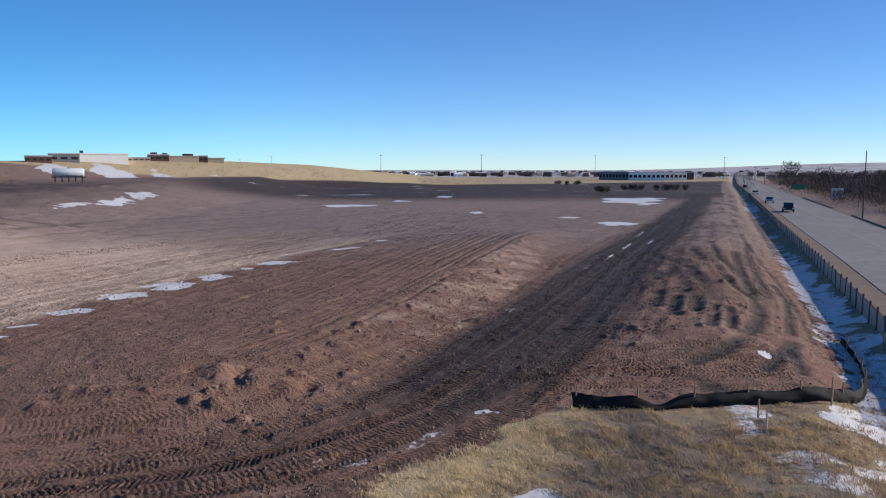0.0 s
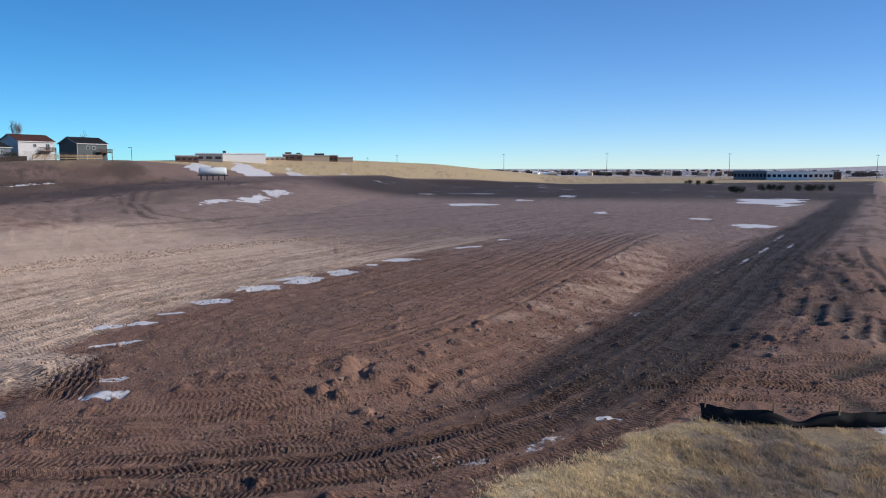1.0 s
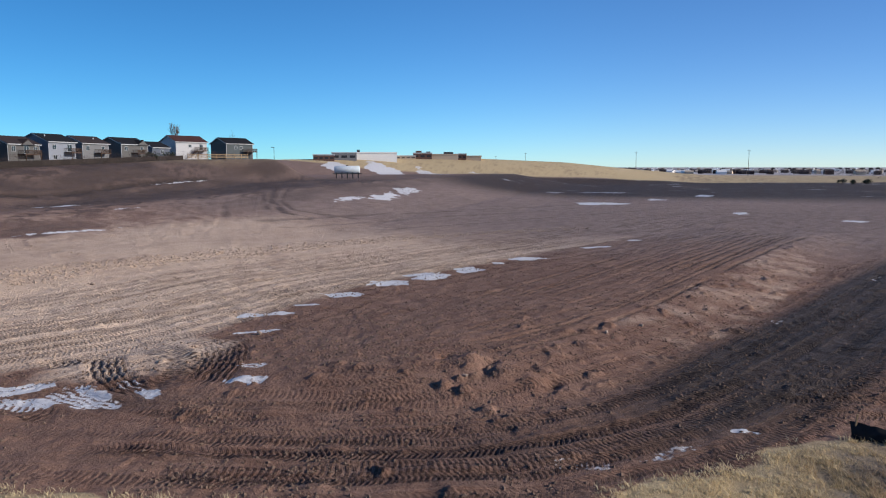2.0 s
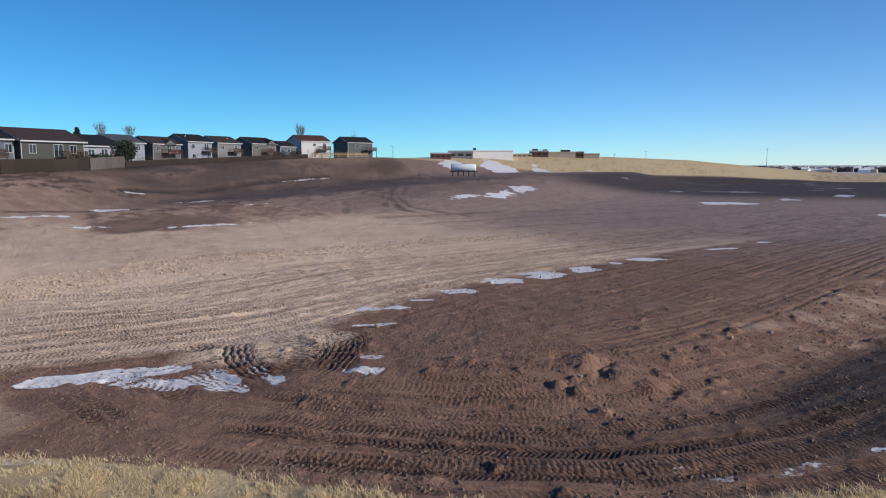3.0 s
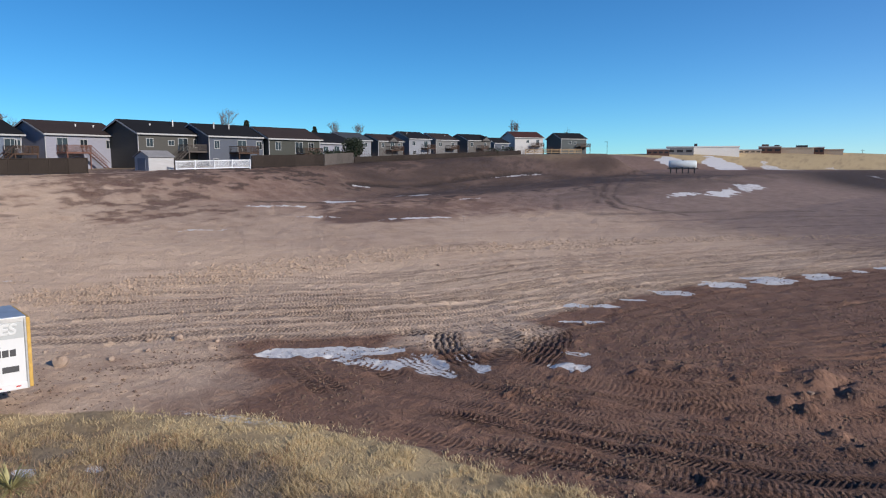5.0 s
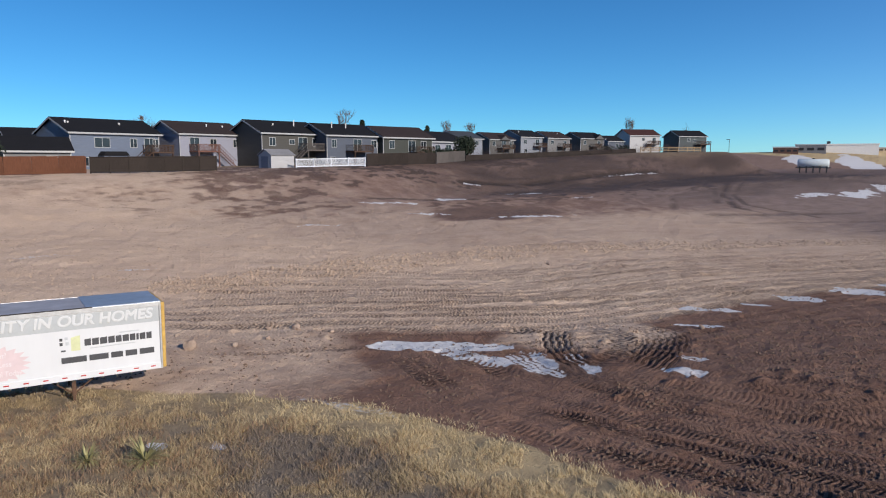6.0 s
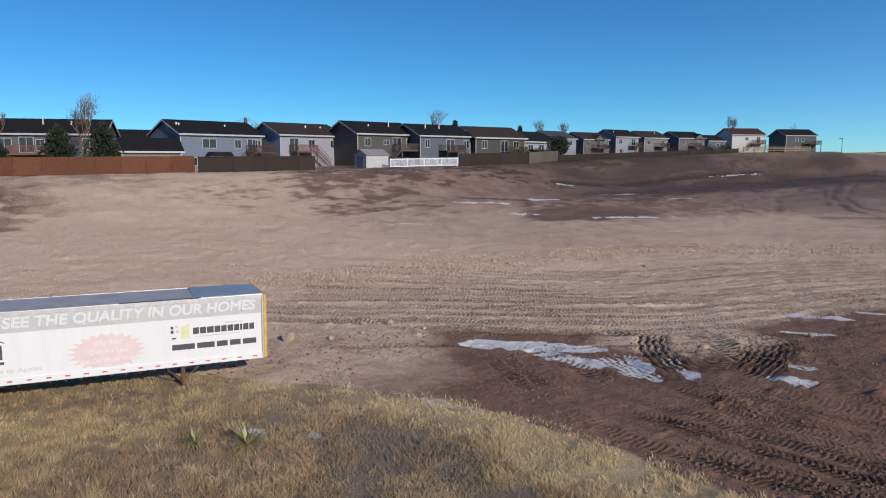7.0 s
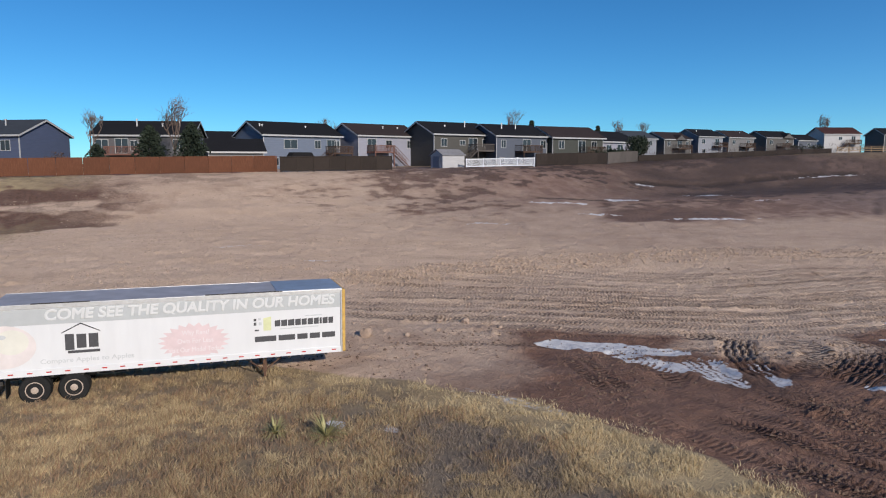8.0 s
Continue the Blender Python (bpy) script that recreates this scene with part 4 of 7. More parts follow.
        snow[i] = np.maximum(snow[i], full * (1 - smooth(q, 0.55, 1.35)))
    x, y = everywhere_x, everywhere_y
    nearby = 1 - smooth(y, 60, 105)
    wide = 0.95 + 0.85 * nearby
    drift = np.exp(-((dr - 9.7 - 0.9 * (value_noise(x, y, 1.7, 61) - 0.5)) / wide) ** 4)
    snow = np.maximum(snow, (rside < 0) * drift * (0.13 + 0.14 * nearby + 0.44 * value_noise(x, y, 0.7, 6) + 0.25 * value_noise(x, y, 7, 62)) * (y > 24))
    patch = smooth(x, 9, 12.5) * (gside > 0) * (rside < -7.5) * (r < 60)
    snow = np.maximum(snow, patch * (0.10 + 0.50 * smooth(value_noise(x, y * 1.5, 1.5, 77), 0.42, 0.66) + 0.22 * smooth(x, 13, 18)))
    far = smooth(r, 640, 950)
    # relief: clods, ruts and waves, fading with distance
    loose = (1 - grass) * near
    z += loose * (0.10 * (value_noise(x, y, 2.6, 1) - 0.5) + 0.10 * (value_noise(x, y, 0.8, 2) - 0.5) + 0.05 * (value_noise(x, y, 0.33, 3) - 0.5) * (1 - smooth(r, 40, 80)))
    z += grass * near * 0.12 * (value_noise(x, y, 1.3, 8) - 0.5)
    clod = value_noise(x, y, 0.45, 51) * value_noise(x, y, 0.9, 52)
    rough = np.maximum(face, onberm * 0.5)
    z += rough * 0.15 * smooth(clod, 0.36, 0.7)
    z += loose * 0.12 * smooth(clod, 0.5, 0.85) * smooth(value_noise(x, y, 6, 53), 0.4, 0.7)
    # wheel ridges across the bank of loose earth
    z += onberm * 0.035 * smooth(np.sin((bside * 1.0 + 0.55 * value_noise(x, y, 6, 61) * 6) * math.tau / 2.1), 0.2, 0.9) * (1 - smooth(r, 70, 120)) * smooth(bgone, 3, 10)
    low = -0.05 * np.minimum(snow, 1)
    z += low * near
    # long shallow bands along the haul road of the upper lot
    bands = value_noise(sside, sgone * 0.03, 1.0, 71) + 0.7 * value_noise(sside, sgone * 0.06, 0.45, 72)
    z += 0.07 * (bands - 0.85) * smooth(-sside, 1, 4) * (1 - smooth(-sside, 34, 50)) * near * (1 - grass) * smooth(value_noise(x, y, 15, 73), 0.25, 0.7)
    crumbs = smooth(value_noise(x, y, 0.55, 55), 0.55, 0.8) * smooth(value_noise(sside, sgone * 0.06, 2.2, 56), 0.6, 0.8)
    z += 0.05 * crumbs * smooth(-sside, 1, 3) * near * (1 - grass) * (1 - smooth(r, 90, 130))
    # where wheels have left prints, and the way they went
    by_haul = sside > -0.6
    flow = np.stack([np.where(by_haul, hside, sside), np.where(by_haul, hgone, sgone), 0 * x], 1)
    prints = np.where(by_haul, 0.25 + 0.75 * np.exp(-((hside - 0.8) / 5.5) ** 4), 0.44 * (1 - smooth(-sside, 12, 22)) * smooth(y, 8, 26) + 0.10)
    prints = prints * (1 - 0.7 * face) * (1 - 0.75 * onberm * smooth(bgone, 2, 9)) * (1 - smooth(-x, 58, 74)) * (1 - grass) * (1 - smooth(r, 130, 230))
    prints = prints * np.where(by_haul, 0.2 + 0.7 * smooth(x, -21, -13), 1.0)
    snow = snow * (1 - 0.22 * prints * smooth(value_noise(flow[:, 0], flow[:, 1] * 0.3, 0.5, 67), 0.35, 0.65))
    lug, turn = np.zeros(x.shape), np.zeros(x.shape)
    for line, gauge, width, pitch, depth in TRACKS:
        lx, ly = np.array(line).T
        m = gauge + 2
        i = np.flatnonzero((r < 125) & (x > lx.min() - m) & (x < lx.max() + m) & (y > ly.min() - m) & (y < ly.max() + m))
        if not len(i):
            continue
        dz, on, tn, lg = tread(x[i], y[i], line, gauge, width, pitch, depth)
        fade = (1 - smooth(r[i], 75, 125)) * (1 - 0.8 * grass[i])
        fade = fade * (1 - 0.75 * smooth(snow[i], 0.5, 0.9))
        z[i] += dz * fade
        lg = lg * fade
        turn[i] = np.where(lg > lug[i], tn, turn[i])
        lug[i] = np.maximum(lug[i], lg)
        wet_dark[i] = np.maximum(wet_dark[i], on * 0.22 * fade)
        snow[i] = snow[i] * (1 - 0.55 * on * fade * (dz < 0))
    return z, tan, wet_dark, grass, snow, far, lug, turn, grass_tone(x, y, gside), dull, prints, flow


def height(x, y):
    return float(surface(np.array([float(x)]), np.array([float(y)]))[0][0])


# ---- ground, one sheet to the horizon ----
def build_ground():
    """Rings that widen outwards, with closer spokes over the lot and wider ones behind it."""
    rings = list(np.linspace(0.004, 12.5, 9))
    while rings[-1] < 4850:
        r = rings[-1]
        rings.append(r * (1.0036 if r < 64 else 1.0062 if r < 150 else 1.013 if r < 650 else 1.045))
    rings = np.array(rings)
    spokes = np.radians(np.concatenate([np.arange(-40, 102, 0.138), np.arange(102, 320, 4.0)]))
    rr, aa = np.meshgrid(rings, spokes, indexing="ij")
    x, y = (-rr * np.sin(aa)).ravel(), (rr * np.cos(aa)).ravel()
    z, tan, wet_dark, grass, snow, far, lug, turn, tone, dull, prints, flow = surface(x, y)
    nr, na = rr.shape
    i, j = np.meshgrid(np.arange(nr - 1), np.arange(na), indexing="ij")
    k = (j + 1) % na
    faces = np.stack([i * na + j, (i + 1) * na + j, (i + 1) * na + k, i * na + k], -1).reshape(-1, 4)[:, ::-1]
    ob = raw("ground", np.stack([x, y, z], 1), faces, earth, smooth=True)
    for name, v in (("tan", tan), ("wet_dark", wet_dark), ("grass", grass), ("snow", snow), ("far", far), ("lug", lug), ("lug_turn", turn), ("tone", tone), ("dull", dull), ("print", prints)):
        a = ob.data.attributes.new(name, "FLOAT", "POINT")
        a.data.foreach_set("value", v.astype(np.float32))
    ob.data.attributes.new("flow", "FLOAT_VECTOR", "POINT").data.foreach_set("vector", flow.astype(np.float32).ravel())
    tagged(ob, "graded brown and tan building lot with wheel ruts, old snow and dry grass", "ground", kind="structure")


build_ground()


# ---- road ----
def ribbon(name, line, off0, off1, lift, material, label, category, step=4.0):
    pts = []
    for (ax, ay), (bx, by) in zip(line, line[1:]):
        n = max(1, int(math.dist((ax, ay), (bx, by)) / step))
        pts += [(ax + (bx - ax) * k / n, ay + (by - ay) * k / n) for k in range(n)]
    pts.append(line[-1])
    a, b = beside(pts, off0), beside(pts, off1)
    v, n = [], len(pts)
    for (x0, y0), (x1, y1), (cx, cy) in zip(a, b, pts):
        z = float(land(np.array([cx]), np.array([cy]))[0]) + 0.35 + lift
        v += [(x0, y0, z - 0.25), (x0, y0, z), (x1, y1, z), (x1, y1, z - 0.25)]
    f = [(4 * k + c, 4 * k + c + 1, 4 * k + c + 5, 4 * k + c + 4) for k in range(n - 1) for c in range(3)]
    ob = raw(name, v, f, material)
    return tagged(ob, label, category, kind="structure")


FAR_ROAD = [(4, -31)] + ROAD
ribbon("road", FAR_ROAD, -ROAD_HALF, ROAD_HALF, 0.10, asphalt, "pale worn asphalt road beside the lot", "road")
ribbon("road_edge", FAR_ROAD, -ROAD_HALF - 1.6, -ROAD_HALF, 0.06, shoulder, "dry gravel shoulder along the road", "road shoulder")
ribbon("road_edge", FAR_ROAD, ROAD_HALF, ROAD_HALF + 1.6, 0.06, shoulder, "dry gravel shoulder along the road", "road shoulder")
for off in (-0.25, 0.13):
    ribbon("road_marking", FAR_ROAD, off, off + 0.12, 0.112, road_paint, "worn painted line on the asphalt", "road marking")


# ---- semi-trailer ----
def letter_mesh(text, size, shear, bold):
    cu = bpy.data.curves.new("letter", "FONT")
    cu.body, cu.size, cu.extrude, cu.shear = text, size, 0.002, shear
    cu.bevel_depth, cu.bevel_resolution = size * bold, 0
    tmp = bpy.data.objects.new("letter", cu)
    me = bpy.data.meshes.new_from_object(tmp)
    bpy.data.objects.remove(tmp)
    co = np.zeros(len(me.vertices) * 3, np.float32)
    me.vertices.foreach_get("co", co)
    co = co.reshape(-1, 3)
    co[:, 2] = np.clip(co[:, 2], -0.002, 0.002)
    return me, co


def lettering(text, size, where, material, parent, label="", width=0.0, shear=0.0, bold=0.012):
    """Flat letters on the trailer's side, which lies in local x and z; where is their lower left corner."""
    whole = letter_mesh(text, size, shear, 0)[1]
    low, high = whole[:, 0].min(), whole[:, 0].max()
    grow = width / (high - low) if width else 1.0
    for k, sign in enumerate(text):
        if sign == " ":
            continue
        me, co = letter_mesh("O" if sign == "Q" else sign, size, shear, bold)
        thin = letter_mesh("O" if sign == "Q" else sign, size, shear, 0)[1][:, 0].max()
        end = letter_mesh(text[:k + 1], size, shear, 0)[1][:, 0].max()
        out = np.stack([(co[:, 0] + end - thin - low) * grow + where[0], where[1] - co[:, 2], co[:, 1] + where[2]], 1)
        me.vertices.foreach_set("co", out.astype(np.float32).ravel())
        me.materials.clear()
        me.materials.append(material)
        ob = new("letter", me)
        ob.parent = parent
        ob["label"] = label
        if sign == "Q":
            x1, z0 = float(out[:, 0].max()), where[2]
            tail = [(x1 - 0.45 * size, z0 + 0.20 * size), (x1 - 0.02 * size, z0 - 0.09 * size), (x1 - 0.16 * size, z0 - 0.12 * size), (x1 - 0.58 * size, z0 + 0.17 * size)]
            plate("letter_tail", tail, where[1], material, ob)


def plate(name, outline, y, material, parent, label="", thick=0.004):
    bm = bmesh.new()
    prism(bm, outline, y - thick, y)
    return part(name, bm, material, parent, label)


def ring_outline(cx, cz, rx, rz, n=28, spikes=0.0):
    return [(cx + rx * (1 - spikes * (k % 2)) * math.cos(k * math.tau / n), cz + rz * (1 - spikes * (k % 2)) * math.sin(k * math.tau / n)) for k in range(n)]


def wheel(parent, x, y, facing):
    """Tyre with a rim dished to the given side."""
    m = pose(x, y, 0.53, 90, 0, 0)
    bm = bmesh.new()
    lathe(bm, [(0.30, -0.13), (0.48, -0.14), (0.53, -0.09), (0.53, 0.09), (0.48, 0.14), (0.30, 0.13)], 28, m)
    tyre = part("wheel", bm, rubber, parent, "black tyre on a rusty steel rim", smooth=False)
    bm = bmesh.new()
    s = -facing
    lathe(bm, [(0.31, s * 0.05), (0.31, s * 0.137), (0.285, s * 0.145), (0.255, s * 0.10), (0.17, s * 0.06), (0.155, s * 0.12), (0.07, s * 0.15)], 24, m)
    part("rim", bm, rim_steel, tyre, "worn steel rim")
    bm = bmesh.new()
    for k in range(10):
        a = k * math.tau / 10
        tube(bm, m @ Vector((0.205 * math.cos(a), 0.205 * math.sin(a), s * 0.07)), m @ Vector((0.205 * math.cos(a), 0.205 * math.sin(a), s * 0.105)), 0.018, sides=6)
    part("wheel_nut", bm, frame_steel, tyre)["kind"] = "stuff"


TRAILER_L, TRAILER_H, TRAILER_B, TRAILER_W = 12.62, 2.50, 1.14, 2.59


def build_trailer():
    t = tagged(new("semi_trailer"), "white box semi-trailer with faded advertising, parked on dry grass", "trailer")
    L, H, B, W = TRAILER_L, TRAILER_H, TRAILER_B, TRAILER_W
    bm = bmesh.new()
    box(bm, 0, 0, B, L - 0.13, W, B + H)
    part("body", bm, white_panel, t, "white panelled box", bevel=0.02)
    bm = bmesh.new()
    for k in range(1, 21):
        box(bm, k * L / 21 - 0.01, -0.003, B + 0.22, k * L / 21 + 0.01, 0.0, B + H - 0.12)
    part("panel_seam", bm, white_panel, t)
    bm = bmesh.new()
    prism(bm, [(x, z) for x, z in ((0.0, B + H), (9.9, B + H), (9.9, B + H + 0.05), (0.0, B + H + 0.05))], 0.05, W - 0.05)
    part("roof", bm, roof_metal, t, "weathered grey metal roof")
    bm = bmesh.new()
    box(bm, 9.9, 0.03, B + H, L - 0.12, W - 0.03, B + H + 0.075)
    part("roof_panel", bm, roof_new, t, "bluish replaced roof sheet", bevel=0.01)
    for y0 in (-0.03, W - 0.03):
        bm = bmesh.new()
        box(bm, 0, y0, B + H - 0.11, L - 0.135, y0 + 0.06, B + H + 0.06)
        part("top_rail", bm, rail_metal, t, "aluminium top rail", bevel=0.01)
        bm = bmesh.new()
        box(bm, 0, y0 - 0.01, B - 0.07, L - 0.135, y0 + 0.06, B + 0.17)
        part("bottom_rail", bm, white_panel, t, "dirty white bottom rail", bevel=0.01)
    for x0, w in ((1.3, 1.9), (7.2, 2.9)):
        bm = bmesh.new()
        box(bm, x0, -0.04, B + H + 0.055, x0 + w, 0.03, B + H + 0.085)
        part("loose_roof_edge", bm, frame_steel, t, "lifted dark edge of the roof sheet")
    bm = bmesh.new()
    box(bm, L - 0.13, -0.028, B - 0.05, L, W + 0.028, B + H + 0.03)
    part("nose", bm, yellow_paint, t, "ochre front wall", bevel=0.03)
    bm = bmesh.new()
    tube(bm, (L - 0.17, -0.012, B - 0.05), (L - 0.17, -0.012, B + H), 0.045, sides=10)
    part("corner_post", bm, rail_metal, t)
    for k in range(20):
        bm = bmesh.new()
        box(bm, 0.45 + k * 0.61, -0.047, B + 0.03, 0.62 + k * 0.61, -0.0405, B + 0.075)
        part("marker", bm, red_mark, t, "red marker strip")
    # advertising
    y = -0.004
    plate("banner", [(0.0, B + 1.80), (L - 0.22, B + 1.80), (L - 0.22, B + H - 0.13), (0.0, B + H - 0.13)], y, banner_grey, t, "grey band with white slogan")
    lettering("COME SEE THE QUALITY IN OUR HOMES", 0.54, (1.72, y - 0.006, B + 1.955), slogan_white, t, label="faded white capital letters", width=10.45, shear=0.14, bold=0.04)
    star = ring_outline(6.75, B + 0.80, 1.32, 0.74, 44, 0.20)
    star = [(x, max(z, B + 0.24)) for x, z in star]
    plate("starburst", star, y, burst_pink, t, "faded pink starburst")
    for text, w, x0, z0 in (("Why Rent?", 1.0, 6.3, 1.06), ("Own For Less", 1.3, 6.14, 0.74), ("Visit Our Model Today", 1.95, 5.8, 0.40)):
        lettering(text, 0.26, (x0, y - 0.006, B + z0), letter_pink, t, label="faded white words", width=w)
    lettering("Compare Apples to Apples", 0.24, (1.5, y - 0.001, B + 0.36), letter_faint, t, label="faded grey words", width=3.1)
    # builder's mark: a roof line over three block shapes
    plate("logo", [(2.22, B + 1.47), (2.86, B + 1.80), (3.50, B + 1.47), (3.50, B + 1.43), (2.86, B + 1.75), (2.22, B + 1.43)], y, letter_dark, t, "dark roof-shaped mark")
    for x0, x1, z0, z1 in ((2.32, 2.62, 0.80, 1.40), (2.70, 3.02, 0.86, 1.38), (3.10, 3.42, 0.86, 1.38), (2.40, 3.46, 0.68, 0.78)):
        plate("logo", [(x0, B + z0), (x1, B + z0), (x1, B + z1), (x0, B + z1)], y, letter_dark, t)
    # agency mark, name and number as bars
    x0 = 9.62
    for k, (dx, dz, w, h) in enumerate(((-0.65, 1.42, 0.10, 0.10), (-0.48, 1.45, 0.10, 0.10), (-0.65, 1.25, 0.10, 0.12), (-0.46, 1.25, 0.12, 0.12), (-0.62, 1.02, 0.16, 0.06))):
        plate("logo", [(x0 + dx, B + dz), (x0 + dx + w, B + dz), (x0 + dx + w, B + dz + h), (x0 + dx, B + dz + h)], y, letter_faint if k % 2 else letter_dark, t)
    plate("logo", [(x0 - 0.28, B + 1.02), (x0 + 0.02, B + 1.02), (x0 + 0.02, B + 1.58), (x0 - 0.28, B + 1.52)], y, pale_yellow, t, "pale yellow block")
    cx = x0 + 0.16
    for w in (0.255, 0.265, 0.285, 0.255, 0.24, 0.255, 0.23, 0.12, 0.24, 0.225):
        plate("logo", [(cx, B + 1.16), (cx + w - 0.035, B + 1.16), (cx + w - 0.035, B + 1.42), (cx, B + 1.40)], y, letter_dark, t)
        cx += w
    plate("logo", [(x0 + 0.35, B + 1.03), (x0 + 1.9, B + 1.05), (x0 + 1.9, B + 1.09), (x0 + 0.35, B + 1.07)], y, letter_faint, t)
    plate("logo", [(x0 + 1.35, B + 1.50), (x0 + 2.05, B + 1.50), (x0 + 2.05, B + 1.545), (x0 + 1.35, B + 1.545)], y, letter_faint, t)
    cx = x0 - 0.62
    for w in (0.92, 0.74, 0.50, 0.50, 0.62):
        plate("bar", [(cx, B + 0.58), (cx + w - 0.09, B + 0.58), (cx + w - 0.09, B + 0.80), (cx, B + 0.80)], y, letter_dark, t, "dark bar")
        cx += w
    # faded apple at the rear
    plate("apple_picture", [(max(x, 0.02), z) for x, z in ring_outline(0.35, B + 1.05, 1.05, 0.78, 36)], y - 0.004, apple_pink, t, "faded picture of a red apple")
    plate("apple_picture", [(max(x, 0.03), z) for x, z in ring_outline(0.62, B + 1.22, 0.55, 0.45, 30)], y - 0.008, apple_cream, t)
    plate("apple_picture", ring_outline(0.25, B + 1.42, 0.22, 0.09, 16), y - 0.012, letter_faint, t)
    # running gear
    bm = bmesh.new()
    for yy in (0.55, W - 0.67):
        box(bm, 0.2, yy, B - 0.32, 4.4, yy + 0.12, B - 0.07)
    for k in range(24):
        box(bm, 0.3 + k * 0.5, 0.05, B - 0.17, 0.38 + k * 0.5, W - 0.05, B - 0.07)
    part("chassis", bm, frame_steel, t, "dark steel underframe")
    for x in (1.25, 2.53):
        bm = bmesh.new()
        tube(bm, (x, 0.2, 0.53), (x, W - 0.2, 0.53), 0.08, sides=10)
        box(bm, x - 0.5, 0.6, 0.62, x + 0.5, 0.7, 0.72)
        box(bm, x - 0.5, W - 0.7, 0.62, x + 0.5, W - 0.6, 0.72)
        part("axle", bm, frame_steel, t)
        for yy, s in ((0.16, -1), (0.47, -1), (W - 0.16, 1), (W - 0.47, 1)):
            wheel(t, x, yy, s)
    bm = bmesh.new()
    box(bm, 0.32, 0.08, 0.30, 0.35, 0.68, B - 0.1)
    part("mudflap", bm, rubber, t)
    bm = bmesh.new()
    for yy in (0.7, W - 0.8):
        box(bm, 0.02, yy, 0.55, 0.12, yy + 0.1, B - 0.07)
    box(bm, 0.0, 0.15, 0.50, 0.12, W - 0.15, 0.62)
    part("rear_guard", bm, frame_steel, t)
    for yy in (0.35, W - 0.35):
        bm = bmesh.new()
        box(bm, 9.32, yy - 0.07, 0.42, 9.46, yy + 0.07, B - 0.05)
        box(bm, 9.345, yy - 0.05, 0.04, 9.435, yy + 0.05, 0.45)
        leg = part("landing_leg", bm, rust_steel, t, "rusty landing leg")
        bm = bmesh.new()
        lathe(bm, [(0.15, 0), (0.15, 0.03), (0.06, 0.07)], 14, pose(9.39, yy, 0.0))
        part("foot", bm, rust_steel, leg)
        bm = bmesh.new()
        tube(bm, (9.39, yy, 0.45), (8.6, yy, B - 0.1), 0.03, sides=6)
        tube(bm, (9.39, yy, 0.45), (10.15, yy, B - 0.1), 0.03, sides=6)
        tube(bm, (9.39, yy, 0.7), (9.39, W / 2, B - 0.1), 0.03, sides=6)
        part("brace", bm, rust_steel, leg)
    bm = bmesh.new()
    tube(bm, (9.39, 0.35, 0.7), (9.39, W - 0.35, 0.7), 0.03, sides=6)
    part("cross_shaft", bm, rust_steel, t)
    return t


trailer = build_trailer()
TR_REAR, TR_YAW = (-29.98, -4.42), 84.75
trailer.matrix_world = pose(TR_REAR[0], TR_REAR[1], 0.0, 0, 0.45, TR_YAW)


# ---- houses on the rise ----
def window(parent, x, z, w, h, y=0.0):
    """A framed, slightly recessed window in the facade; x and z are its middle."""
    bm = bmesh.new()
    t = 0.075
    for x0, x1, z0, z1 in ((-w / 2 - t, -w / 2, -h / 2 - t, h / 2 + t), (w / 2, w / 2 + t, -h / 2 - t, h / 2 + t), (-w / 2, w / 2, h / 2, h / 2 + t), (-w / 2, w / 2, -h / 2 - t, -h / 2)):
        box(bm, x + x0, y - 0.06, z + z0, x + x1, y - 0.002, z + z1)
    box(bm, x - 0.03, y - 0.045, z - h / 2, x + 0.03, y - 0.002, z + h / 2)
    fr = part("window", bm, white_paint, parent, "white framed window")
    bm = bmesh.new()
    box(bm, x - w / 2, y - 0.03, z - h / 2, x + w / 2, y - 0.003, z + h / 2)
    part("pane", bm, glass, fr)


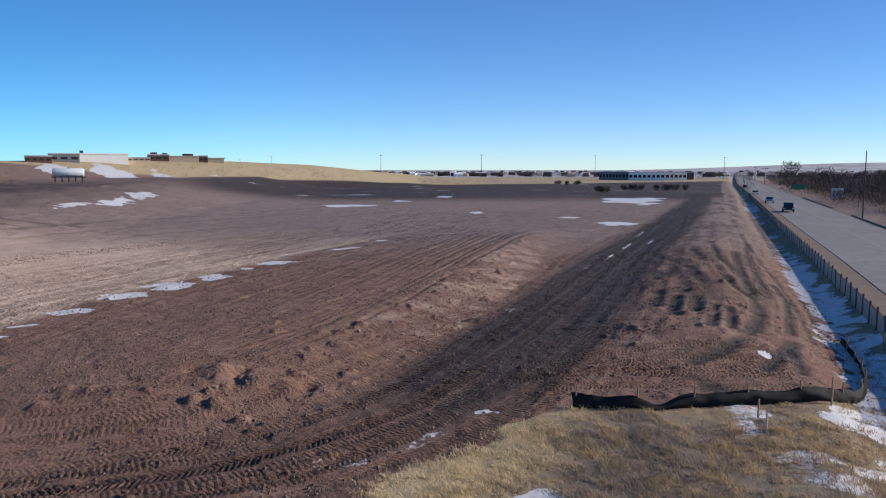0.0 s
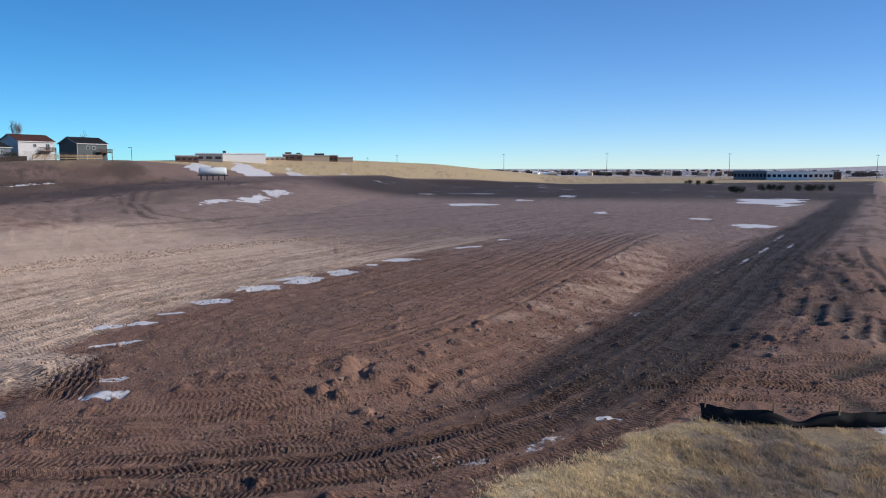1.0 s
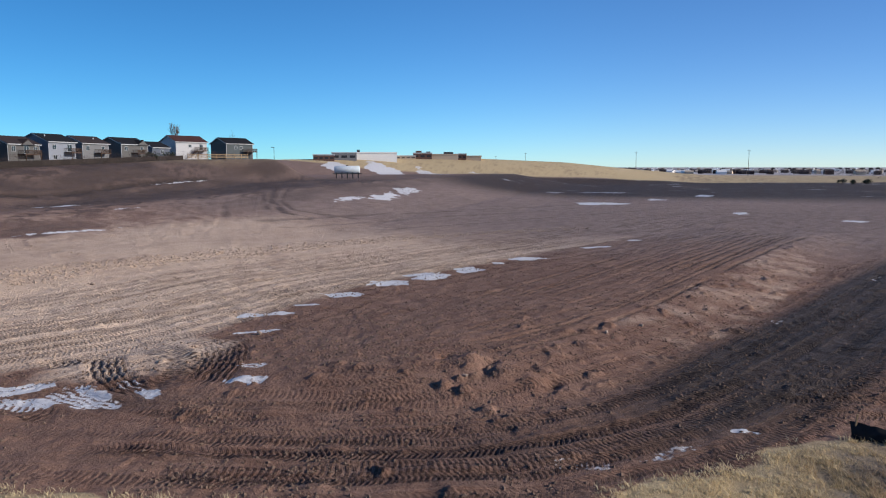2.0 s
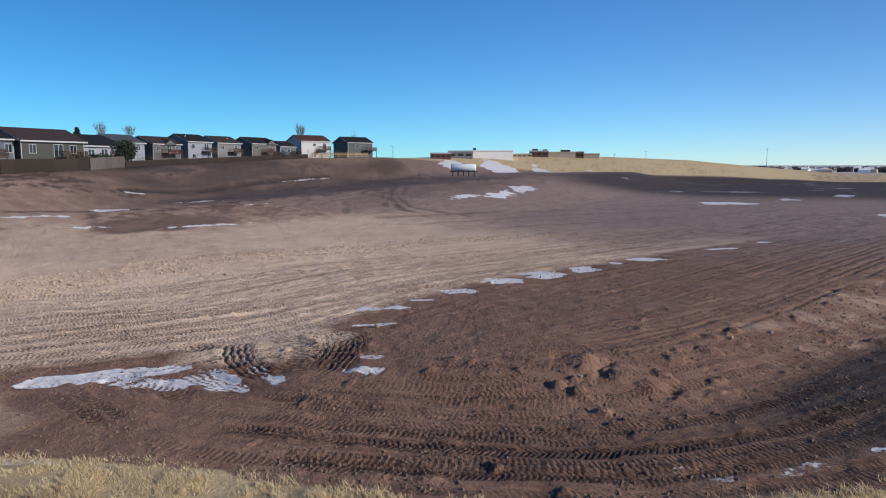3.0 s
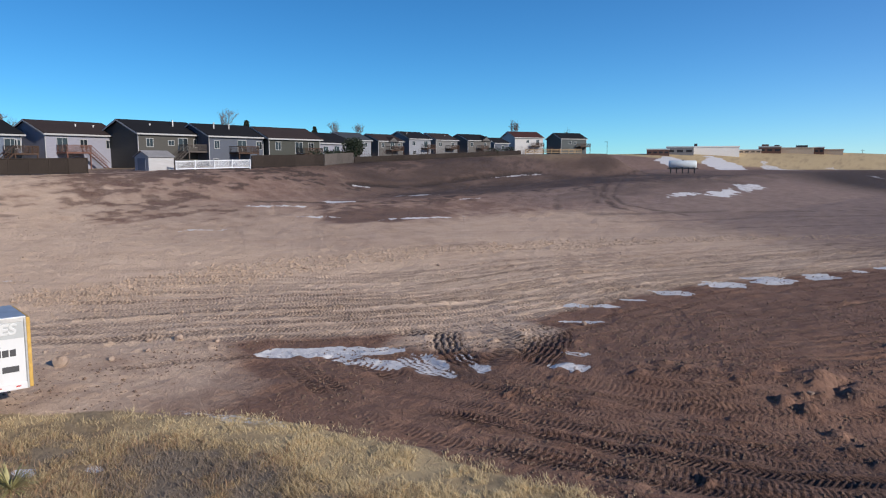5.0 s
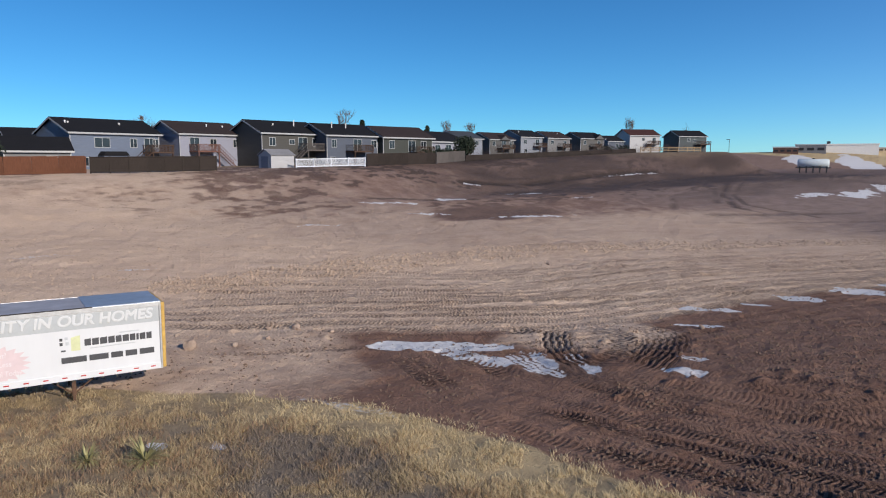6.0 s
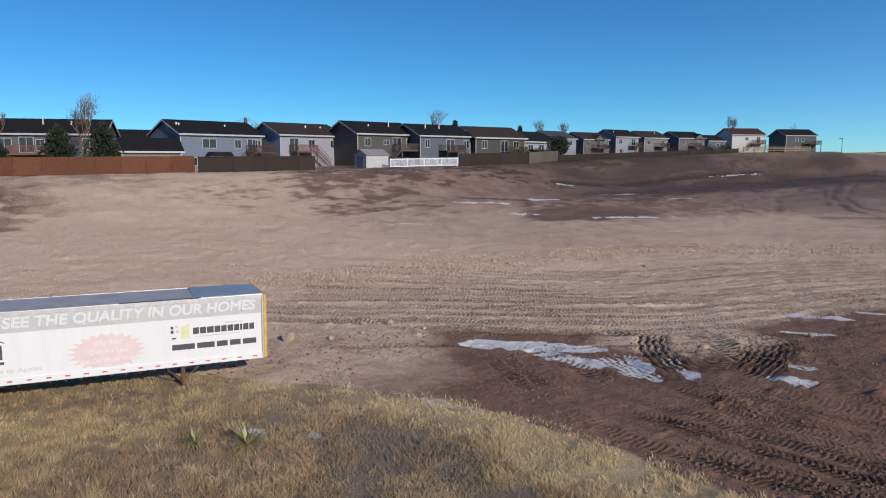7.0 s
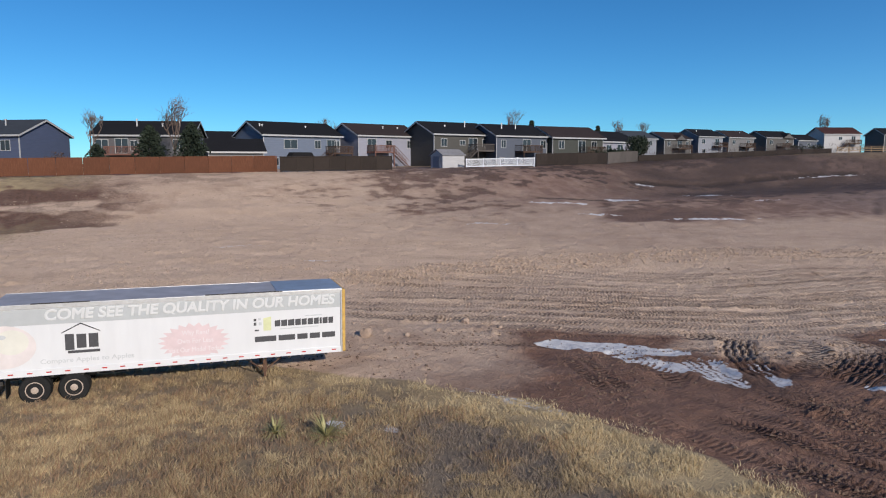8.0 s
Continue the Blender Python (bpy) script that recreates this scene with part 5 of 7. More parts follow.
def deck(parent, x0, x1, z, deep, wood, stair=0):
    bm = bmesh.new()
    box(bm, x0, -deep, z - 0.22, x1, -0.01, z)
    d = part("deck", bm, wood, parent, "raised wooden deck")
    bm = bmesh.new()
    n = max(2, int((x1 - x0) / 0.16))
    for k in range(n + 1):
        xx = x0 + (x1 - x0) * k / n
        box(bm, xx - 0.03, -deep, z, xx + 0.03, -deep + 0.05, z + 1.0)
    box(bm, x0, -deep - 0.02, z + 0.95, x1, -deep + 0.09, z + 1.04)
    for xx in (x0, x1 - 0.06):
        box(bm, xx, -deep, z + 0.95, xx + 0.06, -0.01, z + 1.03)
        for k in range(8):
            yy = -deep + deep * k / 8
            box(bm, xx, yy, z, xx + 0.05, yy + 0.05, z + 0.95)
    part("railing", bm, wood, d)
    for xx in (x0 + 0.1, x1 - 0.25):
        bm = bmesh.new()
        box(bm, xx, -deep + 0.02, -0.4, xx + 0.15, -deep + 0.17, z - 0.2)
        part("post", bm, wood, d)
    if stair:
        bm = bmesh.new()
        xs = x1 if stair > 0 else x0
        for k in range(9):
            a = xs + stair * 0.30 * k
            zz = z - (k + 1) * z / 10
            box(bm, min(a, a + stair * 0.32), -deep, zz - 0.06, max(a, a + stair * 0.32), -deep + 1.0, zz)
            box(bm, a - 0.03, -deep, zz, a + 0.03, -deep + 0.05, zz + 0.9)
        for yy in (-deep, -deep + 0.95):
            tube(bm, (xs, yy, z + 0.95), (xs + stair * 2.9, yy, 0.95), 0.05, sides=4)
            tube(bm, (xs, yy, z - 0.1), (xs + stair * 2.9, yy, 0.0), 0.09, sides=4)
        part("stair", bm, wood, d)


def house(label, where, phi, w, deep, eave, wall, roof, pitch=0.42, wins=(), decks=(), vents=(), cross=0, bay=None, drop=0.0, size=1.0, group="houses on the rise"):
    """A house with its long side to the lot. Local x runs along the facade, -y looks to the lot."""
    h = tagged(new("house"), label, "house", group)
    ridge = eave + deep / 2 * pitch
    bm = bmesh.new()
    v0 = [bm.verts.new((x, y, z)) for x in (-w / 2, w / 2) for y, z in ((0, -1.0), (0, eave), (deep / 2, ridge), (deep, eave), (deep, -1.0))]
    for f in ((0, 1, 2, 3, 4), (9, 8, 7, 6, 5), (0, 5, 6, 1), (3, 8, 9, 4), (0, 4, 9, 5), (1, 6, 7, 2), (2, 7, 8, 3)):
        bm.faces.new([v0[i] for i in f])
    part("wall", bm, wall, h)
    bm = bmesh.new()
    o, e, t = 0.45, 0.40, 0.16
    for s in (0, 1):
        y0, y1 = (-o, deep / 2) if not s else (deep + o, deep / 2)
        z0 = eave - o * pitch
        q = [(x, y, z + dz) for dz in (0.03, 0.03 + t) for x, y, z in ((-w / 2 - e, y0, z0), (w / 2 + e, y0, z0), (w / 2 + e, y1, ridge), (-w / 2 - e, y1, ridge))]
        q = [bm.verts.new(p) for p in q]
        for f in ((0, 1, 2, 3), (7, 6, 5, 4), (0, 4, 5, 1), (1, 5, 6, 2), (2, 6, 7, 3), (3, 7, 4, 0)):
            bm.faces.new([q[i] for i in f])
    rf = part("roof", bm, roof, h)
    for y0 in (-o - 0.06, deep + o):
        bm = bmesh.new()
        box(bm, -w / 2 - e, y0, eave - o * pitch - 0.10, w / 2 + e, y0 + 0.06, eave - o * pitch + 0.14)
        part("fascia", bm, white_paint, rf, "white fascia board")
    for sx in (-w / 2 - e - 0.03, w / 2 + e - 0.01):
        for ya, yb in ((-o, deep / 2), (deep + o, deep / 2)):
            bm = bmesh.new()
            p = [(sx, ya, eave - o * pitch - 0.12), (sx, yb, ridge - 0.10), (sx, yb, ridge + 0.15), (sx, ya, eave - o * pitch + 0.12)]
            vv = [bm.verts.new(c) for c in p] + [bm.verts.new((c[0] + 0.04, c[1], c[2])) for c in p]
            for f in ((0, 1, 2, 3), (7, 6, 5, 4), (0, 4, 5, 1), (1, 5, 6, 2), (2, 6, 7, 3), (3, 7, 4, 0)):
                bm.faces.new([vv[i] for i in f])
            part("fascia", bm, white_paint, rf, "white fascia board")
    for sx in (-w / 2 - 0.03, w / 2 - 0.09):
        bm = bmesh.new()
        box(bm, sx, -0.03, -0.8, sx + 0.12, 0.10, eave - 0.1)
        part("corner_board", bm, white_paint, h)
    for x, z, ww, hh in wins:
        window(h, x, z, ww, hh)
    for d in decks:
        deck(h, *d)
    for x, up in vents:
        bm = bmesh.new()
        y = deep * 0.28
        tube(bm, (x, y, eave + y * pitch - 0.1), (x, y, eave + y * pitch + up), 0.10, sides=8)
        tube(bm, (x, y, eave + y * pitch + up), (x, y, eave + y * pitch + up + 0.15), 0.16, sides=8)
        part("vent_pipe", bm, rail_metal, rf)
    if bay:
        x, ww, hh = bay
        bm = bmesh.new()
        box(bm, x - ww / 2, -1.4, -0.5, x + ww / 2, -0.004, hh)
        b = part("bay", bm, wall, h)
        bm = bmesh.new()
        prism(bm, [(x - ww / 2 - 0.2, hh), (x + ww / 2 + 0.2, hh), (x + ww / 2 - 0.3, hh + 0.6), (x - ww / 2 + 0.3, hh + 0.6)], -1.6, -0.006)
        part("bay_roof", bm, roof, b)
        for k in (-1, 0, 1):
            window(b, x + k * ww * 0.3, hh * 0.55, ww * 0.2, hh * 0.55, -1.402)
    if cross:
        bm = bmesh.new()
        x, ww = cross
        a = [bm.verts.new((xx, y, z)) for y in (-0.6, deep / 2) for xx, z in ((x - ww / 2, eave - 0.3), (x + ww / 2, eave - 0.3), (x, eave + ww / 2 * 0.55))]
        for f in ((0, 1, 2), (5, 4, 3), (0, 2, 5, 3), (1, 4, 5, 2), (0, 3, 4, 1)):
            bm.faces.new([a[i] for i in f])
        part("cross_gable", bm, roof, rf)
        bm = bmesh.new()
        a = [bm.verts.new((xx, y, z)) for y in (-0.63, -0.605) for xx, z in ((x - ww / 2 + .3, eave - 0.25), (x + ww / 2 - .3, eave - 0.25), (x, eave + ww / 2 * 0.55 - 0.3))]
        for f in ((0, 1, 2), (5, 4, 3), (0, 2, 5, 3), (1, 4, 5, 2), (0, 3, 4, 1)):
            bm.faces.new([a[i] for i in f])
        part("gable_front", bm, wall, rf)
    z = float(land(np.array([where[0]]), np.array([where[1]]))[0]) + drop
    h.matrix_world = pose(where[0], where[1], z, 0, 0, 90 - phi) @ Matrix.Scale(size, 4)
    return h


UP, LO = 3.75, 1.05      # middle heights of upper and lower windows
W = WALLS
R = ROOFS
house("blue-grey sided house with a dark shingle roof", (-114.2, -15.5), 36, 11.5, 9.5, 5.2, W["deep"], R["slate"], wins=[(-3.6, UP, 1.5, 1.3), (3.6, UP, 1.4, 1.3), (0, UP, 0.9, 1.2)], vents=[(1.5, 0.9)])
house("grey house with a brown-red deck and black roof", (-113.0, 4.3), 17, 13.6, 9.5, 5.2, W["grey"], R["black"],
      wins=[(-5.6, UP, 1.7, 1.4), (1.5, UP, 0.9, 1.2), (5.0, UP, 1.7, 1.4), (-5.6, LO, 1.0, 0.8), (5.4, LO, 1.1, 1.0), (-2.9, 3.6, 1.7, 2.0), (-1.2, 3.6, 1.0, 1.4)], decks=[(-4.6, 0.0, 2.45, 2.6, red_deck)], vents=[(-1.4, 1.1), (2.2, 0.5), (4.6, 0.9)])
house("pale blue-grey house with a small bay and black roof", (-112.8, 27.5), -16, 13.6, 9.5, 5.2, W["blue"], R["black"],
      wins=[(-2.2, UP, 2.2, 1.3), (2.6, UP, 1.0, 1.2), (-5.0, LO, 1.3, 1.1), (5.2, 3.5, 1.7, 2.0), (6.2, UP, 0.8, 1.2)], decks=[(4.0, 7.6, 2.5, 2.6, deck_wood, -1)], bay=(-1.0, 3.6, 1.9), vents=[(-6, 0.4), (-5.6, 0.3), (2, 0.3)])
house("pale lilac house with brown roof and reddish deck stair", (-114.4, 42.4), -14, 12.0, 9.0, 5.2, W["lilac"], R["brown"],
      wins=[(0.0, UP, 1.1, 1.2), (4.3, UP, 1.0, 1.2), (5.0, LO, 0.9, 1.0), (-3.4, 3.55, 1.6, 2.0)], decks=[(-4.4, -0.4, 2.5, 2.4, red_deck, 1)], vents=[(0.5, 0.4), (3.5, 0.3)])
house("olive-grey house with a wooden deck and black roof", (-109.5, 53.9), -10, 12.0, 9.5, 5.2, W["olive"], R["black"],
      wins=[(-4.0, UP, 1.1, 1.2), (-0.2, UP, 1.0, 0.7), (4.6, UP, 1.1, 1.2), (-4.6, LO, 1.0, 0.8), (2.0, 3.5, 1.7, 2.0)], decks=[(1.0, 5.4, 2.5, 2.6, grey_wood, -1)], vents=[(2.2, 1.0), (-2, 0.3)])
house("slate-grey house with black roof and a porch", (-107.9, 64.4), -7, 11.0, 9.0, 5.2, W["slate"], R["black"],
      wins=[(-4.0, UP, 0.9, 1.2), (4.6, UP, 1.1, 1.2), (-4.3, LO, 0.9, 0.8), (1.0, 3.5, 1.7, 2.0), (4.4, LO, 0.9, 0.8)], decks=[(-1.6, 2.6, 2.5, 2.4, deck_wood)], vents=[(-2.6, 1.0), (0.4, 0.9)], drop=-0.4)
house("dark green-grey house with a brown roof", (-107.8, 76.0), -4, 11.5, 9.0, 5.1, W["green"], R["brown"],
      wins=[(-3.8, UP, 1.1, 1.3), (-3.2, LO, 0.9, 0.7), (3.6, UP, 1.2, 1.2), (0.8, 3.5, 1.6, 1.9)], decks=[(0.2, 4.4, 2.4, 2.4, deck_wood)], drop=-0.7)
house("light grey house with a dark roof behind shrubs", (-111.8, 88.2), -14, 11.0, 9.0, 5.1, W["lilac"], R["black"],
      wins=[(-3.0, UP, 1.4, 1.2), (3.8, UP, 1.0, 1.2), (0.4, 3.5, 1.6, 1.9)], decks=[(-1.4, 2.4, 2.4, 2.4, deck_wood)], drop=-1.5)
house("white house with a blue-grey metal roof", (-117.3, 98.9), -10, 10.0, 9.0, 5.0, W["white"], R["slate"],
      wins=[(-2.4, UP, 1.3, 1.2), (2.8, UP, 1.1, 1.2), (-2.4, LO, 1.0, 0.8)], drop=0.3, size=0.78)
house("tan house with a cross gable and dark roof", (-120.2, 110.6), -6, 10.5, 9.0, 5.0, W["tan"], R["brown"],
      wins=[(-3.4, UP, 1.1, 1.2), (0.8, 3.6, 1.6, 1.8), (3.8, UP, 1.0, 1.2)], cross=(0.8, 4.6), decks=[(-2.2, 3.2, 2.4, 2.4, deck_wood)], drop=0.0, size=0.78)
house("white-sided house with a dark deck", (-120.6, 120.4), -3, 9.5, 9.5, 5.2, W["white"], R["black"],
      wins=[(-2.8, UP, 1.2, 1.2), (2.6, 3.6, 1.6, 1.8), (-2.6, LO, 1.2, 1.0)], decks=[(0.6, 4.4, 2.4, 2.4, deck_wood)], vents=[(-3, 0.5)], drop=0.3, size=0.78)
house("pale house with a dark brown roof and deck", (-123.5, 132.8), 0, 10.0, 9.5, 5.2, W["cream"], R["brown"],
      wins=[(-3.0, UP, 1.2, 1.2), (2.8, UP, 1.1, 1.2)], decks=[(-0.6, 3.4, 2.4, 2.4, deck_wood)], vents=[(2, 0.4)], drop=0.0, size=0.78)
house("tan house with black roof and a gable end", (-124.5, 146.6), 3, 11.2, 9.5, 5.2, W["tan"], R["black"],
      wins=[(-3.6, UP, 1.2, 1.2), (3.0, UP, 1.0, 1.2)], cross=(3.0, 5.2), decks=[(-1.2, 2.4, 2.4, 2.2, deck_wood)], drop=-0.2, size=0.78)
house("small dark house with a black roof", (-129.2, 162.1), 5, 7.0, 8.0, 4.4, W["slate"], R["black"], wins=[(0.5, 3.0, 1.1, 1.0)], drop=-0.5, size=0.85)
house("white house with a dark red roof and dark stair", (-127.8, 173.3), 21, 11.6, 9.5, 5.4, W["bright"], R["red"],
      wins=[(-0.6, 4.0, 1.0, 0.9), (3.6, 3.7, 1.2, 1.8)], decks=[(0.8, 4.8, 2.5, 2.4, deck_wood, -1)], drop=0.35, size=0.84)
house("grey-green house with a black roof and dark deck", (-121.9, 188.2), 22, 11.0, 9.5, 5.2, W["teal"], R["black"],
      wins=[(-1.6, 3.8, 1.0, 1.0), (0.6, 3.7, 1.0, 1.0)], decks=[(1.4, 5.6, 2.4, 2.6, deck_wood)], drop=0.35, size=0.84)
house("grey garage with a black roof behind the cedar fence", (-106.0, 16.2), 2, 7.6, 6.5, 2.7, W["cream"], R["black"], pitch=0.5, wins=[(1.6, 1.4, 1.2, 1.0)])
house("distant pale house with a dark roof", (-148, 22.0), 0, 12, 9.0, 5.2, W["white"], R["black"], wins=[(0, UP, 1.2, 1.2)])


# ---- fences on the rise ----
def land_z(x, y):
    return float(land(np.array([float(x)]), np.array([float(y)]))[0])


def fence(label, line, tall, material, style, post_every=2.4, group="garden fences"):
    """A fence along a line: posts with a panel between each two."""
    f = tagged(new("fence"), label, "fence", group)
    x0, y0 = line[0]
    f.location = (x0, y0, 0)
    pts = []
    for (ax, ay), (bx, by) in zip(line, line[1:]):
        n = max(1, round(math.dist((ax, ay), (bx, by)) / post_every))
        pts += [(ax + (bx - ax) * k / n, ay + (by - ay) * k / n) for k in range(n)]
    pts.append(line[-1])
    pole = slab = None
    for k, (x, y) in enumerate(pts):
        z = land_z(x, y)
        m = pose(x - x0, y - y0, z)
        if pole is None:
            bm = bmesh.new()
            back = -0.09 if style == "board" else 0.0
            box(bm, -0.06 + back, -0.06, -0.4, 0.06 + back, 0.06, tall + (0.12 if style == "rail" else -0.05 if back else 0.04))
            pole = part("post", bm, material, f)
            pole.matrix_local = m
        else:
            shared("post", pole, f, m)
        if k + 1 == len(pts):
            break
        nx, ny = pts[k + 1]
        nz = land_z(nx, ny)
        run = math.dist((x, y), (nx, ny))
        turn = math.degrees(math.atan2(ny - y, nx - x))
        slope = math.degrees(math.atan2(nz - z, run))
        m = pose(x - x0, y - y0, z, 0, -slope, turn)
        if slab is None:
            bm = bmesh.new()
            rnd = random.Random(len(pts))
            if style == "board":
                n = int(run / 0.155)
                face_line = []
                for b in range(n):
                    a, proud = b * run / n, -0.012 - 0.008 * rnd.random()
                    face_line += [(a, proud), (a + run / n - 0.014, proud), (a + run / n - 0.014, 0.004), (a + run / n - 0.001, 0.004)]
                face_line += [(run, 0.012), (0, 0.012)]
                tops = [tall - 0.03 + 0.03 * rnd.random() for _ in range(n)]
                low_, up_ = [[bm.verts.new((a, b, z)) for a, b, z in ((a, b, 0.04 if not k else tops[min(i // 4, n - 1)]) for i, (a, b) in enumerate(face_line))] for k in (0, 1)]
                for i in range(len(face_line)):
                    j = (i + 1) % len(face_line)
                    bm.faces.new((low_[i], low_[j], up_[j], up_[i]))
                bm.faces.new(up_)
            elif style == "picket":
                n = int(run / 0.13)
                for b in range(n):
                    a = 0.04 + b * (run - 0.08) / n
                    box(bm, a, -0.02, 0.08, a + 0.05, 0.02, tall - 0.05)
                for zz in (0.1, tall - 0.14):
                    box(bm, 0, -0.035, zz, run, 0.035, zz + 0.12)
            elif style == "frame":
                rows = [zz for z0 in np.arange(0.08, tall - 0.2, 0.155) for zz in ((z0, -0.012), (z0 + 0.138, -0.012), (z0 + 0.138, 0.004), (z0 + 0.154, 0.004))]
                outline = rows + [(tall - 0.07, -0.05), (tall, -0.05), (tall, 0.05), (tall - 0.07, 0.05), (tall - 0.07, 0.012), (0.08, 0.012)]
                near_, far_ = [[bm.verts.new((a, d, zz)) for zz, d in outline] for a in (0.03, run - 0.03)]
                for i in range(len(outline)):
                    j = (i + 1) % len(outline)
                    bm.faces.new((near_[i], near_[j], far_[j], far_[i]))
                bm.faces.new(near_), bm.faces.new(far_)
            elif style == "rail":
                for zz in (0.35, 0.75, 1.12):
                    box(bm, 0, -0.035, zz, run, 0.035, zz + 0.13)
            slab = part("panel", bm, material, f)
            slab["kind"] = "stuff"
            slab.matrix_local = m
        else:
            shared("panel", slab, f, m)
    return f


fence("reddish cedar board fence along the top of the bank", [(-86, -48), (-83.4, -10.0), (-83.2, 17.0)], 1.85, cedar, "board")
fence("dark brown board fence with posts", [(-83.0, 17.4), (-83.0, 30.9)], 1.75, dark_wood, "frame", 1.9)
fence("low white vinyl picket fence", [(-87.6, 43.4), (-85.7, 52.9)], 1.2, vinyl, "picket", 2.2)
fence("dark weathered board fence", [(-85.9, 53.4), (-90.6, 69.0)], 1.75, dark_wood, "board")
fence("grey weathered board fence", [(-90.7, 69.3), (-96.6, 80.0)], 1.8, grey_wood, "board")
fence("dark board fence along the rise", [(-97.0, 80.6), (-103, 116), (-112.5, 149)], 1.05, dark_wood, "board")
fence("pale wooden rail fence", [(-113.0, 151.5), (-107.2, 163.0), (-106.5, 168)], 1.3, tan_wood, "rail")


def build_shed():
    s = tagged(new("garden_shed"), "pale garden shed with a light roof beside the vinyl fence", "shed")
    bm = bmesh.new()
    prism(bm, [(-1.5, -0.3), (1.5, -0.3), (1.5, 1.75), (0, 2.45), (-1.5, 1.75)], 0, 3.6)
    part("wall", bm, WALLS["bright"], s)
    bm = bmesh.new()
    prism(bm, [(-1.7, 1.72), (0, 2.52), (1.7, 1.72), (1.7, 1.80), (0, 2.60), (-1.7, 1.80)], -0.15, 3.75)
    part("roof", bm, ROOFS["grey"], s, "light grey roof")
    bm = bmesh.new()
    box(bm, -0.85, -0.03, 0.0, 0.85, -0.002, 1.6)
    part("door", bm, WALLS["white"], s, "white double door")
    s.matrix_world = pose(-90.7, 40.4, land_z(-90, 40), 0, 0, 8)


build_shed()


# ---- silt fence ----
def build_silt_fence():
    f = tagged(new("silt_fence"), "black plastic silt fence sagging between wooden stakes", "silt fence")
    line = soft_line([(5.9, 26.7), (8.6, 26.1), (10.6, 26.4), (13.0, 26.6), (16.6, 27.1), (19.2, 28.8), (21.2, 31.8), (23.0, 35.4), (24.6, 39.4)], 3)
    pts, run = [], 0.0
    for (ax, ay), (bx, by) in zip(line, line[1:]):
        n = max(1, int(math.dist((ax, ay), (bx, by)) / 0.12))
        pts += [(ax + (bx - ax) * k / n, ay + (by - ay) * k / n) for k in range(n)]
    px, py = np.array(pts).T
    z = surface(px, py)[0]
    gone = np.concatenate([[0], np.cumsum(np.hypot(np.diff(px), np.diff(py)))])
    verts, rows = [], 7
    for k in range(len(pts)):
        sag = 0.10 * math.sin(math.pi * ((gone[k] / 2.4) % 1)) + 0.08 * float(value_noise(np.array([gone[k]]), np.array([3.0]), 0.7, 4)[0])
        tall = 0.66 - sag - (0.30 * math.exp(-((gone[k] - 3.4) / 0.7) ** 2))
        for j in range(rows):
            u = j / (rows - 1)
            belly = 0.16 * math.sin(math.pi * u) * (0.4 + float(value_noise(np.array([gone[k]]), np.array([u * 2]), 0.5, 9)[0])) + 0.12 * (1 - u)
            verts.append((px[k] + 0.25 * belly, py[k] - belly, z[k] - 0.06 + u * tall))
    n = len(pts)
    front = [(k * rows + j, (k + 1) * rows + j, (k + 1) * rows + j + 1, k * rows + j + 1) for k in range(n - 1) for j in range(rows - 1)]
    m = len(verts)
    back = [(x + 0.004, y + 0.008, zz) for x, y, zz in verts]
    faces = front + [tuple(m + i for i in q[::-1]) for q in front]
    raw("fabric", verts + back, faces, silt_black, f, smooth=True)
    stake, k = None, 0
    for at in np.arange(0.1, gone[-1], 2.35):
        k = int(np.argmin(np.abs(gone - at)))
        mm = pose(px[k] + 0.02, py[k] - 0.05, z[k], 4 * math.sin(7 * at), 5 * math.cos(5 * at), 20)
        if stake is None:
            bm = bmesh.new()
            box(bm, -0.025, -0.025, -0.25, 0.025, 0.025, 0.85)
            stake = part("stake", bm, stake_wood, f, "pale wooden stake")
            stake.matrix_local = mm
        else:
            shared("stake", stake, f, mm)


build_silt_fence()
for x, y, tall in ((12.6, 25.0, 0.75), (12.2, 23.6, 0.7), (16.9, 27.4, 1.0), (16.6, 26.9, 0.9), (25.0, 36.0, 0.9)):
    bm = bmesh.new()
    box(bm, -0.025, -0.025, -0.2, 0.025, 0.025, tall)
    st = part("survey_stake", bm, stake_wood if y > 24 else white_paint)
    st.matrix_world = pose(x, y, height(x, y), 3, -4, 30)
    tagged(st, "short wooden survey stake in the snowy grass", "stake", "survey stakes")


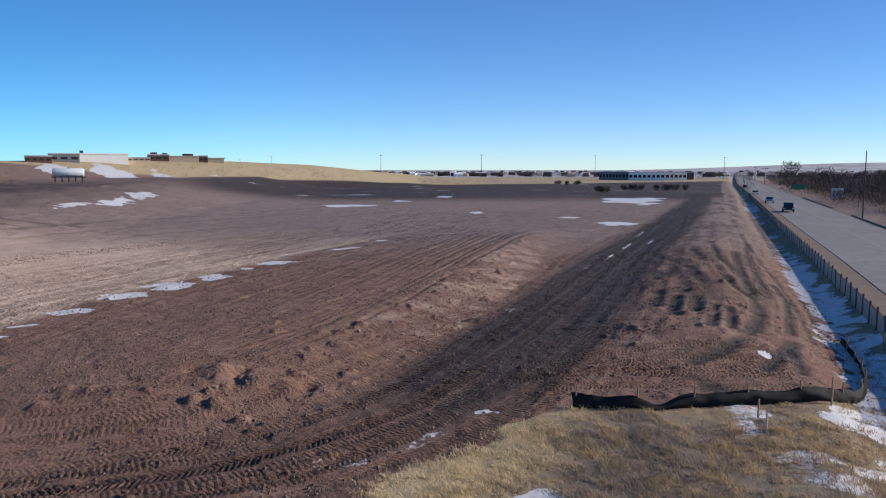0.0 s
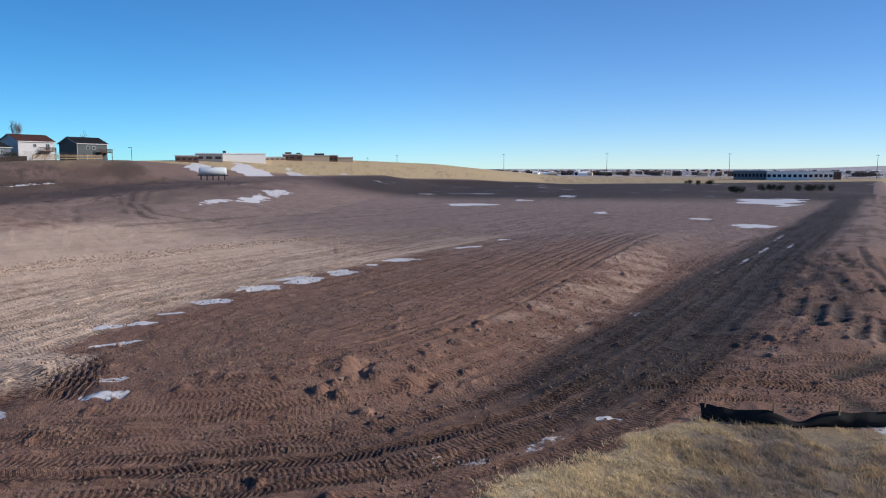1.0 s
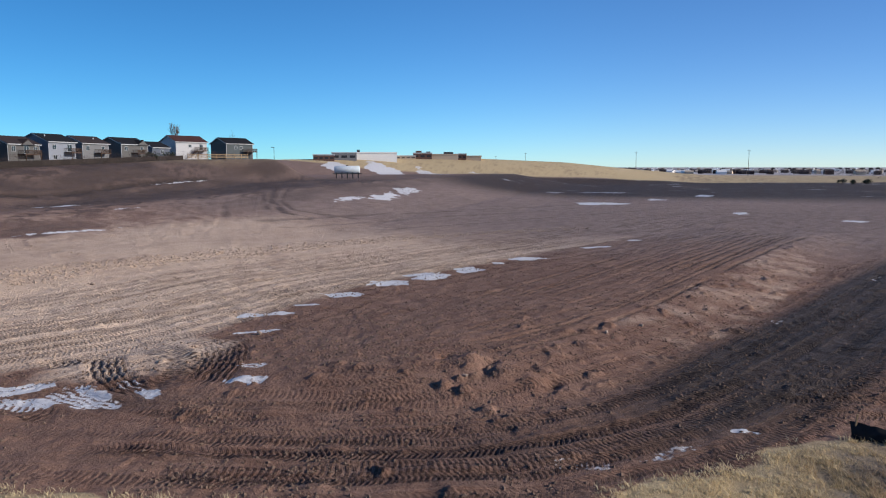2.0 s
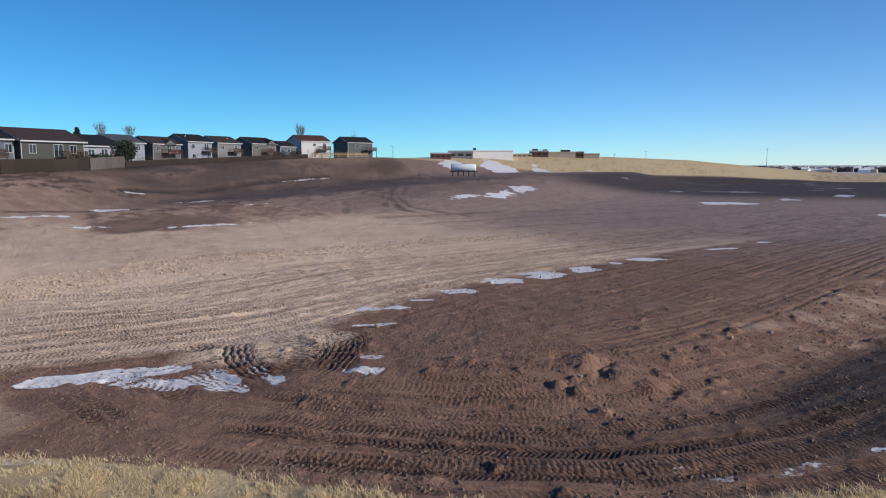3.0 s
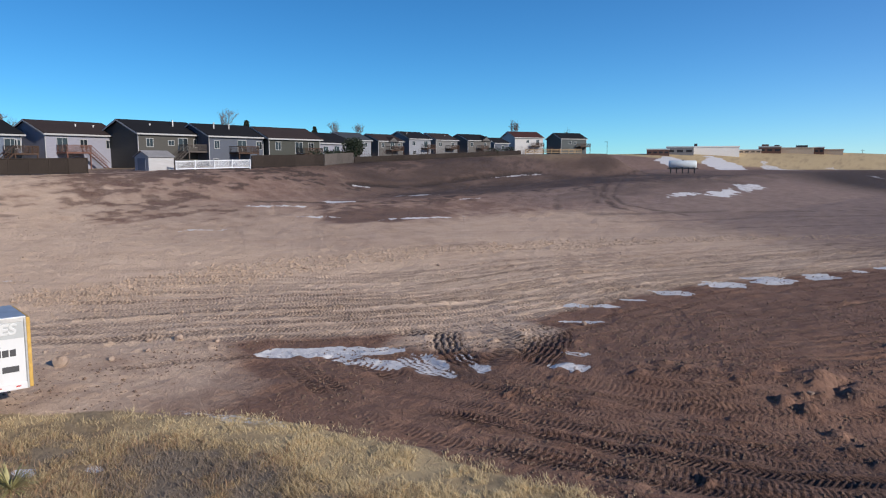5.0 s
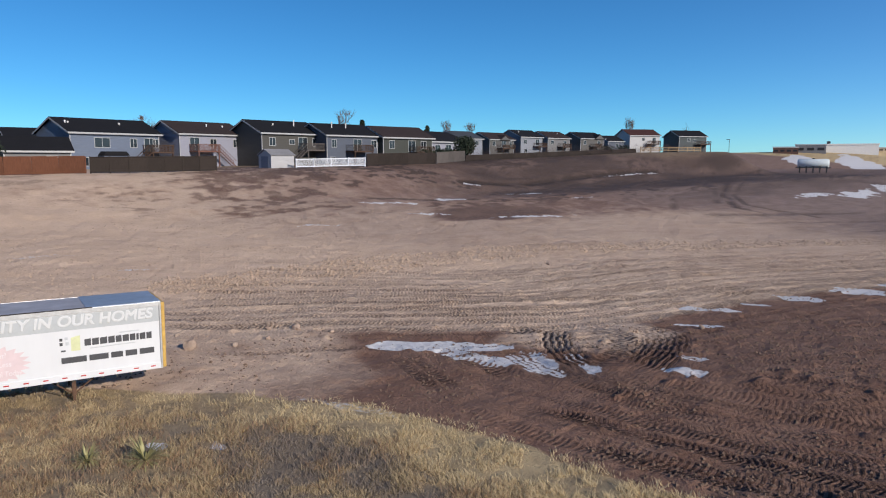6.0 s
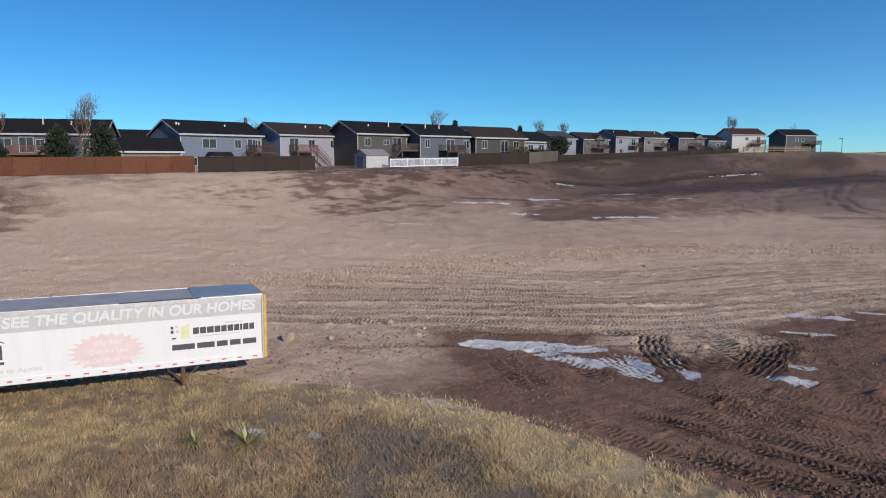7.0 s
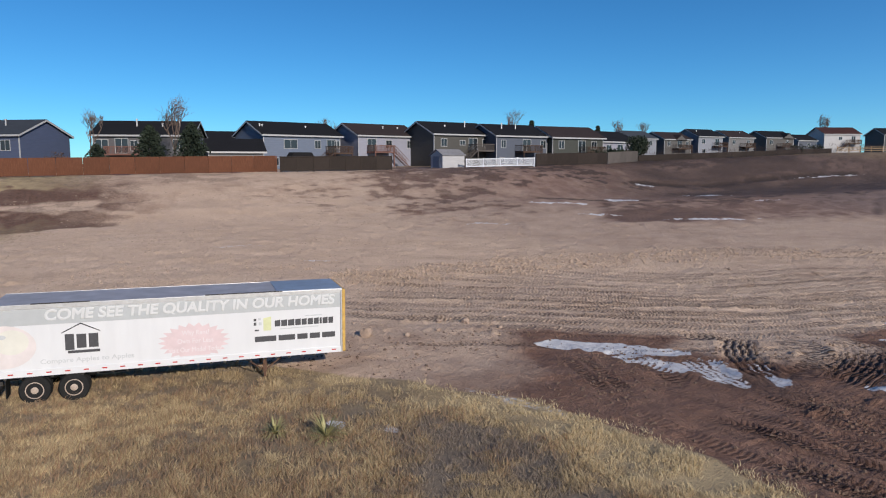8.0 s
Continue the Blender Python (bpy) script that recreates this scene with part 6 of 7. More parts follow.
# ---- roadside fence of posts, wire and slats ----
def build_road_fence():
    f = tagged(new("roadside_fence"), "weathered post and slat fence along the road ditch", "fence")
    line = beside(ROAD, -ROAD_HALF - 2.2)
    pts = []
    for (ax, ay), (bx, by) in zip(line, line[1:6]):
        n = int(math.dist((ax, ay), (bx, by)) / 2.4)
        pts += [(ax + (bx - ax) * k / n, ay + (by - ay) * k / n) for k in range(n)]
    pts = [p for p in pts if 26 < p[1] < 330]
    z = surface(*np.array(pts).T)[0]
    pole = net = None
    for k, ((x, y), h) in enumerate(zip(pts, z)):
        m = pose(x, y, h, 2 * math.sin(k * 2.3), 2 * math.cos(k * 1.7), 0)
        if pole is None:
            bm = bmesh.new()
            tube(bm, (0, 0, -0.4), (0, 0, 1.4), 0.075, 0.065, 7)
            pole = part("post", bm, grey_wood, f)
            pole.matrix_local = m
        else:
            shared("post", pole, f, m)
        if k + 1 == len(pts):
            break
        nx, ny = pts[k + 1]
        run = math.dist((x, y), (nx, ny))
        m = pose(x, y, h, 0, -math.degrees(math.atan2(z[k + 1] - h, run)), math.degrees(math.atan2(ny - y, nx - x)))
        if net is None:
            bm = bmesh.new()
            for b in range(18):
                a = 0.12 + b * 0.125
                box(bm, a, -0.008, 0.05, a + 0.045, 0.008, 1.05 + 0.05 * (b * 7 % 3))
            for zz in (0.2, 0.6, 1.02):
                tube(bm, (0, 0, zz), (2.4, 0, zz), 0.008, sides=4)
            net = part("slat_panel", bm, pale_slat, f)
            net.matrix_local = m
            net["kind"] = "stuff"
        else:
            shared("slat_panel", net, f, m)


build_road_fence()


# ---- trees ----
def bare_tree(name, label, where, tall, spread, seed, material=twig, levels=5, group="bare trees"):
    rnd = random.Random(seed)
    t = tagged(new(name), label, "tree", group)
    trunk, crown = bmesh.new(), bmesh.new()

    def grow(bm_, a, way, length, r, level):
        b = a + way * length
        tube(trunk if level < 2 else crown, a, b, max(r, 0.014), r * 0.68, 6 if level < 2 else 4 if level < 3 else 3, caps=False)
        if level >= levels:
            return
        for _ in range(rnd.choice((2, 3, 3)) + (level > 2)):
            turn = Euler((rnd.uniform(-1, 1) * spread, rnd.uniform(-1, 1) * spread, rnd.uniform(0, 6.3))).to_matrix()
            nw = (turn @ way + Vector((0, 0, 0.20))).normalized()
            grow(bm_, a + way * length * rnd.uniform(0.6, 1.0), nw, length * rnd.uniform(0.62, 0.88), max(r * 0.62, 0.017), level + 1)
    tall *= 1.35
    grow(trunk, Vector((0, 0, -0.3)), Vector((0, 0, 1)), tall * 0.245, tall * 0.012, 0)
    part("trunk", trunk, bark, t)
    part("crown", crown, material, t, "bare twigs")
    x, y = where
    t.matrix_world = pose(x, y, land_z(x, y))
    return t


def pine(label, where, tall, wide, seed, group="pine trees", lift=0.0):
    rnd = random.Random(seed)
    t = tagged(new("pine_tree"), label, "tree", group)
    bm = bmesh.new()
    tube(bm, (0, 0, -0.3), (0, 0, tall * 0.96), tall * 0.022, 0.02, 7)
    part("trunk", bm, bark, t)
    v, f = [], []
    n = int(2600 * min(1.4, tall / 6))
    for k in range(n):
        u = rnd.random() ** 0.8
        z = tall * (0.06 + 0.94 * u)
        lobe = 0.72 + 0.28 * math.sin(u * 23 + 5 * rnd.random())
        reach = wide * 0.8 * (1 - u) ** 0.6 * lobe
        a, q = rnd.uniform(0, math.tau), reach * rnd.uniform(0.35, 1.05)
        c = Vector((q * math.cos(a), q * math.sin(a), z - 0.15 * q))
        s = rnd.uniform(0.10, 0.24) * (tall / 6) ** 0.5
        m = Euler((rnd.uniform(-0.9, 0.9), rnd.uniform(-0.9, 0.9), a)).to_matrix()
        i = len(v)
        for p in ((-s * 0.2, -s * 0.7, 0), (s * 1.6, 0, -s * 0.4), (-s * 0.2, s * 0.7, 0), (s * 0.3, 0, s * 0.7)):
            v.append(c + m @ Vector(p))
        f += [(i, i + 1, i + 3), (i + 1, i + 2, i + 3), (i, i + 3, i + 2)]
    raw("crown", [tuple(p) for p in v], f, needle, t)
    x, y = where
    t.matrix_world = pose(x, y, land_z(x, y) + lift)
    return t


def shrub(label, where, tall, wide, seed, material=needle, n=500, name="shrub", group="shrubs"):
    rnd = random.Random(seed)
    t = tagged(new(name), label, "shrub", group)
    v, f = [], []
    lobes = [(rnd.uniform(-0.3, 0.3) * wide, rnd.uniform(-0.3, 0.3) * wide, rnd.uniform(0.35, 0.65) * tall, rnd.uniform(0.3, 0.5)) for _ in range(6)]
    for k in range(n):
        lx, ly, lz, lr = rnd.choice(lobes)
        d = Vector((rnd.gauss(0, 1), rnd.gauss(0, 1), rnd.gauss(0, 1))).normalized() * rnd.random() ** 0.4
        c = Vector((lx + d.x * lr * wide * 0.7, ly + d.y * lr * wide * 0.7, max(0.05, lz + d.z * lr * tall)))
        s = wide * rnd.uniform(0.018, 0.045)
        m = Euler((rnd.uniform(0, 6), rnd.uniform(0, 6), rnd.uniform(0, 6))).to_matrix()
        i = len(v)
        v += [c + m @ Vector(p) for p in ((-s, -s * 0.5, 0), (s, -s * 0.4, 0.2 * s), (0, s, 0))]
        f.append((i, i + 1, i + 2))
    raw("foliage", [tuple(p) for p in v], f, material, t)
    bm = bmesh.new()
    for k in range(5):
        tube(bm, (0, 0, -0.1), (rnd.uniform(-0.3, 0.3) * wide, rnd.uniform(-0.3, 0.3) * wide, tall * 0.7), 0.03 * tall, 0.01, 4)
    part("stem", bm, bark, t)
    x, y = where
    t.matrix_world = pose(x, y, land_z(x, y))


bare_tree("bare_tree", "tall leafless tree behind the houses", (-104, -2.4), 9.4, 0.55, 3)
bare_tree("bare_tree", "leafless tree beside the grey house", (-101, 7.6), 9.0, 0.55, 5)
bare_tree("bare_tree", "leafless tree in the far yards", (-128, 36), 10, 0.55, 8)
bare_tree("bare_tree", "leafless tree in the far yards", (-134, 78), 11, 0.55, 9)
bare_tree("bare_tree", "leafless tree in the far yards", (-150, 118), 10.5, 0.55, 10)
bare_tree("bare_tree", "leafless tree in the far yards", (-152, 128), 10, 0.55, 14)
bare_tree("bare_tree", "leafless tree in the far yards", (-146, 190), 13, 0.55, 11)
bare_tree("bare_tree", "leafless tree in the far yards", (-140, 213), 11.5, 0.55, 12)
pine("dark green pine beside the cedar fence", (-100, 4.6), 5.9, 4.0, 1)
pine("dark green pine beside the cedar fence", (-97.5, 9.4), 6.1, 3.9, 2)
pine("dark green pine in the far yards", (-134, 82.5), 8.6, 2.2, 4)
pine("dark green pine in the far yards", (-150, 112), 8.0, 2.2, 6)
pine("small green pine by the deck", (-101.5, -1.6), 3.6, 3.0, 7)
shrub("round dark evergreen shrub behind the fence", (-102, 85.4), 4.6, 4.6, 1, n=2600)
shrub("dark shrub in front of the house", (-100, 76.5), 2.6, 5.0, 2, n=700)
shrub("dark shrub in front of the house", (-101.5, 81), 2.4, 4.0, 3, n=700)
shrub("reddish bare bush behind the fence", (-90, -5.4), 2.4, 3.2, 4, wild_twig, 900)
shrub("dark shrub near the pale house", (-109, 133), 2.2, 4.0, 5)
shrub("dark shrub near the tan house", (-113, 144), 2.2, 4.0, 6)
for k, (x, y, w) in enumerate(((72, 263, 8), (90, 294, 5), (94, 297, 6), (98, 297, 5), (104, 294, 5), (109, 296, 7), (113, 299, 5), (84, 398, 5), (90, 399, 5), (96, 402, 6), (118, 300, 4))):
    shrub("dark evergreen shrub in the far field", (x, y), 2.8, 0.8 * w, 20 + k, n=800, group="field shrubs")


# ---- water tank on legs ----
def build_tank():
    t = tagged(new("water_tank"), "white water tank trailer on dark steel legs", "tank")
    bm = bmesh.new()
    lathe(bm, [(0.5, 0.0), (0.95, 0.06), (1.15, 0.35), (1.15, 7.2), (0.95, 7.5), (0.5, 7.56)], 20, pose(-3.8, 0, 3.4, 0, 90, 0))
    tank = part("tank", bm, tank_white, t, "white cylindrical tank", smooth=True)
    bm = bmesh.new()
    tube(bm, (0, 0, 4.5), (0, 0, 4.75), 0.3, sides=12)
    part("hatch", bm, steel_dark, tank)
    for x in (-3.2, -1.6, 0.0, 1.6, 3.2):
        for y in (-0.8, 0.8):
            bm = bmesh.new()
            box(bm, x - 0.16, y - 0.16, -0.5, x + 0.16, y + 0.16, 2.6)
            part("leg", bm, steel_dark, t)
    bm = bmesh.new()
    box(bm, -4.2, -1.0, 2.1, 4.2, 1.0, 2.35)
    part("frame", bm, steel_dark, t)
    t.matrix_world = pose(-90.2, 195.3, land_z(-90.2, 195.3) - 0.9, 0, 0, 24)


build_tank()


# ---- school on the golden hill ----
def block(name, label, category, where, size, turn, material, extras=(), lift=0.0, windows=0):
    """A flat-roofed building with parapet, windows and roof units."""
    w, d, h = size
    o = tagged(new(name), label, category)
    bm = bmesh.new()
    box(bm, -w / 2, 0, -6, w / 2, d, h)
    part("wall", bm, material, o)
    bm = bmesh.new()
    box(bm, -w / 2 - 0.2, -0.2, h, w / 2 + 0.2, d + 0.2, h + 0.5)
    part("roof", bm, rail_metal if windows else material, o)
    for k in range(windows):
        bm = bmesh.new()
        x = -w / 2 + w * (k + 0.5) / windows
        box(bm, x - w / windows * 0.33, -0.06, h * 0.35, x + w / windows * 0.33, -0.002, h * 0.7)
        part("window", bm, dark_pane, o)
    for x, y, ww, hh, mat in extras:
        bm = bmesh.new()
        box(bm, x - ww / 2, y, h + 0.5, x + ww / 2, y + ww, h + 0.5 + hh)
        part("roof_unit", bm, mat, o)
    x, y = where
    o.matrix_world = pose(x, y, land_z(x, y) + lift, 0, 0, turn)
    return o


block("school_building", "low dark brick school wing with pale columns", "building", (-147.5, 295.2), (9.5, 14, 2.4), 26, brick_red, windows=4)
block("school_building", "blue-grey school hall with a flat roof", "building", (-142.6, 306.4), (11.5, 16, 3.2), 25, blue_grey_wall, windows=3)
block("school_building", "long white school wall with a flat roof", "building", (-131.6, 318.7), (19.6, 24, 3.6), 22.6, concrete_pale, extras=[(-8.6, 4, 1.4, 1.2, steel_dark)])
block("school_building", "low tan school wing", "building", (-125.4, 342.6), (10, 10, 1.4), 20, brick_tan, windows=4)
block("school_building", "red-brown brick school block with stepped roofs", "building", (-119.0, 350.2), (9.6, 12, 2.8), 19, brick_red, extras=[(-2, 2, 3, 0.9, brick_red), (3, 3, 2.2, 0.6, steel_dark)], windows=3)
block("school_building", "tan school wing with a flat roof", "building", (-108.8, 355.6), (13.9, 14, 2.4), 17, brick_tan, extras=[(2, 3, 5, 1.0, steel_dark)])
block("school_building", "red-brown brick school block", "building", (-100.6, 360.0), (4.2, 10, 2.9), 15, brick_red, windows=2)
block("school_building", "tan school gym wall with a flat roof", "building", (-95.6, 363.4), (8.4, 12, 2.0), 14.5, brick_tan)

# buildings beyond the lot
block("office_building", "long blue-grey office with a pale roof band", "building", (164.6, 566), (23, 20, 6.6), -16, blue_grey_wall, windows=9)
block("office_building", "white office building with window bands", "building", (188.8, 553), (31, 22, 6.0), -19, concrete_pale, windows=9)
block("office_building", "pale low building beside the office", "building", (214.8, 559.8), (12.9, 16, 6.0), -21, concrete_pale, windows=4)
block("office_building", "brown low building beside the offices", "building", (232, 590), (14, 14, 6.0), -22, brick_red, windows=4)


def power_pole(where, tall, arms=1, label="tall wooden power pole"):
    p = tagged(new("power_pole"), label, "pole", "power poles")
    bm = bmesh.new()
    tube(bm, (0, 0, -1), (0, 0, tall), 0.024 * tall / 2, 0.012 * tall / 2, 8)
    part("pole", bm, pole_wood, p)
    for k in range(arms):
        bm = bmesh.new()
        box(bm, -1.6, -0.08, tall - 0.9 - 1.4 * k, 1.6, 0.08, tall - 0.7 - 1.4 * k)
        part("crossarm", bm, pole_wood, p)
    x, y = where
    p.matrix_world = pose(x, y, land_z(x, y), 0, 0, -25)


for x, y, tall in ((-25.5, 699, 22), (72, 696, 23), (178.5, 676, 22), (287, 638, 20), (-128.5, 688, 20), (-158, 690, 17), (83.4, 127.3, 12.5), (140, 255, 10), (196, 385, 10), (250, 505, 11)):
    power_pole((x, y), tall, arms=0 if y < 130 else 1)
LAMP = tagged(new("street_lamp"), "tall street lamp near the end house", "street lamp")
bm = bmesh.new()
tube(bm, (0, 0, -0.5), (0, 0, 9.0), 0.10, 0.06, 8)
part("pole", bm, steel_dark, LAMP)
bm = bmesh.new()
box(bm, -0.9, -0.15, 8.95, 0.1, 0.15, 9.1)
part("lamp_head", bm, steel_dark, LAMP)
LAMP.matrix_world = pose(-119, 203, land_z(-119, 203))


# ---- vehicles on the road ----
def car(label, where, turn, size, paint, pickup=False):
    c = tagged(new("pickup_truck" if pickup else "car"), label, "truck" if pickup else "car", "vehicles on the road")
    L, Wd, H = size
    bm = bmesh.new()
    low = [(-L / 2, 0.42), (L / 2, 0.42), (L / 2, 0.80), (L / 2 - 0.15, 0.98), (-L / 2 + 0.1, 1.02), (-L / 2, 0.9)]
    prism(bm, low, -Wd / 2, Wd / 2)
    body = part("body", bm, paint, c, bevel=0.05)
    bm = bmesh.new()
    cab = [(-0.9, 1.0), (1.3, 1.0), (0.75, H), (-0.7, H)] if pickup else [(-L * 0.38, 1.0), (L * 0.28, 1.0), (L * 0.12, H), (-L * 0.28, H)]
    prism(bm, cab, -Wd / 2 + 0.1, Wd / 2 - 0.1)
    part("cab", bm, glass, c)
    bm = bmesh.new()
    box(bm, cab[3][0], -Wd / 2 + 0.09, H - 0.06, cab[2][0], Wd / 2 - 0.09, H + 0.03)
    part("roof", bm, paint, c)
    for x in (-L * 0.31, L * 0.31):
        for y in (-Wd / 2 + 0.02, Wd / 2 - 0.02):
            bm = bmesh.new()
            lathe(bm, [(0.22, -0.1), (0.36, -0.11), (0.38, 0), (0.36, 0.11), (0.22, 0.1)], 18, pose(x, y, 0.38, 90, 0, 0))
            wh = part("wheel", bm, rubber, c)
            bm = bmesh.new()
            lathe(bm, [(0.2, -0.115), (0.2, 0.115)], 12, pose(x, y, 0.38, 90, 0, 0))
            part("rim", bm, rim_steel, wh)
    for y in (-Wd * 0.38, Wd * 0.38):
        bm = bmesh.new()
        box(bm, L / 2 - 0.02, y - 0.16, 0.68, L / 2 + 0.03, y + 0.16, 0.84)
        part("headlight", bm, letter_white, c)
    x, y = where
    c.matrix_world = pose(x, y, land_z(x, y) + 0.45, 0, 0, turn)


car("black pickup truck on the asphalt road", (77.6, 142.6), -116, (5.6, 2.0, 1.85), car_black, True)
car("dark silver car on the asphalt road", (93.2, 180.5), -116, (4.7, 1.85, 1.5), car_silver)
car("pale car far down the road", (116.2, 234.5), -116, (4.7, 1.85, 1.55), car_white)
car("dark car far down the road", (150, 312), -116, (4.7, 1.85, 1.5), car_black)
car("pale car parked beyond the road", (150, 185), -60, (4.8, 1.9, 1.6), car_white)


# ---- kerb and signs across the road ----
def kerb(a, b):
    bm = bmesh.new()
    n = math.dist(a, b)
    box(bm, 0, -0.2, -0.4, n, 0.2, 0.28)
    ob = part("kerb", bm, steel_dark, bevel=0.03)
    ob.matrix_world = pose(a[0], a[1], 0.3, 0, 0, math.degrees(math.atan2(b[1] - a[1], b[0] - a[0])))
    tagged(ob, "dark low kerb wall beside the road", "kerb", kind="structure")


kerb((66.5, 92.6), (83.5, 130.4))
kerb((94.6, 155.2), (119.4, 210.6))


def road_sign(label, where, w, h, up, face, turn=-25):
    s = tagged(new("road_sign"), label, "sign", "signs by the road")
    for x in (-w * 0.3, w * 0.3):
        bm = bmesh.new()
        tube(bm, (x, 0, -0.3), (x, 0, up + h), 0.06, sides=6)
        part("post", bm, steel_dark, s)
    bm = bmesh.new()
    box(bm, -w / 2, -0.12, up, w / 2, -0.05, up + h)
    part("board", bm, face, s)
    s.matrix_world = pose(where[0], where[1], land_z(*where), 0, 0, turn)


sign_green = plain("sign_green", (0.02, 0.16, 0.07), 0.5, vary=0.1)
road_sign("green road sign on two posts", (134, 240), 4.0, 1.6, 2.2, sign_green)
road_sign("pale sign board beside the road", (121, 196), 3.4, 3.0, 0.8, concrete_pale)


# ---- woods and town beyond ----
def thicket(name, label, spots, seed, material, fat=1.0, slim=2.1, kind="stuff", category="woods"):
    """Many rough clumps of twigs, each a spray of thin slivers."""
    rnd = np.random.RandomState(seed)
    v, f = [], []
    for x, y, tall, wide, n in spots:
        z = land_z(x, y)
        up = rnd.rand(n) ** 0.7
        a, q = rnd.rand(n) * math.tau, np.sqrt(rnd.rand(n)) * wide * 0.5 * (1 - 0.55 * np.abs(up - 0.45))
        c = np.stack([x + q * np.cos(a), y + q * np.sin(a), z + up * tall], 1)
        s = (0.05 + 0.10 * rnd.rand(n)) * tall * 0.5 * fat
        w1 = rnd.randn(n, 3) * 0.45 + np.array([0, 0, 1.0])
        w2 = rnd.randn(n, 3) * 0.35
        i = len(v)
        pts = np.stack([c - w2 * s[:, None] * 0.30, c + w2 * s[:, None] * 0.30, c + w1 * s[:, None] * slim], 1).reshape(-1, 3)
        v.extend(pts.tolist())
        f.extend((np.arange(3 * n).reshape(-1, 3) + i).tolist())
    return tagged(raw(name, v, f, material), label, category, kind=kind)


rw = random.Random(6)
spots, greens, low = [], [], []
ROAD_Y, ROAD_X = [p[1] for p in ROAD], [p[0] for p in ROAD]
for k in range(900):
    y = 150 + 560 * rw.random() ** 1.2
    d = rw.uniform(13, 30 + 0.16 * y)
    spot = (np.interp(y, ROAD_Y, ROAD_X) + d, y - 0.4 * d, rw.uniform(3.6, 6.6) * (0.75 + 0.6 * rw.random() ** 3), rw.uniform(6, 11), 330)
    (greens if rw.random() < 0.13 else spots).append(spot)
greens += [(141, 258, 11.5, 9, 1500), (149, 250, 9.5, 9, 1200), (127, 262, 8.5, 5, 700), (160, 235, 8.5, 6, 700)]
for k in range(650):
    y = 100 + 330 * rw.random()
    d = rw.uniform(10, 58)
    low.append((np.interp(y, ROAD_Y, ROAD_X) + d, y - 0.4 * d, rw.uniform(1.6, 4.2), rw.uniform(3, 7), 240))
brush = []
for k in range(150):
    u = rw.random()
    brush.append((-98.5 - 15 * u + rw.uniform(-3, 1.5), 84 + 92 * u, rw.uniform(0.9, 2.1), rw.uniform(2, 4), 90))
thicket("brush", "dark dry brush at the foot of the houses", brush, 8, wild_twig, category="brush")
thicket("woods", "bare dark brown trees beyond the road", spots, 1, wild_twig, 1.0, 1.9)
thicket("woods", "dark evergreen trees among the brush", greens, 2, needle, 0.8, 1.1)
thicket("woods", "low reddish brush beyond the road", low, 4, red_brush, 1.3, 1.4)
spots = []
for k in range(2200):
    a = rw.uniform(-12, 44)
    r = np.interp(a, [-12, 0, 10, 16, 44], [1100, 1000, 720, 600, 560]) + 2000 * rw.random() ** 2.2
    spots.append((r * math.sin(radians(a)), r * math.cos(radians(a)), rw.uniform(3.0, 7.0), rw.uniform(14, 40), 36))
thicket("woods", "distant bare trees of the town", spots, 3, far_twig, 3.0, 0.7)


def build_town():
    """Far roofs and walls of the town, many small gabled boxes."""
    for name, mat, n, seed in (("pale", concrete_pale, 170, 1), ("tan", brick_tan, 130, 2), ("dark", ROOFS["brown"], 240, 3)):
        rnd = random.Random(seed)
        bm = bmesh.new()
        for k in range(n):
            r, a = 860 + 1800 * rnd.random() ** 1.4, radians(rnd.uniform(-12, 42))
            x, y = r * math.sin(a), r * math.cos(a)
            cx = np.interp(y, [p[1] for p in ROAD], [p[0] for p in ROAD])
            if abs(x - cx) < 16:
                continue
            z, w, d, h = land_z(x, y), rnd.uniform(5, 11), rnd.uniform(7, 10), rnd.uniform(2.2, 4.0)
            m = pose(x, y, z, 0, 0, rnd.uniform(-30, 10))
            pts = [m @ Vector((sx, yy, zz)) for sx in (-w / 2, w / 2) for yy, zz in ((0, -2), (0, h), (d / 2, h + 1.8), (d, h), (d, -2))]
            v = [bm.verts.new(p) for p in pts]
            for f in ((0, 1, 2, 3, 4), (9, 8, 7, 6, 5), (0, 5, 6, 1), (3, 8, 9, 4), (1, 6, 7, 2), (2, 7, 8, 3)):
                bm.faces.new([v[i] for i in f])
        tagged(part("town", bm, mat), "distant low houses of the town", "town", kind="stuff")


build_town()


# ---- loose rocks ----
def rock(label, where, size, seed, material=rock_stone, name="rock", group="loose rocks"):
    bm = bmesh.new()
    bmesh.ops.create_icosphere(bm, subdivisions=2, radius=1.0)
    off = Vector((seed * 3.1, seed * 1.7, 0))
    for v in bm.verts:
        v.co *= 0.8 + 0.45 * noise.noise(v.co * 0.9 + off) + 0.15 * noise.noise(v.co * 2.6 + off)
        v.co.x *= size[0] / 2
        v.co.y *= size[1] / 2
        v.co.z *= size[2] / 2
    ob = part(name, bm, material)
    ob.matrix_world = pose(where[0], where[1], height(*where) + size[2] * 0.22, 0, 0, seed * 40)
    return tagged(ob, label, "rock", group)


rock("pinkish boulder beside the trailer", (-33.6, 10.7), (0.75, 0.9, 0.7), 1)
rock("tan rock at the edge of the dirt", (-34.2, 16.4), (0.45, 0.6, 0.4), 2)
rock("pale rock beside the snow line", (-21.1, 33.1), (0.35, 0.4, 0.35), 3)
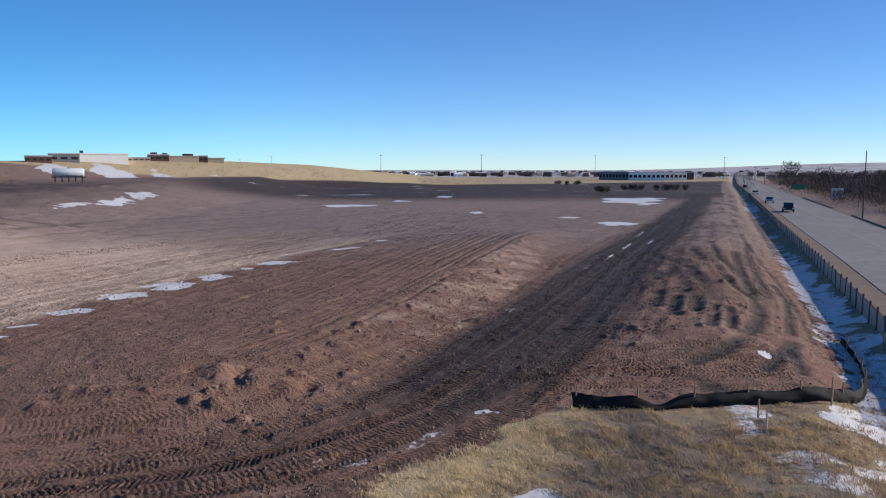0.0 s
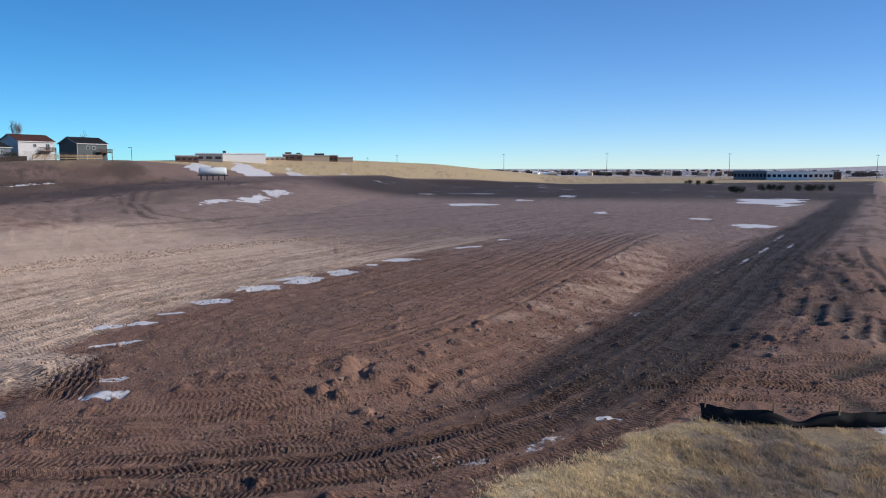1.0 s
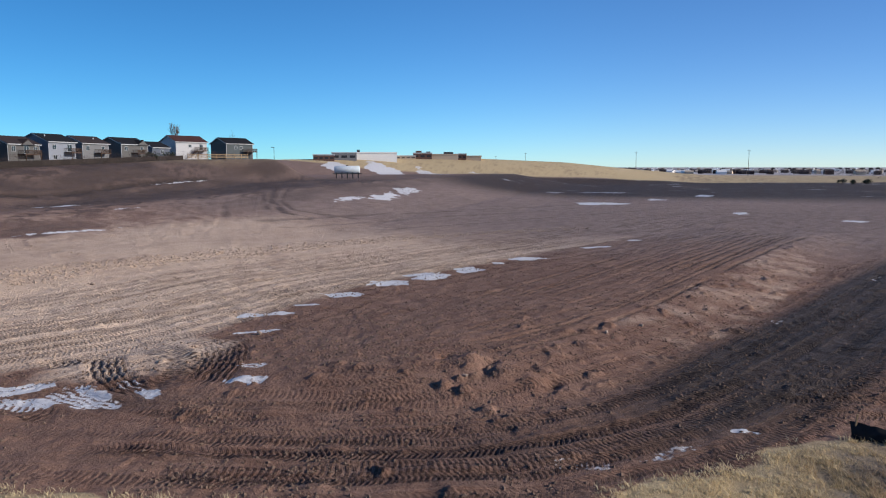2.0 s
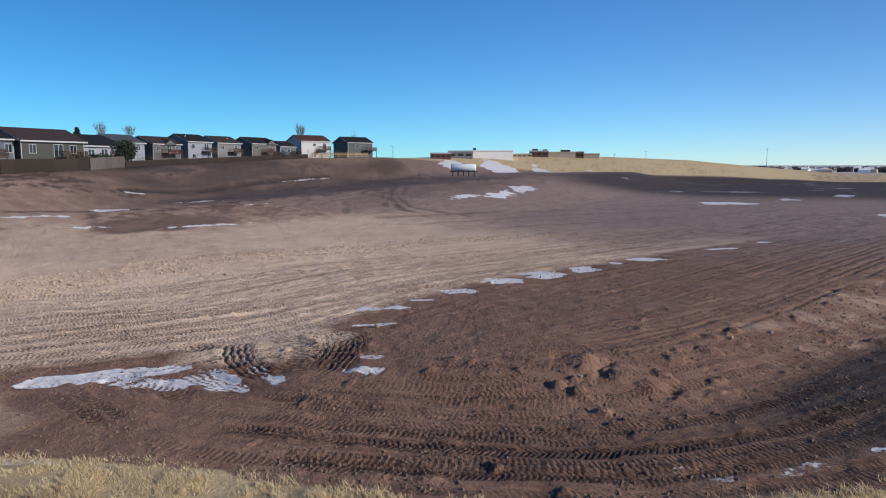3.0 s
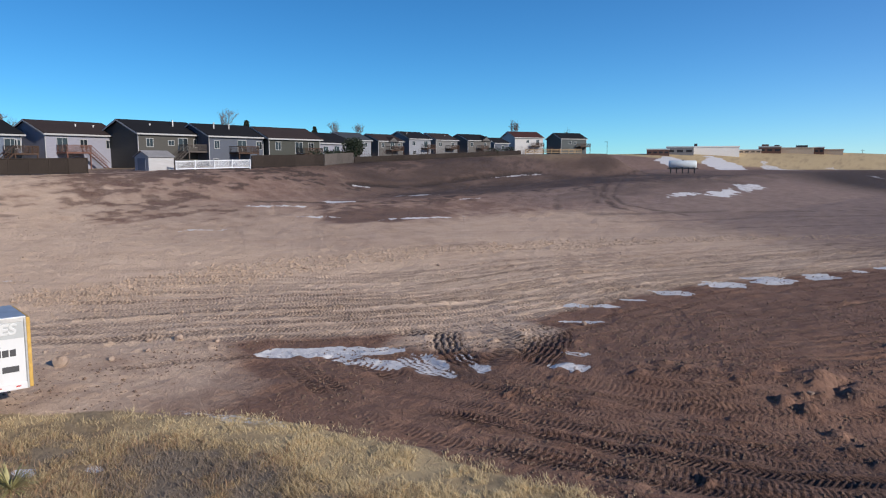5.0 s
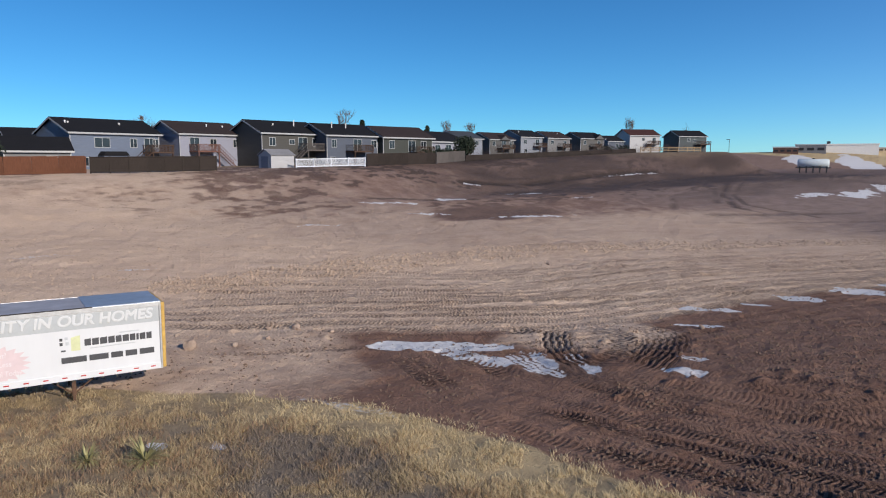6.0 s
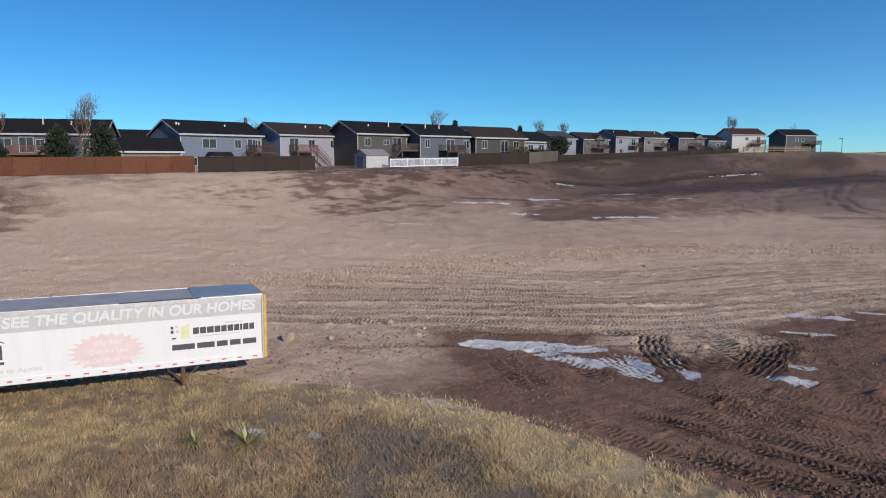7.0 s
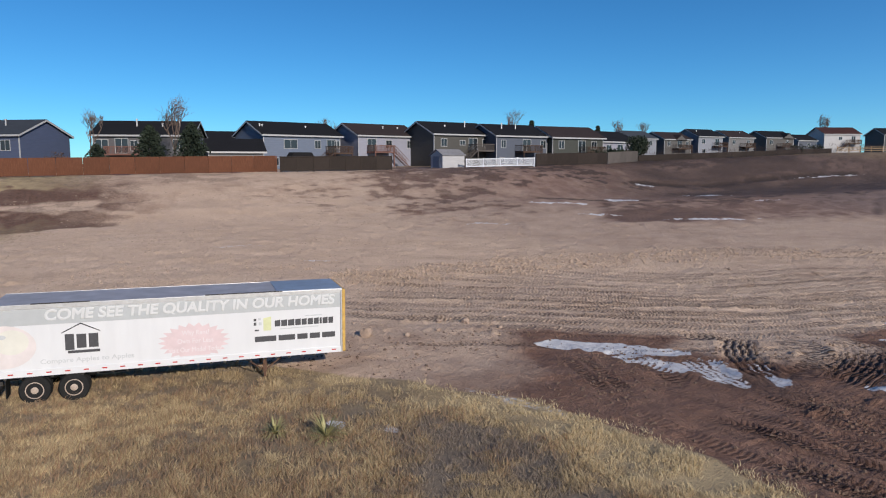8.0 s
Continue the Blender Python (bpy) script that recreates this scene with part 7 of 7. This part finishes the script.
for k, (x, y, s) in enumerate(((-40.9, 42.4, 0.4), (-33.0, 12.6, 0.35), (-33.3, 14.4, 0.3), (-35, 15.2, 0.3), (-36.8, 9.8, 0.35), (-32.6, 17.6, 0.3), (-8.2, 27.9, 0.3), (-45, 32, 0.4), (-3.1, 37.6, 0.25), (-1.4, 40, 0.25))):
    rock("small rock on the bare earth", (x, y), (s, s * 1.2, s * 0.8), 5 + k)


def scatter(name, label, material, n, seed, size, where, reach=(16, 76), spread=(-38, 100)):
    """Crumbs of earth: squashed, uneven little lumps lying on the ground, picked by where(x, y)."""
    rnd = np.random.RandomState(seed)
    r, a = reach[0] + (reach[1] - reach[0]) * rnd.rand(n * 6) ** 1.4, np.radians(rnd.uniform(*spread, n * 6))
    x, y = -r * np.sin(a), r * np.cos(a)
    keep = np.flatnonzero(where(x, y, rnd))[:n]
    x, y, r = x[keep], y[keep], r[keep]
    z = surface(x, y)[0]
    s = size * (0.35 + rnd.rand(len(x)) ** 3 * 1.3)
    shape = np.array([(1, 0, 0), (0, 1, 0), (-1, 0, 0), (0, -1, 0), (0, 0, 0.8), (0, 0, -0.5)])
    tri = np.array([(0, 1, 4), (1, 2, 4), (2, 3, 4), (3, 0, 4), (1, 0, 5), (2, 1, 5), (3, 2, 5), (0, 3, 5)])
    turn = rnd.rand(len(x)) * 6.28
    c, sn = np.cos(turn)[:, None], np.sin(turn)[:, None]
    p = shape[None] * (0.6 + 0.8 * rnd.rand(len(x), 6, 3)) * s[:, None, None]
    v = np.stack([x[:, None] + p[..., 0] * c - p[..., 1] * sn, y[:, None] + p[..., 0] * sn + p[..., 1] * c, z[:, None] + p[..., 2] + 0.1 * s[:, None]], -1).reshape(-1, 3)
    f = (tri[None] + 6 * np.arange(len(x))[:, None, None]).reshape(-1, 3)
    tagged(raw(name, v, f, material), label, "clods", kind="stuff")


def on_brown(x, y, rnd):
    dg, gs, _ = along(x, y, GRASS_LINE)
    ds, ss, _ = along(x, y, STREAK)
    return (gs < -0.3) & (ss > -1) & (value_noise(x, y, 3.0, 91) + 0.5 * rnd.rand(len(x)) > 0.75)


def on_tan(x, y, rnd):
    dg, gs, _ = along(x, y, GRASS_LINE)
    ds, ss, _ = along(x, y, STREAK)
    lane = value_noise(ss, ss * 0, 2.4, 56)
    return (gs < -0.3) & (ss < -1) & (lane + 0.5 * value_noise(x, y, 4, 92) + 0.3 * rnd.rand(len(x)) > 0.85)


scatter("clods", "loose brown clods on the bare earth", clod_earth, 16000, 1, 0.055, on_brown)
def on_windrow(x, y, rnd):
    d, s, g = along(x, y, WINDROW)
    return np.abs(s) + 1.1 * rnd.rand(len(x)) < 1.6 + 1.9 * value_noise(x, y, 5, 93)


WINDROW = [(-46.4, 14), (-46.0, 24.4), (-46.4, 36), (-45.6, 47.2), (-40.6, 64.5), (-34.5, 79.5), (-26.6, 92.4), (-13.3, 107.2)]
scatter("clods", "row of loose clods left by the grader", tan_clod, 11000, 3, 0.095, on_windrow, (46, 110), (2, 75))
scatter("clods", "loose tan clods and stones on the dry earth", tan_clod, 9000, 2, 0.06, on_tan)


# ---- yucca and dry grass ----
def yucca(where, size, seed):
    rnd = random.Random(seed)
    y = tagged(new("yucca"), "small green yucca in the dry grass", "plant", "yuccas")
    v, f = [], []
    for k in range(90):
        a, e = rnd.uniform(0, math.tau), rnd.uniform(0.05, 1.1)
        way = Vector((math.cos(a) * math.cos(e), math.sin(a) * math.cos(e), math.sin(e)))
        out = Vector((-math.sin(a), math.cos(a), 0)) * 0.022
        n = size * rnd.uniform(0.7, 1.1)
        i = len(v)
        mid, tip = way * n * 0.55, way * n + Vector((0, 0, -0.16))
        v += [-out * 0.6, out * 0.6, mid - out, mid + out, tip]
        f += [(i, i + 1, i + 3), (i, i + 3, i + 2), (i + 2, i + 3, i + 4)]
    raw("leaves", [tuple(p) for p in v], f, yucca_green, y)
    y.matrix_world = pose(where[0], where[1], height(*where))


yucca_green = plain("yucca_leaf", (0.33, 0.30, 0.13), 0.6, vary=0.25, grain=4, bump=0)
yucca((-22.4, 5.5), 1.0, 1)
yucca((-23.4, 4.1), 0.75, 2)


def grass_blades(name, label, material, n, seed, tall, where, blades=7, reach=(14, 40)):
    """Tufts of thin bent blades, as one object."""
    rnd = np.random.RandomState(seed)
    m = n * 9
    r, a = reach[0] + (reach[1] - reach[0]) * rnd.rand(m) ** 1.25, np.radians(rnd.uniform(-38, 101, m))
    x, y = -r * np.sin(a), r * np.cos(a)
    keep = np.flatnonzero(where(x, y, rnd))[:n]
    x, y, r = x[keep], y[keep], r[keep]
    z = surface(x, y)[0]
    k = len(x)
    h = tall * (0.35 + 0.5 * value_noise(x, y, 1.7, 95) + 0.75 * value_noise(x, y, 0.42, 97)) * (0.6 + 0.7 * rnd.rand(k))
    x, y, z, h, r = (np.repeat(q, blades) for q in (x, y, z, h, r))
    k = len(x)
    x, y = x + rnd.randn(k) * 0.09, y + rnd.randn(k) * 0.09
    h = h * (0.5 + 0.6 * rnd.rand(k))
    turn = rnd.rand(k) * math.tau
    lean = rnd.randn(k, 2) * 0.6 + np.array([-0.35, 0.15])
    wide = (0.004 + 0.006 * rnd.rand(k)) * (1 + r / 40)
    wx, wy = wide * np.cos(turn), wide * np.sin(turn)
    base = np.stack([x, y, z - 0.02], 1)
    side = np.stack([wx, wy, 0 * wx], 1)
    mid = base + np.stack([lean[:, 0] * h * 0.4, lean[:, 1] * h * 0.4, h * 0.6], 1)
    tip = base + np.stack([lean[:, 0] * h * 1.15, lean[:, 1] * h * 1.15, h], 1)
    v = np.stack([base - side, base + side, mid - side * 0.8, mid + side * 0.8, tip], 1).reshape(-1, 3)
    f = (np.array([(0, 1, 3), (0, 3, 2), (2, 3, 4)])[None] + 5 * np.arange(k)[:, None, None]).reshape(-1, 3)
    ob = tagged(raw(name, v, f, material), label, "grass", kind="stuff")
    tone = grass_tone(x, y, along(x, y, GRASS_LINE)[1]) + 0.10 * rnd.randn(k)
    ob.data.attributes.new("tone", "FLOAT", "POINT").data.foreach_set("value", np.repeat(tone, 5).astype(np.float32))


def blade_material(name, a, b, c, d):
    m, n, l, bs = nodes_of(name)
    pos = n.new("ShaderNodeNewGeometry")
    r = pos.outputs["Random Per Island"]
    tone = n.new("ShaderNodeAttribute")
    tone.attribute_name = "tone"
    col = mixer(n, l, r, a, b)
    col = mixer(n, l, ramp_of(n, l, tone.outputs["Fac"], 0.5, 0.9), col, d)
    col = mixer(n, l, ramp_of(n, l, tone.outputs["Fac"], 0.42, 0.1), col, c)
    l.new(col, bs.inputs["Base Color"])
    bs.inputs["Roughness"].default_value = 0.8
    bs.inputs["Specular IOR Level"].default_value = 0.2
    glow = n.new("ShaderNodeBsdfTranslucent")
    both = n.new("ShaderNodeMixShader")
    both.inputs[0].default_value = 0.4
    l.new(col, glow.inputs["Color"])
    l.new(bs.outputs[0], both.inputs[1])
    l.new(glow.outputs[0], both.inputs[2])
    l.new(both.outputs[0], n["Material Output"].inputs["Surface"])
    return m


straw = blade_material("dry_straw", (0.40, 0.300, 0.175), (0.60, 0.465, 0.28), (0.33, 0.27, 0.215), (0.68, 0.55, 0.34))
russet = blade_material("russet_stems", (0.32, 0.205, 0.125), (0.46, 0.31, 0.19), (0.27, 0.21, 0.165), (0.50, 0.37, 0.22))


def in_grass(x, y, rnd):
    dg, gs, _ = along(x, y, GRASS_LINE)
    dr, rs, _ = along(x, y, ROAD)
    bare = (x > 9) & (value_noise(x, y * 1.5, 1.5, 77) + 0.22 * smooth(x, 13, 18) > 0.50) & (rnd.rand(len(x)) > 0.18)
    bare = bare | (((x - 3.0) / 1.25) ** 2 + ((y - 18.5) / 0.85) ** 2 < 0.9)
    thin = (x < -23.5) & (y > 6.5 + 0.4 * (x + 30)) & (rnd.rand(len(x)) > 0.3)
    tuft = 0.6 * value_noise(x, y, 0.42, 97) + 0.4 * value_noise(x, y, 1.0, 98) + 0.30 * (rnd.rand(len(x)) - 0.5)
    return (gs + 0.9 * (rnd.rand(len(x)) - 0.6) > 0.0) & (rs < -6.8) & ~bare & ~thin & (tuft > 0.47)


def in_tall(x, y, rnd):
    dg, gs, _ = along(x, y, GRASS_LINE)
    dr, rs, _ = along(x, y, ROAD)
    return (gs > 2.2) & (rs < -6.8) & (value_noise(x, y, 2.2, 96) + 0.35 * rnd.rand(len(x)) > 0.66 - 0.25 * ((y < 6.5) | (x > 6)) + 0.4 * ((x < -23.5) & (y > 6.5)))


grass_blades("dry_grass", "pale dry prairie grass", straw, 44000, 1, 0.14, in_grass, 6, (13, 44))
grass_blades("dry_stems", "russet and grey dry weed stems", russet, 10000, 2, 0.25, in_tall, 5, (13, 40))
